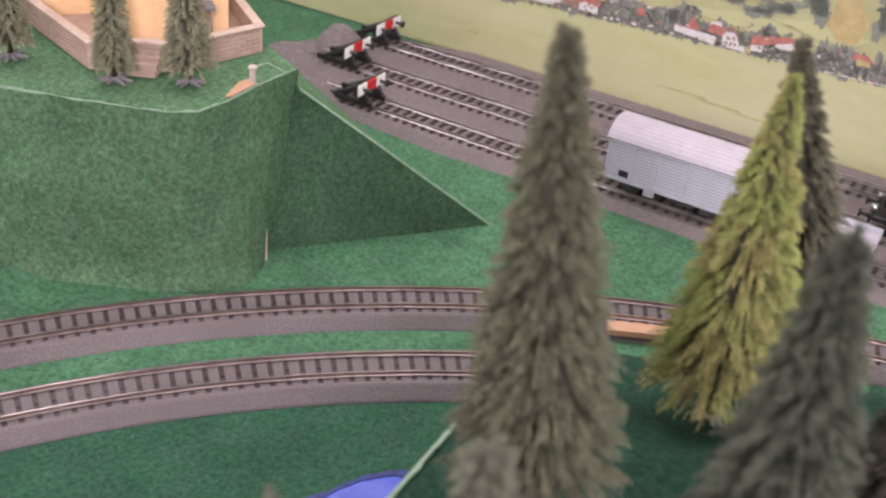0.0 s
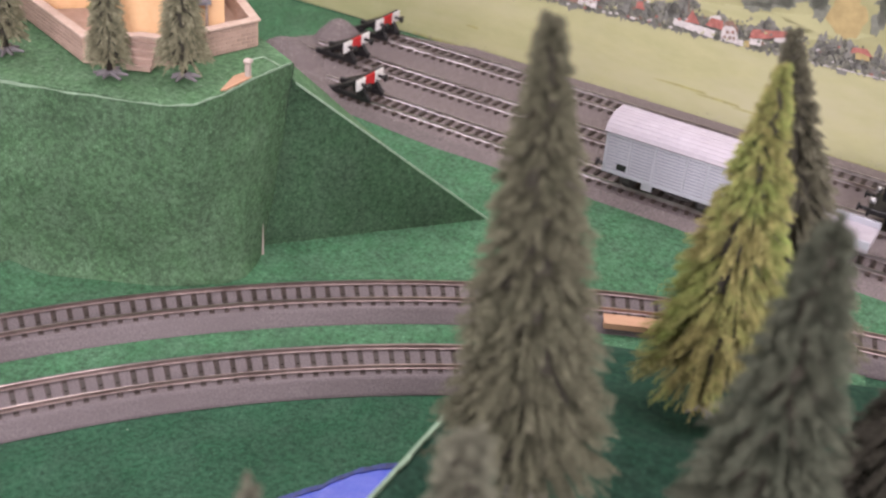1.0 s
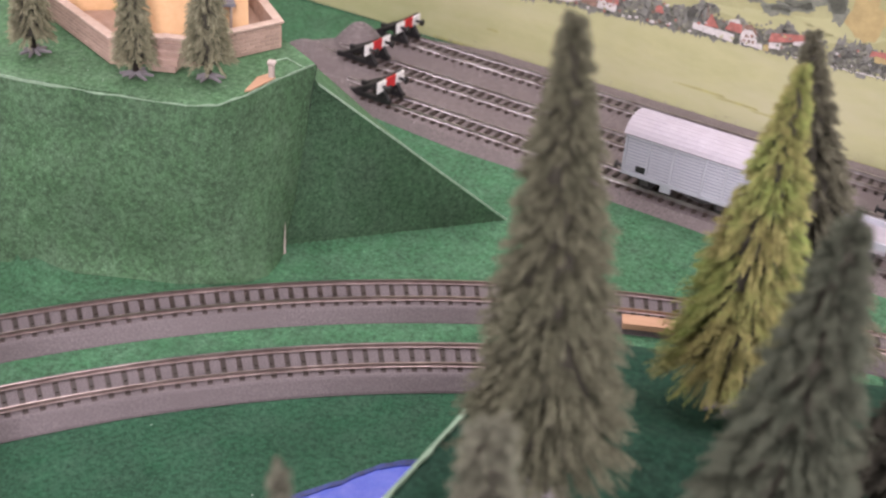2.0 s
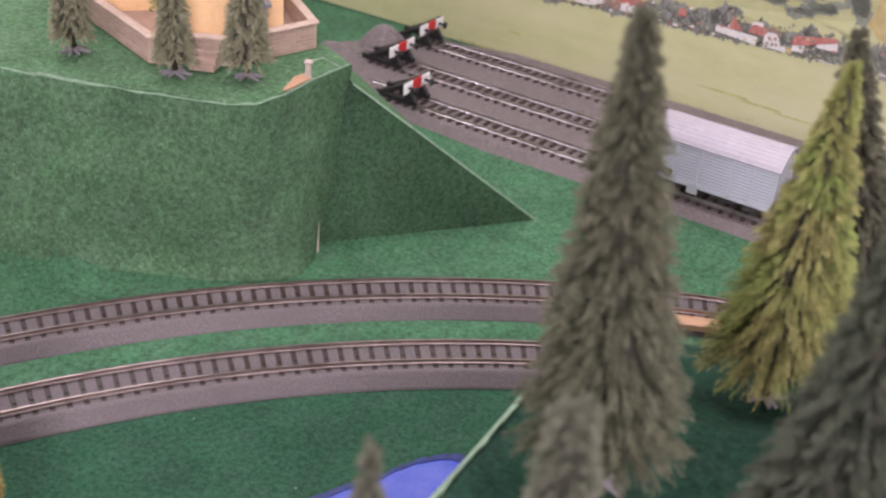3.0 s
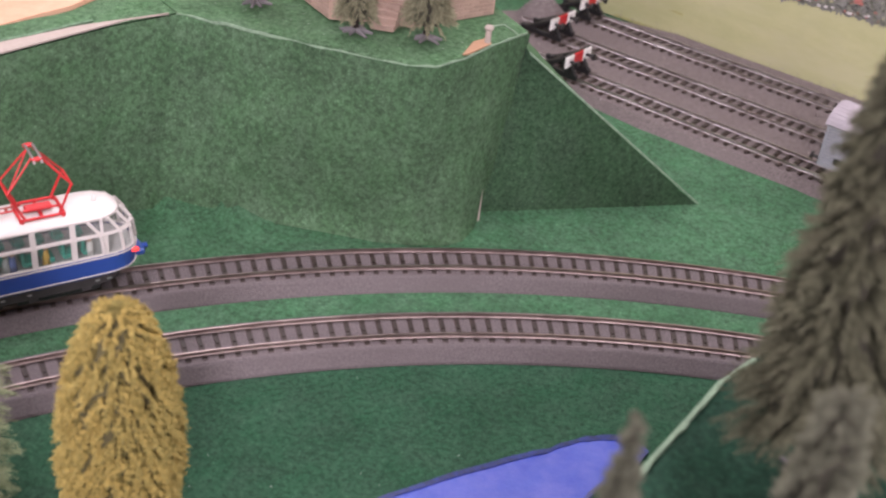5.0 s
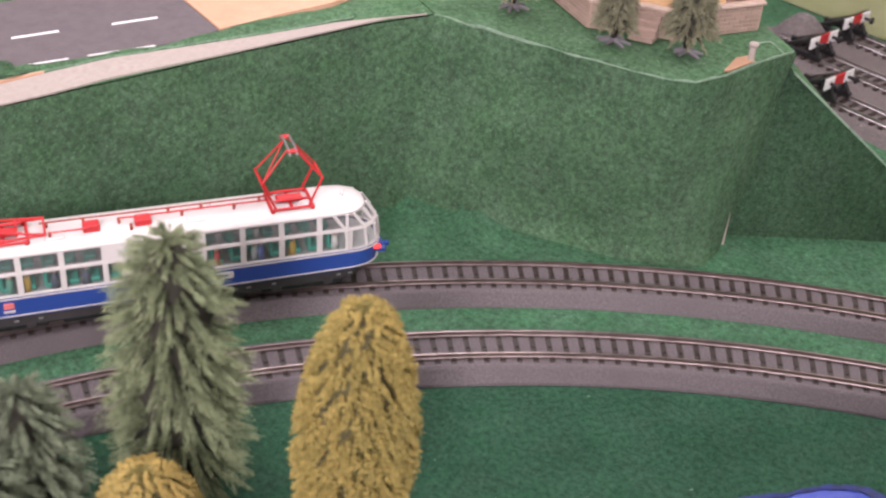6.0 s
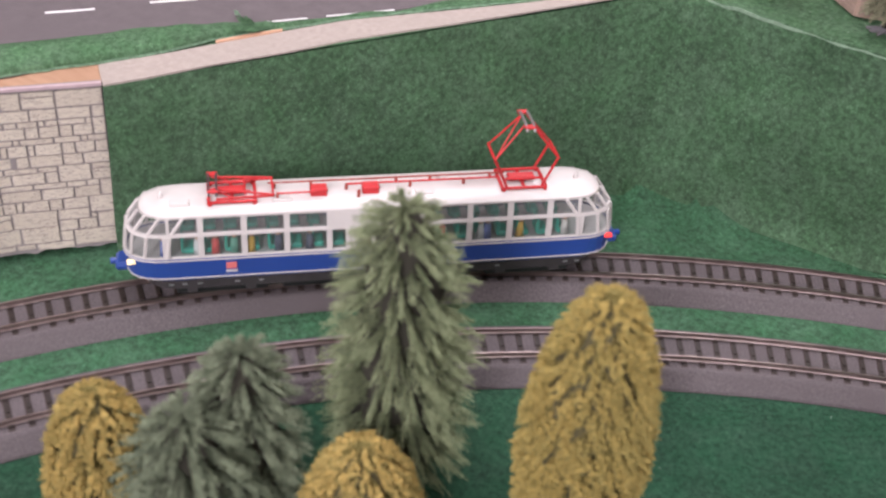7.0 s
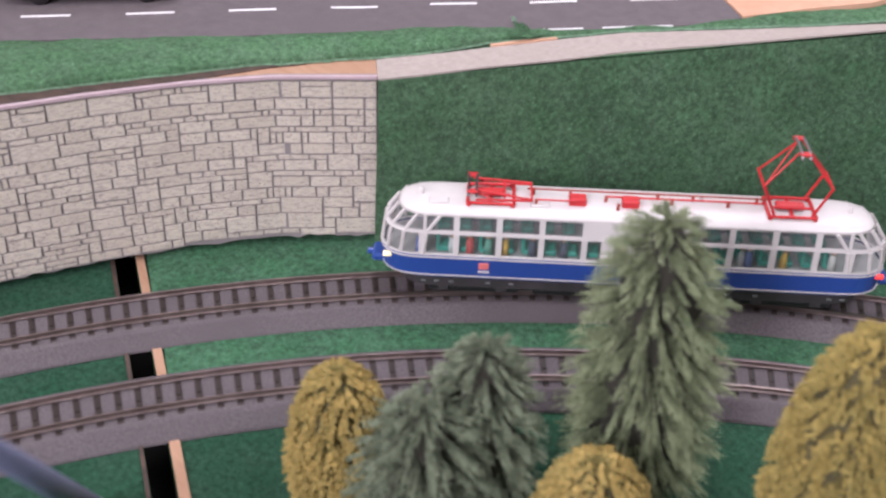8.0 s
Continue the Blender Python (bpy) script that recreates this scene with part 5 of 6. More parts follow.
    for x0, x1, y in ((-0.050, 0.062, 0.0030), (-0.046, -0.028, -0.0065), (-0.014, 0.058, -0.0010)):
        bm = bmesh.new()
        rod(bm, (x0, y, 0.0462), (x1, y, 0.0462), 0.00050, 6)
        part("roof_conduit", bm, REDBROWN if y > 0 else REDP, t, "thin red roof conduit")
    for x, y in ((-0.047, 0.003), (-0.030, 0.003), (-0.014, -0.001), (-0.009, -0.0075), (0.010, 0.003), (0.016, -0.001), (0.026, 0.003), (0.0415, -0.001), (0.055, 0.003), (-0.046, -0.0065)):
        bm = bmesh.new()
        rod(bm, (x, y, 0.0408), (x, y, 0.0464), 0.0008, 6)
        part("insulator", bm, REDBROWN, t, "brown-red insulator", True)

    def pantograph(cx, raised):
        p = new("pantograph")
        p.parent = t
        p.empty_display_size = 0.005
        p.location = (cx, 0, 0.0)
        p["label"] = "raised red diamond pantograph" if raised else "folded red pantograph"

        def bars(nm, segs, r=0.00055, material=REDP):
            for a, b in segs:
                bm = bmesh.new()
                rod(bm, a, b, r, 6)
                part(nm, bm, material, p)

        zb = 0.0442
        for x in (-0.010, 0.010):
            for y in (-0.0085, 0.0085):
                bm = bmesh.new()
                rod(bm, (x, y, 0.0385), (x, y, zb), 0.0012, 8)
                part("foot", bm, REDP, p)
        bars("spring_bar", [((-0.0085, y, zb + 0.0026), (0.0085, y, zb + 0.0026)) for y in (-0.0045, 0.0045)], 0.0007)
        bars("base_bar", [((-0.0105, y, zb), (0.0105, y, zb)) for y in (-0.0085, 0.0085)] + [((x, -0.0085, zb), (x, 0.0085, zb)) for x in (-0.0105, 0.0, 0.0105)], 0.0008)
        bm = bmesh.new()
        box(bm, 0, 0, zb + 0.0012, 0.013, 0.005, 0.0022, 0.0005)
        part("drive_box", bm, REDP, p)
        if raised:
            zk, za = zb + 0.0150, zb + 0.0315
            for sx in (-1, 1):
                for y in (-0.0080, 0.0080):
                    bars("lower_arm", [((sx * 0.0085, y, zb + 0.0005), (sx * 0.0152, y * 0.95, zk))], 0.0007)
                    bars("upper_arm", [((sx * 0.0152, y * 0.95, zk), (sx * 0.0015, y * 0.55, za))], 0.0005)
                bars("knee_bar", [((sx * 0.0152, -0.0085, zk), (sx * 0.0152, 0.0085, zk))], 0.0006)
                bars("brace", [((sx * 0.0152, -0.0076, zk), (sx * 0.0015, 0.0044, za)), ], 0.0004)
            zt, xh = za, 0.0
        else:
            zt, xh = zb + 0.0052, -0.0085
            for y in (-0.0075, 0.0075):
                bars("lower_arm", [((-0.0070, y, zb + 0.0010), (0.0185, y, zb + 0.0018))], 0.0007)
                bars("upper_arm", [((0.0185, y, zb + 0.0022), (-0.0085, y * 0.7, zt))], 0.0006)
                bars("brace", [((0.0010, y, zb + 0.0010), (-0.0080, y * 0.7, zt))], 0.0005)
            bars("knee_bar", [((0.0185, -0.008, zb + 0.0020), (0.0185, 0.008, zb + 0.0020)), ((0.006, -0.0075, zb + 0.0030), (0.006, 0.0075, zb + 0.0030))], 0.0006)
        for x in (-0.0018, 0.0018):
            bm = bmesh.new()
            n = 10
            pts = [(x + xh, -0.0100 + 0.020 * i / n, zt + 0.0012 - 0.0022 * abs(2 * i / n - 1) ** 4) for i in range(n + 1)]
            for a, b in zip(pts, pts[1:]):
                rod(bm, a, b, 0.0006, 6)
            part("contact_strip", bm, STEEL if raised else UNDER, p, "grey contact strip")
        for y in (-0.0075, 0.0075):
            bm = bmesh.new()
            box(bm, xh, y, zt + 0.0002, 0.005, 0.003, 0.0013, 0.0003)
            part("horn", bm, REDP, p)

    pantograph(-0.0665, False)
    pantograph(0.0695, True)
    return t


car = railcar()
a = radians(138.4)
car.matrix_world = Matrix.Translation((TC.x + (R_OUT - 0.0041) * math.cos(a), TC.y + (R_OUT - 0.0041) * math.sin(a), 0.0152)) @ Matrix.Rotation(a - math.pi / 2, 4, "Z") @ Matrix.Scale(0.945, 4)


# ---------------------------------------------------------------- house with terrace
COPING = surface("terrace_coping", (0.38, 0.28, 0.225), (0.47, 0.36, 0.295), 200, 0.85, 0.2, 700)


def house():
    ZH = HTOP
    t = thing("house", "orange plastered model house with slate roof", "house")
    # plan: tall middle block, lower wing on the right, wing set back on the left
    bx, by = Vector((0.88, 0.475)).normalized(), Vector((-0.475, 0.88)).normalized()
    o = Vector((-0.157, 0.851))
    ZF = ZH + 0.0046

    def q(u, v):
        p = o + bx * u + by * v
        return (p.x, p.y)

    def block(nm, u0, u1, v0, v1, z0, z1, material, label="", parent=None):
        b = bmesh.new()
        prism(b, [q(u0, v0), q(u1, v0), q(u1, v1), q(u0, v1)], z0, z1)
        return part(nm, b, material, parent or t, label)

    def gable(u0, u1, v0, v1, z, rise):
        b = bmesh.new()
        e = 0.005
        c = [q(u0 - e, v0 - e), q(u1 + e, v0 - e), q(u1 + e, v1 + e), q(u0 - e, v1 + e)]
        m0, m1 = q((u0 + u1) / 2, v0 - e), q((u0 + u1) / 2, v1 + e)
        lo = [b.verts.new((*p, z)) for p in c]
        r0, r1 = b.verts.new((*m0, z + rise)), b.verts.new((*m1, z + rise))
        b.faces.new(lo[::-1])
        b.faces.new((lo[0], lo[1], r0))
        b.faces.new((lo[2], lo[3], r1))
        b.faces.new((lo[1], lo[2], r1, r0))
        b.faces.new((lo[3], lo[0], r0, r1))
        part("roof", b, ROOFM, t, "grey slate roof")

    block("wall", -0.003, 0.0265, 0.0, 0.085, ZF, ZH + 0.085, PLASTER, "orange plaster middle block")
    block("wall", 0.0267, 0.0570, 0.0130, 0.080, ZF, ZH + 0.070, PLASTER, "orange plaster wing")
    block("wall", -0.0400, -0.0032, 0.0540, 0.098, ZF, ZH + 0.075, PLASTER, "orange plaster wing set back")
    gable(-0.003, 0.0265, 0.0, 0.085, ZH + 0.0852, 0.022)
    gable(0.0267, 0.0570, 0.0130, 0.080, ZH + 0.0702, 0.020)
    gable(-0.0400, -0.0032, 0.0540, 0.098, ZH + 0.0752, 0.018)
    b = bmesh.new()
    pr = [q(0.0268, 0.0010), q(0.0480, 0.0010), q(0.0480, 0.0128), q(0.0268, 0.0128)]
    prism(b, pr, lambda x, y: ZF + 0.0185, lambda x, y: ZF + 0.0205)
    part("porch_roof", b, ROOFM, t, "grey porch roof")
    p = q(0.0470, 0.0120)
    b = bmesh.new()
    rod(b, (*p, ZF), (*p, ZF + 0.0186), 0.0009, 8)
    part("porch_post", b, PATHM, t, "thin pale porch post", True)

    def window(u, v, z0, w=0.0075, h=0.014):
        f = block("window", u, u + w, v - 0.0009, v + 0.0003, z0, z0 + h, WHITE, "white framed window")
        for k in (0, 1):
            block("pane", u + 0.0008 + k * (w / 2 - 0.0003), u + w / 2 - 0.0003 + k * (w / 2 - 0.0003), v - 0.0013, v - 0.0010, z0 + 0.001, z0 + h - 0.001, UNDER, "", f)

    window(-0.0160, 0.0540, ZF + 0.017)
    window(-0.0330, 0.0540, ZF + 0.017)
    window(0.0085, 0.0, ZF + 0.040)
    # climbing plant at the inner corner
    rng = random.Random(5)
    ivy = thing("climbing_plant", "green climbing plant on the orange house wall", "plant", pose(*q(-0.0095, 0.0505), ZF))
    b = bmesh.new()
    for _ in range(260):
        du, h = rng.uniform(-0.0055, 0.0055), rng.uniform(0.0, 0.024)
        if abs(du) > 0.0058 * (1 - 0.6 * h / 0.024):
            continue
        c = Vector((bx.x * du, bx.y * du, h + 0.0012)) + Vector((by.x, by.y, 0)) * rng.uniform(-0.0012, 0.0022)
        vs = [b.verts.new(c + Vector((rng.uniform(-1, 1), rng.uniform(-1, 1), rng.uniform(-1, 1))) * 0.0013) for _ in range(3)]
        b.faces.new(vs)
    part("leaves", b, surface("ivy_leaves", (0.07, 0.13, 0.03), (0.17, 0.27, 0.07), 300, 0.8, island=0.3), ivy)
    b = bmesh.new()
    rod(b, (0, 0, 0), (0.0004, 0.0006, 0.018), 0.0007, 6, 0.0003)
    part("stem", b, BARK, ivy)

    # terrace wall
    tw = thing("terrace_wall", "low brown brick wall round the house terrace", "wall", kind="structure")
    line = [(-0.245, 0.894), (-0.168, 0.829), (-0.142, 0.839), (-0.126, 0.840), (-0.093, 0.882), (-0.128, 0.935)]
    b = bmesh.new()
    prism(b, line + [(-0.20, 0.96)], ZH + 0.0005, ZH + 0.0045)
    part("paving", b, PAVING, tw, "brown terrace paving")
    course = {}
    for k, ((x0, y0), (x1, y1)) in enumerate(zip(line, line[1:])):
        a, e = Vector((x0, y0)), Vector((x1, y1))
        d = (e - a).normalized()
        L = (e - a).length
        ang = math.atan2(d.y, d.x)
        n = max(2, round(L / 0.0066))
        bl = L / n
        turn = Matrix.Rotation(ang, 4, "Z")
        for row in range(6):
            odd = row % 2
            spans = [(i * bl, (i + 1) * bl) for i in range(n)] if not odd else [(0, bl / 2)] + [((i + 0.5) * bl, (i + 1.5) * bl) for i in range(n - 1)] + [(L - bl / 2, L)]
            for s0, s1 in spans:
                key = round(s1 - s0, 5)
                if key not in course:
                    bb = bmesh.new()
                    box(bb, 0, 0, 0, key - 0.0005, 0.0040, 0.00195, 0.0002)
                    course[key] = mesh_of("brick", bb, BRICK)
                p = a + d * ((s0 + s1) / 2)
                piece("brick", course[key], tw, Matrix.Translation((p.x, p.y, ZH + 0.0018 + row * 0.0023)) @ turn)
        b = bmesh.new()
        box(b, 0, 0, 0, L + 0.0010, 0.0034, 0.0140 - 0.0002 * k, m=Matrix.Translation(((a.x + e.x) / 2, (a.y + e.y) / 2, ZH + 0.0071)) @ turn)
        part("mortar_core", b, PAVING, tw)
        b = bmesh.new()
        box(b, 0, 0, 0, L + 0.0044, 0.0056, 0.0014, 0.0003, Matrix.Translation(((a.x + e.x) / 2, (a.y + e.y) / 2, ZH + 0.0150 + 0.00018 * k)) @ turn)
        part("coping", b, COPING, tw, "pale brown coping")
    st = thing("terrace_steps", "brown brick steps up to the terrace", "steps", kind="structure")
    for i in range(4):
        b = bmesh.new()
        box(b, 0, 0, 0, 0.013, 0.0030, 0.0030 * (4 - i), 0.0002, Matrix.Translation((-0.1385, 0.8355 - 0.0030 * (i - 0.3), ZH + 0.0015 * (4 - i) + 0.0005)) @ Matrix.Rotation(0.08, 4, "Z"))
        part("step", b, BRICK, st)


house()


# ---------------------------------------------------------------- printed backdrop
BO = Vector((-0.080, 1.221, 0.0))
BE = Vector((0.933, -0.359, 0.0)).normalized()
BT = Matrix.Translation(BO) @ Matrix.Rotation(math.atan2(BE.y, BE.x), 4, "Z")


def backdrop():
    t = thing("backdrop", "printed landscape backdrop board with meadow, village and woods", "backdrop", BT, kind="structure")
    bm = bmesh.new()
    box(bm, 0.30, 0.0035, 0.20, 1.9, 0.006, 0.40)
    part("board", bm, HILLS, t, "printed green hills")
    # local y is away from the viewer; printed layers step forward by fractions of a millimetre
    def flat(nm, poly, layer, material, label=""):
        bm = bmesh.new()
        y = 0.0004 - 0.00022 * layer
        va = [bm.verts.new((s, y, h)) for s, h in poly]
        vb = [bm.verts.new((s, y + 0.0002, h)) for s, h in poly]
        bm.faces.new(va)
        for j in range(len(poly)):
            bm.faces.new((va[j], vb[j], vb[(j + 1) % len(poly)], va[(j + 1) % len(poly)]))
        return part(nm, bm, material, t, label)

    def ftop(s):
        if s < 0.103:
            return 0.0565 + 0.03 * max(-0.3, s - 0.103)
        return 0.0565 + 0.062 * (s - 0.103) if s < 0.185 else 0.0616 + 0.029 * (s - 0.185)

    n = 60
    edge = [(-0.65 + 1.9 * i / n) for i in range(n + 1)]
    flat("meadow", [(-0.65, 0.0006), (1.25, 0.0006)] + [(s, ftop(s) + 0.0006 * noise.noise(Vector((s * 60, 0, 0)))) for s in edge[::-1]], 1, MEADOW, "printed yellow-green meadow")
    flat("meadow_shade", [(0.02, 0.0022), (0.60, 0.002), (0.60, 0.0006), (0.02, 0.0006)], 2, PRINT_SHADE, "printed darker hedge line")
    for s, h, w in ((0.255, 0.0215, 0.022), (0.285, 0.0190, 0.018), (0.075, 0.021, 0.006), (0.315, 0.0165, 0.02)):
        flat("meadow_tuft", [(s - w, h), (s + w, h - 0.001), (s + w * 0.9, h + 0.0004), (s, h + 0.0009), (s - w * 0.8, h + 0.0005)], 2, PRINT_SHADE)
    rng = random.Random(11)

    def blob(cs, ch, rs, rh, layer, material, nm, k=26, spike=0.35):
        poly = []
        ph = rng.uniform(0, 50)
        for i in range(k):
            a = 2 * math.pi * i / k
            r = 1 + spike * noise.noise(Vector((math.cos(a) * 2.2 + ph, math.sin(a) * 2.2, ph))) + rng.uniform(-0.10, 0.10)
            poly.append((cs + rs * r * math.cos(a), ch + rh * r * math.sin(a)))
        return flat(nm, poly, layer, material)

    # far hills: patches of pale field, woods, one orange field
    for cs, ch, rs, rh in ((0.20, 0.100, 0.05, 0.008), (0.30, 0.086, 0.045, 0.006), (0.345, 0.092, 0.03, 0.006), (0.24, 0.120, 0.05, 0.010), (0.42, 0.096, 0.03, 0.006), (0.10, 0.105, 0.05, 0.010)):
        blob(cs, ch, rs, rh, 1, MEADOW, "printed_pale_field", 24, 0.5)
    for cs, ch, rs, rh in ((0.300, 0.097, 0.015, 0.0055), (0.280, 0.101, 0.016, 0.005), (0.262, 0.106, 0.014, 0.005), (0.317, 0.1045, 0.012, 0.006), (0.300, 0.109, 0.016, 0.005), (0.340, 0.108, 0.009, 0.0125), (0.334, 0.118, 0.010, 0.008), (0.387, 0.108, 0.010, 0.013), (0.394, 0.121, 0.018, 0.012), (0.27, 0.120, 0.024, 0.005), (0.36, 0.136, 0.035, 0.006), (0.425, 0.106, 0.02, 0.010), (0.45, 0.126, 0.03, 0.012), (0.52, 0.115, 0.04, 0.012), (0.13, 0.092, 0.035, 0.006), (0.20, 0.113, 0.02, 0.005), (0.60, 0.13, 0.06, 0.015), (0.02, 0.10, 0.06, 0.012), (-0.15, 0.1, 0.10, 0.016), (0.24, 0.131, 0.03, 0.007), (0.235, 0.094, 0.007, 0.004), (0.356, 0.0985, 0.003, 0.003)):
        for m in range(5):
            blob(cs + rs * rng.uniform(-0.6, 0.6), ch + rh * rng.uniform(-0.5, 0.5), rs * rng.uniform(0.35, 0.65), rh * rng.uniform(0.4, 0.75), 2, WOODS_FAR, "printed_woods", 22, 0.7)
    blob(0.361, 0.104, 0.0125, 0.0165, 3, PRINT_ORANGE, "printed_field", 22, 0.4)
    # belt of trees above the meadow
    s = -0.5
    while s < 1.2:
        w = rng.uniform(0.003, 0.007)
        top = 0.0125 + 0.008 * noise.noise(Vector((s * 30, 2, 0)))
        hh = max(0.0025, top * rng.uniform(0.5, 1.0))
        if not (0.11 < s < 0.15 or 0.335 < s < 0.345):
            blob(s, ftop(s) + hh * 0.8, w, hh, 2, WOODS, "printed_trees", 18, 0.5)
        s += w * rng.uniform(0.5, 0.9)
    for cs, ch, rs, rh in ((0.190, 0.068, 0.009, 0.006), (0.2, 0.074, 0.009, 0.007), (0.225, 0.070, 0.010, 0.009), (0.237, 0.076, 0.008, 0.010), (0.250, 0.084, 0.010, 0.004), (0.306, 0.082, 0.010, 0.008), (0.350, 0.073, 0.014, 0.008), (0.364, 0.076, 0.008, 0.008), (0.389, 0.079, 0.004, 0.012), (0.252, 0.0655, 0.011, 0.0028), (0.312, 0.0685, 0.010, 0.0035)):
        for m in range(4):
            blob(cs + rs * rng.uniform(-0.6, 0.6), ch + rh * rng.uniform(-0.5, 0.5), rs * rng.uniform(0.35, 0.6), rh * rng.uniform(0.5, 0.8), 3, WOODS, "printed_trees", 18, 0.5)
    # loose foliage that breaks up the belt
    verts, faces = [], []
    for _ in range(900):
        x = rng.uniform(0.05, 0.46)
        z = ftop(x) + 0.0006 + 0.020 * rng.random() ** 1.8
        r = rng.uniform(0.0006, 0.0019)
        k = len(verts)
        for q in range(7):
            a = 2 * math.pi * q / 7
            rr = r * rng.uniform(0.6, 1.25)
            verts.append((x + rr * math.cos(a), 0.0004 - 0.00022 * 3.4, z + rr * 1.2 * math.sin(a)))
        faces.append(tuple(range(k, k + 7)))
    me = bpy.data.meshes.new("printed_foliage")
    me.from_pydata(verts, [], faces)
    me.materials.append(surface("printed_foliage", (0.10, 0.105, 0.085), (0.24, 0.235, 0.19), 300, 0.55, island=0.4))
    ob = new("printed_foliage", me)
    ob.parent = t
    ob["label"] = "printed mottled foliage"
    # village
    W_, R_, B_, O_ = PRINT_WHITE, PRINT_RED, PRINT_BROWN, PRINT_ORANGE

    def quad(nm, layer, material, *p):
        flat(nm, list(zip(p[0::2], p[1::2])), layer, material)

    quad("printed_house", 4, W_, 0.1250, 0.0606, 0.1390, 0.0612, 0.1500, 0.0655, 0.1470, 0.0715, 0.1250, 0.0660)
    quad("printed_house", 4, B_, 0.1500, 0.0638, 0.1640, 0.0632, 0.1625, 0.0712, 0.1500, 0.0702)
    quad("printed_house", 4, W_, 0.1640, 0.0632, 0.1795, 0.0627, 0.1795, 0.0700, 0.1640, 0.0700)
    quad("printed_roof", 5, R_, 0.1610, 0.0692, 0.1815, 0.0694, 0.1790, 0.0769, 0.1637, 0.0761)
    quad("printed_roof", 5, R_, 0.1270, 0.0700, 0.1480, 0.0712, 0.1450, 0.0750, 0.1290, 0.0735)
    for x, z in ((0.1305, 0.0632), (0.1350, 0.0640), (0.1440, 0.0668), (0.1682, 0.0662), (0.1735, 0.0660)):
        quad("printed_window", 5, B_, x, z, x + 0.0018, z, x + 0.0018, z + 0.0016, x, z + 0.0016)
    for x, z in ((0.1862, 0.0622), (0.1915, 0.0628), (0.1969, 0.0636), (0.2089, 0.0634), (0.2137, 0.0638)):
        quad("printed_car", 5, W_, x - 0.0014, z - 0.0008, x + 0.0014, z - 0.0008, x + 0.0010, z + 0.0009, x - 0.0010, z + 0.0009)
    quad("printed_roof", 4, R_, 0.2105, 0.0715, 0.2180, 0.0716, 0.2155, 0.0775, 0.2110, 0.0765)
    quad("printed_house", 4, W_, 0.2413, 0.0668, 0.2729, 0.0640, 0.2733, 0.0702, 0.2412, 0.0714)
    quad("printed_roof", 5, R_, 0.2496, 0.0712, 0.2612, 0.0716, 0.2540, 0.0810)
    quad("printed_spire", 5, B_, 0.2506, 0.0790, 0.2516, 0.0790, 0.2503, 0.0870, 0.2499, 0.0870)
    quad("printed_house", 4, W_, 0.2674, 0.0768, 0.2765, 0.0785, 0.2744, 0.0822, 0.2677, 0.0800)
    quad("printed_roof", 5, R_, 0.2655, 0.0724, 0.2784, 0.0722, 0.2778, 0.0786, 0.2687, 0.0790)
    quad("printed_house", 4, W_, 0.2787, 0.0642, 0.2911, 0.0648, 0.2893, 0.0765, 0.2777, 0.0756)
    quad("printed_roof", 5, B_, 0.2774, 0.0735, 0.2850, 0.0775, 0.2906, 0.0718, 0.2890, 0.0765, 0.2846, 0.0806, 0.2797, 0.0791)
    for x, z in ((0.2805, 0.0665), (0.2840, 0.0668), (0.2870, 0.0670), (0.2812, 0.0705), (0.2855, 0.0712)):
        quad("printed_window", 5, B_, x, z, x + 0.0018, z, x + 0.0018, z + 0.0022, x, z + 0.0022)
    quad("printed_house", 4, O_, 0.2960, 0.0642, 0.3002, 0.0644, 0.2995, 0.0690, 0.2955, 0.0688)
    quad("printed_house", 4, W_, 0.2905, 0.0643, 0.2955, 0.0643, 0.2950, 0.0682, 0.2900, 0.0682)
    quad("printed_house", 4, W_, 0.2996, 0.0668, 0.3080, 0.0682, 0.3079, 0.0725, 0.2995, 0.0712)
    quad("printed_house", 4, W_, 0.3163, 0.0738, 0.3316, 0.0741, 0.3305, 0.0812, 0.3163, 0.0765)
    quad("printed_roof", 5, R_, 0.2985, 0.0712, 0.3100, 0.0740, 0.3160, 0.0760, 0.3310, 0.0808, 0.3284, 0.0837, 0.2998, 0.0783)
    quad("printed_house", 4, O_, 0.3736, 0.0762, 0.3832, 0.0770, 0.3815, 0.0812, 0.3724, 0.0809)
    quad("printed_roof", 5, R_, 0.3690, 0.0792, 0.3740, 0.0812, 0.3845, 0.0800, 0.3795, 0.0850, 0.3701, 0.0838)
    for _ in range(170):
        x, z = rng.uniform(0.120, 0.400), rng.random()
        z = ftop(x) + 0.001 + 0.016 * z * z
        w, h = rng.uniform(0.0005, 0.0016), rng.uniform(0.0004, 0.0012)
        tone = rng.choice((WOODS, WOODS, WOODS_FAR, W_, W_, B_, R_, MEADOW))
        quad("printed_detail", 6, tone, x - w, z, x - w * 0.2, z - h, x + w, z - h * 0.4, x + w * 0.6, z + h, x - w * 0.5, z + h * 0.8)
    for x in (0.43, 0.47, 0.52):
        quad("printed_house", 4, W_, x, 0.072, x + 0.011, 0.0724, x + 0.0105, 0.078, x, 0.0772)
        quad("printed_roof", 5, R_, x - 0.0008, 0.0765, x + 0.012, 0.077, x + 0.009, 0.0815, x + 0.002, 0.081)
    quad("printed_road", 3, W_, 0.345, 0.0652, 0.60, 0.0735, 0.60, 0.0748, 0.345, 0.0662)
    quad("printed_road", 4, W_, 0.3179, 0.0652, 0.3305, 0.0644, 0.3305, 0.0650, 0.3179, 0.0658)


backdrop()


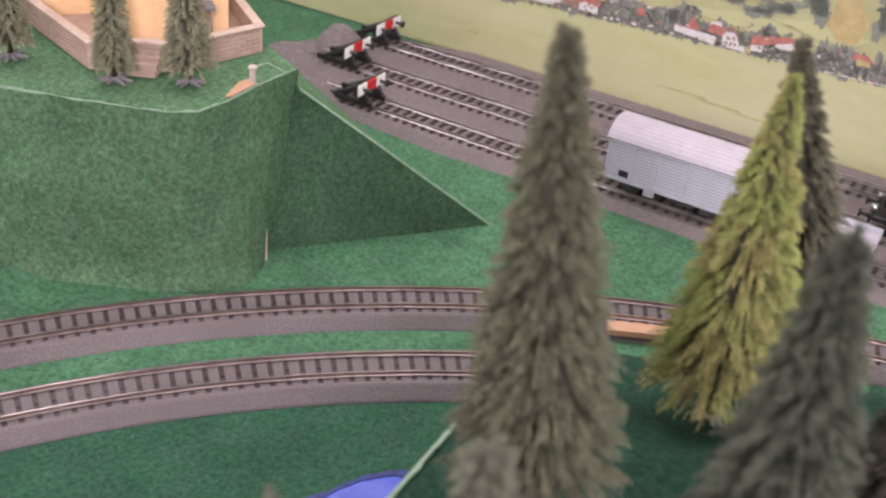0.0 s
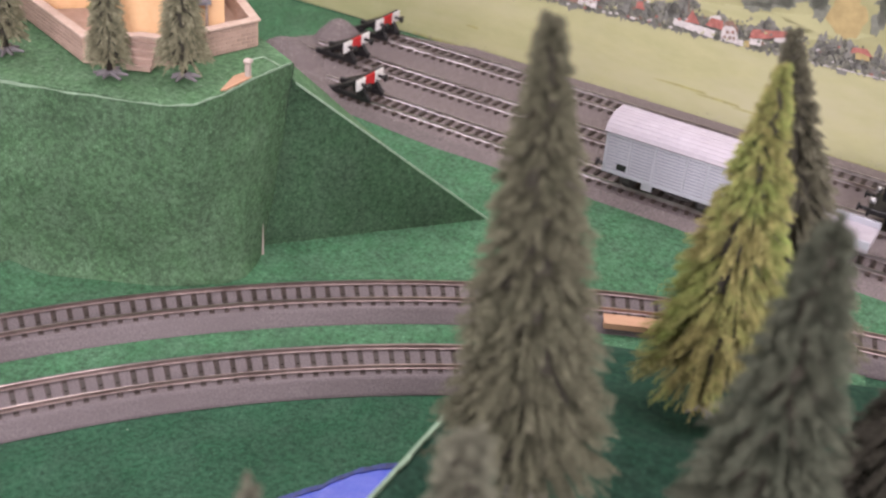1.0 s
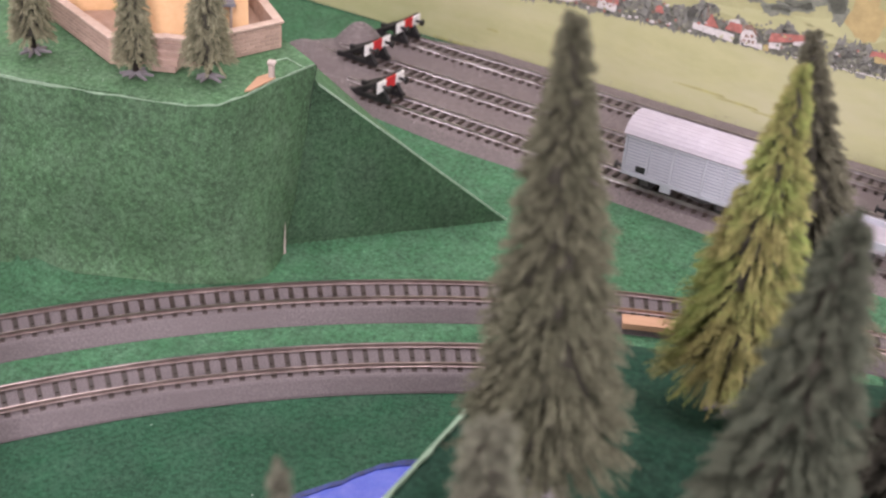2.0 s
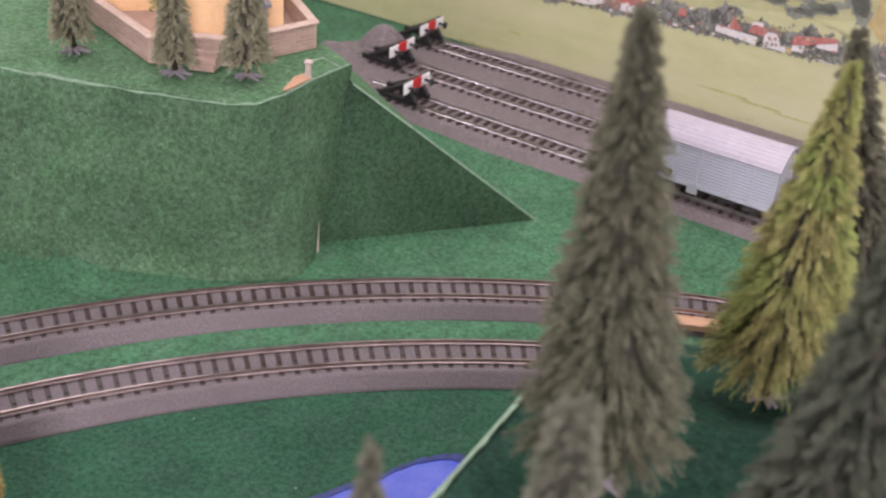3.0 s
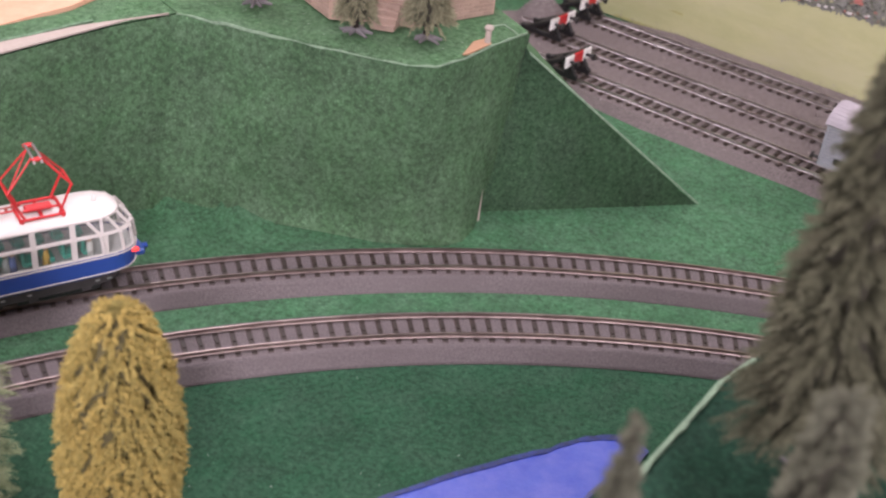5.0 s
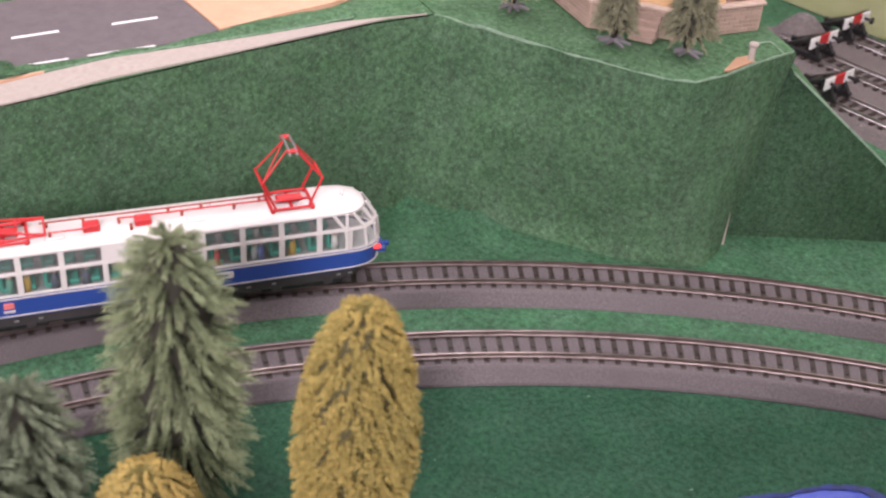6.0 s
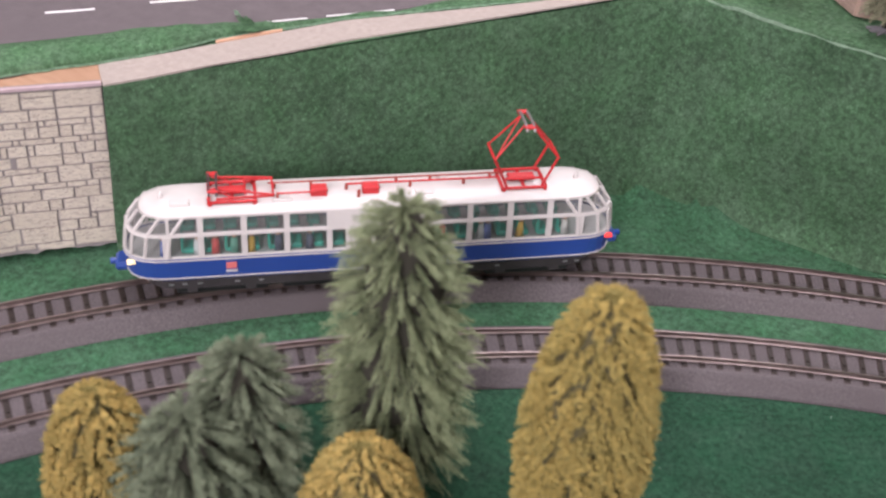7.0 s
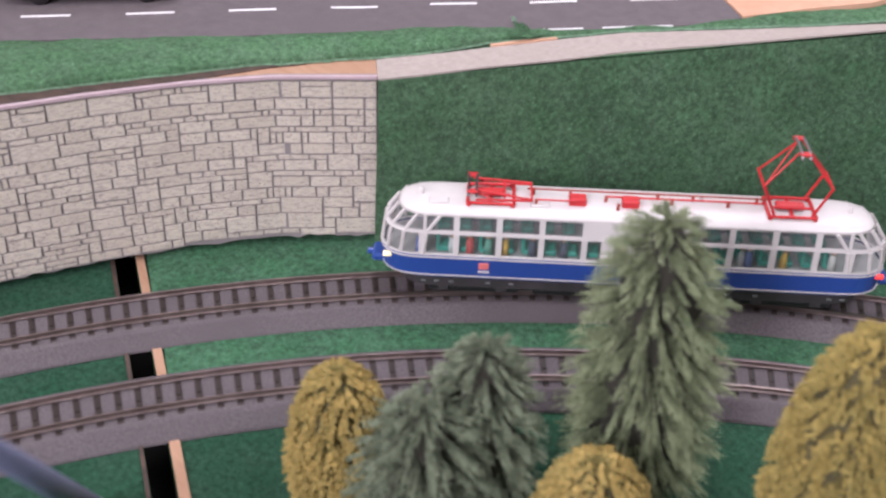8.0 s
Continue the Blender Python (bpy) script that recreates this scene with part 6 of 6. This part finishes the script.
# ---------------------------------------------------------------- pond and wooded mound
EDGE = [(0.118, 0.785), (0.105, 0.750), (0.090, 0.690), (0.078, 0.640), (0.069, 0.609), (0.062, 0.587), (0.052, 0.558), (0.041, 0.527), (0.028, 0.490), (0.010, 0.440), (-0.005, 0.390), (-0.020, 0.300)]


def mound_h(x, y):
    """Height of the wooded terrace, which falls to the tracks behind."""
    marks = [(0.30, 0.108), (0.60, 0.108), (0.66, 0.086), (0.705, 0.071), (0.725, 0.060), (0.755, 0.026), (0.785, 0.001), (2.0, 0.001)]
    for (y0, z0), (y1, z1) in zip(marks, marks[1:]):
        if y <= y1:
            u = max(0.0, (y - y0) / (y1 - y0))
            return z0 + (z1 - z0) * u
    return 0.001


def mound_and_pond():
    bm = bmesh.new()
    pond = [(-0.085, 0.572), (-0.062, 0.597), (-0.032, 0.629), (-0.004, 0.655), (0.020, 0.679), (0.036, 0.687), (0.048, 0.681), (0.046, 0.672), (0.034, 0.655), (0.024, 0.632), (0.016, 0.600), (0.011, 0.56), (-0.01, 0.545), (-0.05, 0.550)]
    n = len(pond)
    wob = []
    for i in range(n):
        p0, p1 = Vector(pond[i]), Vector(pond[(i + 1) % n])
        for k in range(5):
            p = p0.lerp(p1, k / 5)
            p += Vector((0.0016 * noise.noise(Vector((p.x * 130, p.y * 130, 0))), 0.0016 * noise.noise(Vector((p.x * 130, p.y * 130, 9)))))
            wob.append((p.x, p.y))
    prism(bm, wob, 0.0003, 0.0013)
    tagged(part("pond", bm, BLUE), "glossy bright blue pond sheet with ragged edge", "pond", kind="structure")
    # blue rim, darkened to stand for the uneven gap shadow round the pond
    bm = bmesh.new()
    L = [(x + (0.0 - x) * 0.055, y + (0.62 - y) * 0.055, 0.0018) for x, y in wob]
    R = []
    c = Vector((0.0, 0.62))
    for x, y in wob:
        d = (Vector((x, y)) - c).normalized() * (0.0016 + 0.0008 * noise.noise(Vector((x * 200, y * 200, 3))))
        R.append((x + d.x, y + d.y, 0.0016))
    ribbon(bm, L + L[:1], R + R[:1], 0.0012)
    tagged(part("pond_edge", bm, plain("edge_shadow_blue", (0.010, 0.020, 0.11), 0.4, amount=0.5, scale=250)), "ragged dark blue rim of the pond, gap shadow in its tone", "pond edge", kind="structure")
    # terrace top, and its steep side above the pond
    bm = bmesh.new()
    n = 80
    line = resample(EDGE, n)
    rows = [[(p.x - 0.016 + 0.004 * noise.noise(Vector((p.x * 40, p.y * 40, 0))), p.y + 0.012, 0.0008) for p in line]]
    rows.append([(p.x - 0.007, p.y + 0.005, 0.5 * mound_h(p.x, p.y)) for p in line])
    for k in range(40):
        u = k / 39
        row = []
        for i in range(n):
            x = line[i].x + (0.60 - line[i].x) * u ** 1.25
            y = line[i].y
            z = mound_h(x, y) + (0.0022 * noise.noise(Vector((x * 28, y * 28, 0))) - 0.0012) * min(1, k / 3)
            row.append((x, y, max(0.0006, z)))
        rows.append(row)
    grid(bm, rows)
    # dark tone partly stands for the deep shade under the trees
    tagged(part("mound", bm, FELT_MOUND, None, "", True), "dark green felt mound under the fir trees, shade in its tone", "mound", kind="structure")
    bm = bmesh.new()
    e = resample(EDGE[3:], 110)
    L, R = [], []
    for p in e:
        w = 0.0018 + 0.0016 * abs(noise.noise(Vector((p.x * 120, p.y * 120, 0))))
        z = mound_h(p.x, p.y)
        L.append((p.x - 0.0012, p.y + 0.0006, z - 0.0004))
        R.append((p.x - 0.0012 + w, p.y - w * 0.5, z + 0.0014 + 0.0006 * noise.noise(Vector((p.x * 90, p.y * 90, 5)))))
    ribbon(bm, L, R, 0.001)
    tagged(part("mat_edge", bm, FELT_EDGE), "pale frayed edge of the mound mat", "mat edge", kind="structure")


mound_and_pond()


# ---------------------------------------------------------------- trees
TIPS = {}


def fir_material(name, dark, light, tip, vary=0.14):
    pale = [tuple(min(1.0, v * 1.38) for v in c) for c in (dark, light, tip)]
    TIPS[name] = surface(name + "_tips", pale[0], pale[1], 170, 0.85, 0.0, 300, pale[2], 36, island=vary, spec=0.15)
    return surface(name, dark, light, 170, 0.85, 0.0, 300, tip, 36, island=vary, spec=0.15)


FIR_BROWN = fir_material("olive_brown_needles", (0.052, 0.053, 0.034), (0.131, 0.128, 0.086), (0.098, 0.095, 0.064))
FIR_GREY = fir_material("grey_green_needles", (0.037, 0.044, 0.031), (0.086, 0.094, 0.068), (0.068, 0.073, 0.052))
FIR_PALE = fir_material("pale_grey_needles", (0.073, 0.075, 0.054), (0.150, 0.150, 0.111), (0.119, 0.118, 0.087))
FIR_BLUE = fir_material("blue_green_needles", (0.090, 0.112, 0.060), (0.258, 0.290, 0.168), (0.190, 0.215, 0.120))
FIR_SLATE = fir_material("slate_green_needles", (0.084, 0.103, 0.066), (0.208, 0.238, 0.160), (0.160, 0.184, 0.120))
FIR_DARK = fir_material("dark_olive_needles", (0.060, 0.057, 0.039), (0.132, 0.126, 0.088), (0.100, 0.096, 0.067))
FIR_NIGHT = fir_material("dark_mass_needles", (0.022, 0.021, 0.016), (0.055, 0.051, 0.039), (0.040, 0.037, 0.029))
FIR_LIME = fir_material("yellow_green_needles", (0.138, 0.129, 0.048), (0.276, 0.248, 0.103), (0.184, 0.248, 0.069))
FIR_OLIVE = fir_material("olive_needles", (0.105, 0.102, 0.064), (0.24, 0.232, 0.155), (0.18, 0.172, 0.108))
LEAF_YELLOW = fir_material("ochre_foliage", (0.34, 0.235, 0.070), (0.58, 0.415, 0.140), (0.38, 0.295, 0.105), 0.22)
LEAF_OLIVE = fir_material("olive_ochre_foliage", (0.285, 0.207, 0.060), (0.52, 0.385, 0.124), (0.33, 0.268, 0.090), 0.24)
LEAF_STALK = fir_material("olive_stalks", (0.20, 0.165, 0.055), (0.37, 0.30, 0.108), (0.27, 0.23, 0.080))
# solid crown cores; their dark tone stands for the shade between twigs
CORE = plain("dark_gap_core", (0.034, 0.031, 0.021), 0.9)
CORE_OCHRE = plain("olive_gap_core", (0.088, 0.074, 0.032), 0.9)


def strands(rng, count, rad, height, lean, bare, droop, f0, steps, jitter, tuft=1):
    """Drooping twigs round a stem: points (count, steps, 3), their directions and the outward directions."""
    grid_u = np.linspace(bare, 0.995, 200)
    weight = np.cumsum(np.array([rad(v) for v in grid_u]) + 0.12 * max(rad(v) for v in grid_u))
    weight /= weight[-1]
    stems = count // tuft
    count = stems * tuft
    i = np.arange(stems)
    u = np.interp((i + rng.uniform(0, 1, stems)) / stems, weight, grid_u)
    az = i * 2.39996 + rng.uniform(-0.3, 0.3, stems)
    R = np.maximum(np.array([rad(v) for v in u]), 0.0014) * rng.uniform(1 - 1.6 * jitter, 1 + 0.6 * jitter, stems)
    up = 0.55 * u ** 3 + rng.uniform(-0.08, 0.08, stems)
    if tuft > 1:
        u, az, R, up = (np.repeat(v, tuft) for v in (u, az, R, up))
        u = np.clip(u + rng.normal(0, 0.0008 / height, count), bare, 0.998)
        az = az + rng.normal(0, 0.0009, count) / np.maximum(R, 0.004)
        R = R * rng.uniform(0.80, 1.06, count)
        up = up + rng.normal(0, 0.03, count)
    f0u = f0 * (1 - u ** 8)[:, None]
    f = f0u + (1 - f0u) * np.linspace(0.0, 1.0, steps)[None, :]
    bend = rng.uniform(-0.05, 0.05, count)[:, None] * f
    a = az[:, None] + bend
    r = R[:, None] * f
    pts = np.stack([r * np.cos(a) + lean[0] * u[:, None], r * np.sin(a) + lean[1] * u[:, None], u[:, None] * height + R[:, None] * (up[:, None] * f - droop * f * f + 0.05 * f)], axis=-1)
    along_ = np.gradient(pts, axis=1)
    along_ /= np.linalg.norm(along_, axis=-1, keepdims=True) + 1e-9
    return pts, along_


def needle_mesh(rng, pts, along_, per, length, width, spread=0.25):
    """Fine needles fanning from every point of the twigs, one triangle each."""
    n, k, _ = pts.shape
    shape = (n, k, per, 3)
    fan = rng.normal(0, 1, shape)
    d = along_[:, :, None, :] * 0.95 + fan * spread
    d /= np.linalg.norm(d, axis=-1, keepdims=True)
    w = np.cross(d, rng.normal(0, 1, shape))
    w /= np.linalg.norm(w, axis=-1, keepdims=True) + 1e-9
    base = pts[:, :, None, :] + rng.normal(0, 1, shape) * length * 0.16
    tip = base + d * (length * rng.uniform(0.7, 1.3, (n, k, per, 1)))
    v = np.stack([base - w * width, base + w * width, tip], axis=3).reshape(-1, 3)
    return v


def triangles(name, v, material):
    count = len(v) // 3
    me = bpy.data.meshes.new(name)
    me.vertices.add(len(v))
    me.vertices.foreach_set("co", v.astype(np.float32).ravel())
    me.loops.add(len(v))
    me.loops.foreach_set("vertex_index", np.arange(len(v), dtype=np.int32))
    me.polygons.add(count)
    me.polygons.foreach_set("loop_start", np.arange(0, len(v), 3, dtype=np.int32))
    me.update(calc_edges=True)
    me.materials.append(material)
    return me


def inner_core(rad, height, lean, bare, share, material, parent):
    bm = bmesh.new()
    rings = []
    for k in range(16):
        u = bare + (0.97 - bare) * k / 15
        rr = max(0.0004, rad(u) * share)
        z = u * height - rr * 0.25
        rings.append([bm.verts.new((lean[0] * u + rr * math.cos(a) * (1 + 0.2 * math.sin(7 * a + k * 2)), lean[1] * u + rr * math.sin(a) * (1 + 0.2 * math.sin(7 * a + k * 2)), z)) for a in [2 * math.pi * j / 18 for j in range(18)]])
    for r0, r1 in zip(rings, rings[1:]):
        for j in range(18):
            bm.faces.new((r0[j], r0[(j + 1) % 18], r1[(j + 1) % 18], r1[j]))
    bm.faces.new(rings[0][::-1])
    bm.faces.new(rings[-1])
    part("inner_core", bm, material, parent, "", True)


def root_foot(rng, parent):
    bm = bmesh.new()
    for j in range(8):
        a = 2 * math.pi * j / 8 + rng.uniform(-0.3, 0.3)
        l = rng.uniform(0.006, 0.010)
        rod(bm, (0, 0, 0.0016), (l * math.cos(a), l * math.sin(a), 0.0004), 0.0017, 5, 0.0007)
    part("root_foot", bm, ROOT, parent, "grey plastic root foot")


def fir(x, y, z, height, radius, material, label, seed, shape="cone", lean=(0, 0), density=1.0, droop=0.36, foot=True, bare=0.10, tuft=5, full=0.96, tip=0.035):
    """A bottle-brush fir: fine needles on twigs that droop outwards from a wire stem."""
    rng = np.random.default_rng(seed)
    t = thing("fir_tree", label, "tree", pose(x, y, z), group="fir trees")

    def rad(u):
        if shape == "cone":
            return radius * (tip + (1 - tip) * (1 - u) ** full) * min(1.0, 0.62 + (u + 0.02) * 3.0)
        if shape == "spindle":
            return radius * (0.30 + 0.70 * (1 - u) ** 0.72) * min(1.0, 0.66 + u * 2.4)
        return radius * max(0.0, 1 - max(0.0, (u - 0.40) / 0.60) ** 2.6) ** 0.5 * min(1.0, 0.86 + u * 0.5)

    bare += 0.25 * radius / height
    count = int(1150 * density * (height / 0.13) ** 0.5)
    pts, al = strands(rng, count, rad, height, lean, bare, droop, 0.34, 18, 0.10, tuft)
    size = 0.0014 + radius * 0.020
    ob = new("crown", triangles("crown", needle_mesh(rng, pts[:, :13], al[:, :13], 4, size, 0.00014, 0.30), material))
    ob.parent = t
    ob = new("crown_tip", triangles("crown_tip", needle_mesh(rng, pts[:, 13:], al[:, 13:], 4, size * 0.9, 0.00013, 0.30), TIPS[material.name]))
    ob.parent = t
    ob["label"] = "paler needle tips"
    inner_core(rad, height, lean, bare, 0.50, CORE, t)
    bm = bmesh.new()
    rod(bm, (0, 0, 0), (lean[0] * 0.9, lean[1] * 0.9, height * 0.9), 0.0022 * (height / 0.13) ** 0.5, 9, 0.0004)
    part("trunk", bm, BARK, t, "dark thin trunk", True)
    if foot:
        root_foot(rng, t)
    return t


def leafy(x, y, z, height, radius, label, seed, lean=(0, 0), material=LEAF_YELLOW):
    """An egg-shaped brush tree whose drooping twigs end in ochre foam grains."""
    rng = np.random.default_rng(seed)
    t = thing("ochre_tree", label, "tree", pose(x, y, z), group="ochre trees")

    def rad(u):
        return radius * math.sqrt(max(0.0, 1 - ((u - 0.42) / 0.585) ** 2)) * (1.0 if u > 0.42 else 0.93)

    count = int(1950 * (height / 0.12) ** 0.6)
    pts, al = strands(rng, count, rad, height, lean, 0.07, 0.50, 0.62, 12, 0.03)
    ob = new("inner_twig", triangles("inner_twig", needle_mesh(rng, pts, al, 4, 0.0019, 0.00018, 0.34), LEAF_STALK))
    ob.parent = t
    # grains on the outer third of every twig
    octa = np.array([(-1, 0, 0), (1, 0, 0), (0, -1, 0), (0, 1, 0), (0, 0, -1), (0, 0, 1)], float)
    tri = np.array([(0, 2, 5), (2, 1, 5), (1, 3, 5), (3, 0, 5), (2, 0, 4), (1, 2, 4), (3, 1, 4), (0, 3, 4)])
    spots = np.repeat(pts[:, 7:, :].reshape(-1, 3), 3, axis=0)
    spots = spots + rng.normal(0, 0.00045, spots.shape)
    size = rng.uniform(0.00032, 0.00070, (len(spots), 1, 1)) * rng.uniform(0.7, 1.3, (len(spots), 1, 3))
    jig = 1 + rng.uniform(-0.3, 0.3, (len(spots), 6, 1))
    v = (octa[None] * jig * size + spots[:, None, :])[:, tri, :].reshape(-1, 3)
    ob = new("crown", triangles("foam", v, material))
    ob.parent = t
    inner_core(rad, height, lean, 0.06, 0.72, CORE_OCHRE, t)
    bm = bmesh.new()
    rod(bm, (0, 0, 0), (lean[0] * 0.6, lean[1] * 0.6, height * 0.6), 0.0024, 9, 0.0008)
    part("trunk", bm, BARK, t, "dark thin trunk", True)
    root_foot(rng, t)


def planted(x, y):
    return 0.0012 + mound_h(x, y)


# by the mound
fir(0.0955, 0.560, planted(0.093, 0.560), 0.267 - planted(0.093, 0.560), 0.0330, FIR_BROWN, "tall olive-brown bottle-brush fir on the mound", 1, "cone", lean=(-0.010, -0.002), density=2.5, full=0.91, tip=0.065)
fir(0.1555, 0.645, planted(0.152, 0.645), 0.230 - planted(0.152, 0.645), 0.0350, FIR_LIME, "bright yellow-green fir on the mound", 2, "cone", density=2.3)
fir(0.196, 0.702, planted(0.196, 0.702), 0.228 - planted(0.196, 0.702), 0.0400, FIR_DARK, "dark brown-green fir behind the yellow-green one", 3, "cone", lean=(-0.034, -0.016), density=1.9)
fir(0.156, 0.522, planted(0.150, 0.522), 0.242 - planted(0.150, 0.522), 0.0330, FIR_GREY, "grey-green fir with a blunt tip", 4, "cone", density=2.3, full=0.90, tip=0.08)
fir(0.084, 0.470, planted(0.084, 0.470), 0.2065 - planted(0.084, 0.470), 0.0150, FIR_PALE, "slim grey-green fir with a blunt tip", 5, "spindle", density=1.3)
fir(0.043, 0.451, planted(0.043, 0.451), 0.2035 - planted(0.043, 0.451), 0.0145, FIR_PALE, "slim grey-green fir standing near the pond", 6, "cone", density=1.1)
# added fir, placed to fit the view where an unidentified dark mass lies
fir(0.207, 0.578, planted(0.207, 0.578), 0.182 - planted(0.207, 0.578), 0.0330, FIR_NIGHT, "very dark fir standing for an unidentified dark mass on the mound", 10, "cone", density=1.8)
# beside the inner track
fir(-0.207, 0.533, 0.0012, 0.1220, 0.0285, FIR_BLUE, "bushy blue-green fir beside the inner track", 7, "bush", density=2.0, bare=0.05, tuft=5)
fir(-0.2335, 0.481, 0.0012, 0.0785, 0.0235, FIR_SLATE, "small slate-green fir among other trees", 8, "bush", density=1.7, bare=0.05, tuft=5)
fir(-0.2335, 0.4555, 0.0012, 0.0665, 0.0270, FIR_SLATE, "low grey-green fir among other trees", 9, "bush", density=1.7, bare=0.05, tuft=5)
leafy(-0.140, 0.550, 0.0012, 0.1145, 0.0238, "egg-shaped olive-ochre tree beside the inner track", 21, (0.006, -0.004), LEAF_OLIVE)
leafy(-0.1875, 0.491, 0.0012, 0.0555, 0.0225, "low ochre yellow tree among firs", 22)
leafy(-0.266, 0.445, 0.0012, 0.0650, 0.0200, "slim ochre yellow tree among firs", 23)
# by the house
fir(-0.1495, 0.8160, HTOP + 0.0012, 0.085, 0.0140, FIR_OLIVE, "olive fir in front of the terrace wall", 11, "cone", density=1.1, bare=0.085, tuft=4)
fir(-0.1135, 0.8262, HTOP + 0.0012, 0.090, 0.0170, FIR_OLIVE, "wide olive fir in front of the terrace wall", 12, "cone", density=1.2, bare=0.085, tuft=4)
fir(-0.2115, 0.8260, HTOP + 0.0012, 0.085, 0.0145, FIR_OLIVE, "olive fir beside the house", 13, "cone", density=1.1, bare=0.085, tuft=4)


# ---------------------------------------------------------------- bus on the road, near bar
def bus():
    p = Vector((-0.5605, 0.5015))
    t = thing("yellow_vehicle", "dark vehicle with yellow side stripe parked on the road", "vehicle", Matrix.Translation((p.x, p.y, HLOW + 0.0022)) @ Matrix.Rotation(math.atan2(0.85, 0.52), 4, "Z"))
    bm = bmesh.new()
    box(bm, 0, 0, 0.0155, 0.085, 0.028, 0.025, 0.003)
    part("body", bm, BLACKP, t)
    bm = bmesh.new()
    box(bm, 0, -0.0142, 0.0066, 0.080, 0.0008, 0.0042, 0.0003)
    part("side_stripe", bm, plain("yellow_paint", (0.62, 0.30, 0.02), 0.4), t, "yellow side stripe")
    for x in (-0.026, 0.026):
        for s in (-1, 1):
            bm = bmesh.new()
            rod(bm, (x, s * 0.011, 0.0055), (x, s * 0.0145, 0.0055), 0.0055, 16)
            part("wheel", bm, UNDER, t, "", True)


bus()


def prop_rod():
    t = thing("prop_rod", "blue-grey bar near the viewer, shaped to fit the view", "rod", pose(-0.318, 0.374, 0.0))
    bm = bmesh.new()
    # unidentified bar; its slant and taper are fitted to the camera's view
    rod(bm, (0, 0, 0.0005), (0.154, -0.073, 0.193), 0.0048, 12, 0.0022)
    part("tube", bm, plain("blue_grey_plastic", (0.15, 0.16, 0.25), 0.45), t, "", True)


prop_rod()


# ---------------------------------------------------------------- loose fibres of the felt
def fibres(v_rows, count, seed, length, keep=None):
    """Triangles of short fibres lying on the surfaces of some objects; keep: which places (x, y) get any."""
    rng = np.random.default_rng(seed)
    tri = []
    for me in v_rows:
        co = np.array([v.co for v in me.vertices])
        for f in me.polygons:
            q = list(f.vertices)
            tri += [co[[q[0], q[k], q[k + 1]]] for k in range(1, len(q) - 1)]
    tri = np.array(tri)
    n = np.cross(tri[:, 1] - tri[:, 0], tri[:, 2] - tri[:, 0])
    area = np.linalg.norm(n, axis=1)
    pick = rng.choice(len(tri), count, p=area / area.sum())
    a, b = rng.random((2, count, 1))
    flip = a + b > 1
    a, b = np.where(flip, 1 - a, a), np.where(flip, 1 - b, b)
    t = tri[pick]
    p = t[:, 0] + a * (t[:, 1] - t[:, 0]) + b * (t[:, 2] - t[:, 0])
    n = n[pick] / (area[pick][:, None] + 1e-12)
    n *= np.where((n[:, 2:3] * 1.5 - n[:, 1:2]) < 0, -1, 1)
    if keep is not None:
        ok = keep(p[:, 0], p[:, 1])
        p, n = p[ok], n[ok]
    d = rng.normal(0, 1, p.shape)
    d -= n * (d * n).sum(1, keepdims=True)
    d /= np.linalg.norm(d, axis=1, keepdims=True) + 1e-9
    w = np.cross(d, n) * 0.00011
    tip = p + (d + n * rng.uniform(0.1, 0.7, (len(p), 1))) * length * rng.uniform(0.5, 1.4, (len(p), 1))
    p = p + n * 0.00015
    return np.stack([p - w, p + w, tip], axis=1).reshape(-1, 3)


def ring_mesh(r0, r1, a0, a1):
    """A flat stretch of the ground between two radii round the tracks' centre."""
    bm = bmesh.new()
    grid(bm, [[(TC.x + r * math.cos(radians(a)), TC.y + r * math.sin(radians(a)), 0.0002) for a in range(a0, a1 + 1, 2)] for r in (r0, r1)])
    me = bpy.data.meshes.new("patch")
    bm.to_mesh(me)
    bm.free()
    return me


def fuzz():
    def found(*names):
        return [o.data for o in bpy.data.objects if o.parent is None and o.type == "MESH" and o.name.split(".")[0] in names]

    patches = [ring_mesh(0.30, 0.573, 96, 172)]
    for meshes, count, seed, length, colour, keep in (
        (patches, 60000, 31, 0.0013, GREEN, lambda x, y: (x < 0.03) & (np.abs((x - J0.x) * JN.x + (y - J0.y) * JN.y - 0.005) > 0.012) & ~((x > -0.09) & (x < 0.05) & (y > 0.54) & (y < 0.69) & (y < 0.70 + 0.9 * x))),
        (found("hill_face"), 45000, 32, 0.0012, GREEN_HILL, None),
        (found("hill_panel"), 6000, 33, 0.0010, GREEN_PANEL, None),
        (found("felt_strip"), 34000, 34, 0.0013, GREEN_STRIP, lambda x, y: (x < 0.25) & (y < 1.05)),
        (found("hill", "grass_verge", "hill_slope"), 60000, 35, 0.0014, GREEN_TOP, lambda x, y: (y > 0.80) & (x > -0.30) & (x + y * 0.5 > 0.13) | (x < -0.40) & (x > -0.53) & (y > 0.40) & (y < 0.60) & (x * 0.83 + y * -0.45 < -0.560)),
    ):
        v = fibres(meshes, count, seed, length, keep)
        me = triangles("felt_fibre", v, felt("felt_fibre", tuple(c * 1.12 for c in colour), 1.0, 0.45))
        tagged(new("felt_fibre", me), "short loose green fibres of the felt mat", "felt fibre", kind="stuff")
    for me in patches:
        bpy.data.meshes.remove(me)


fuzz()
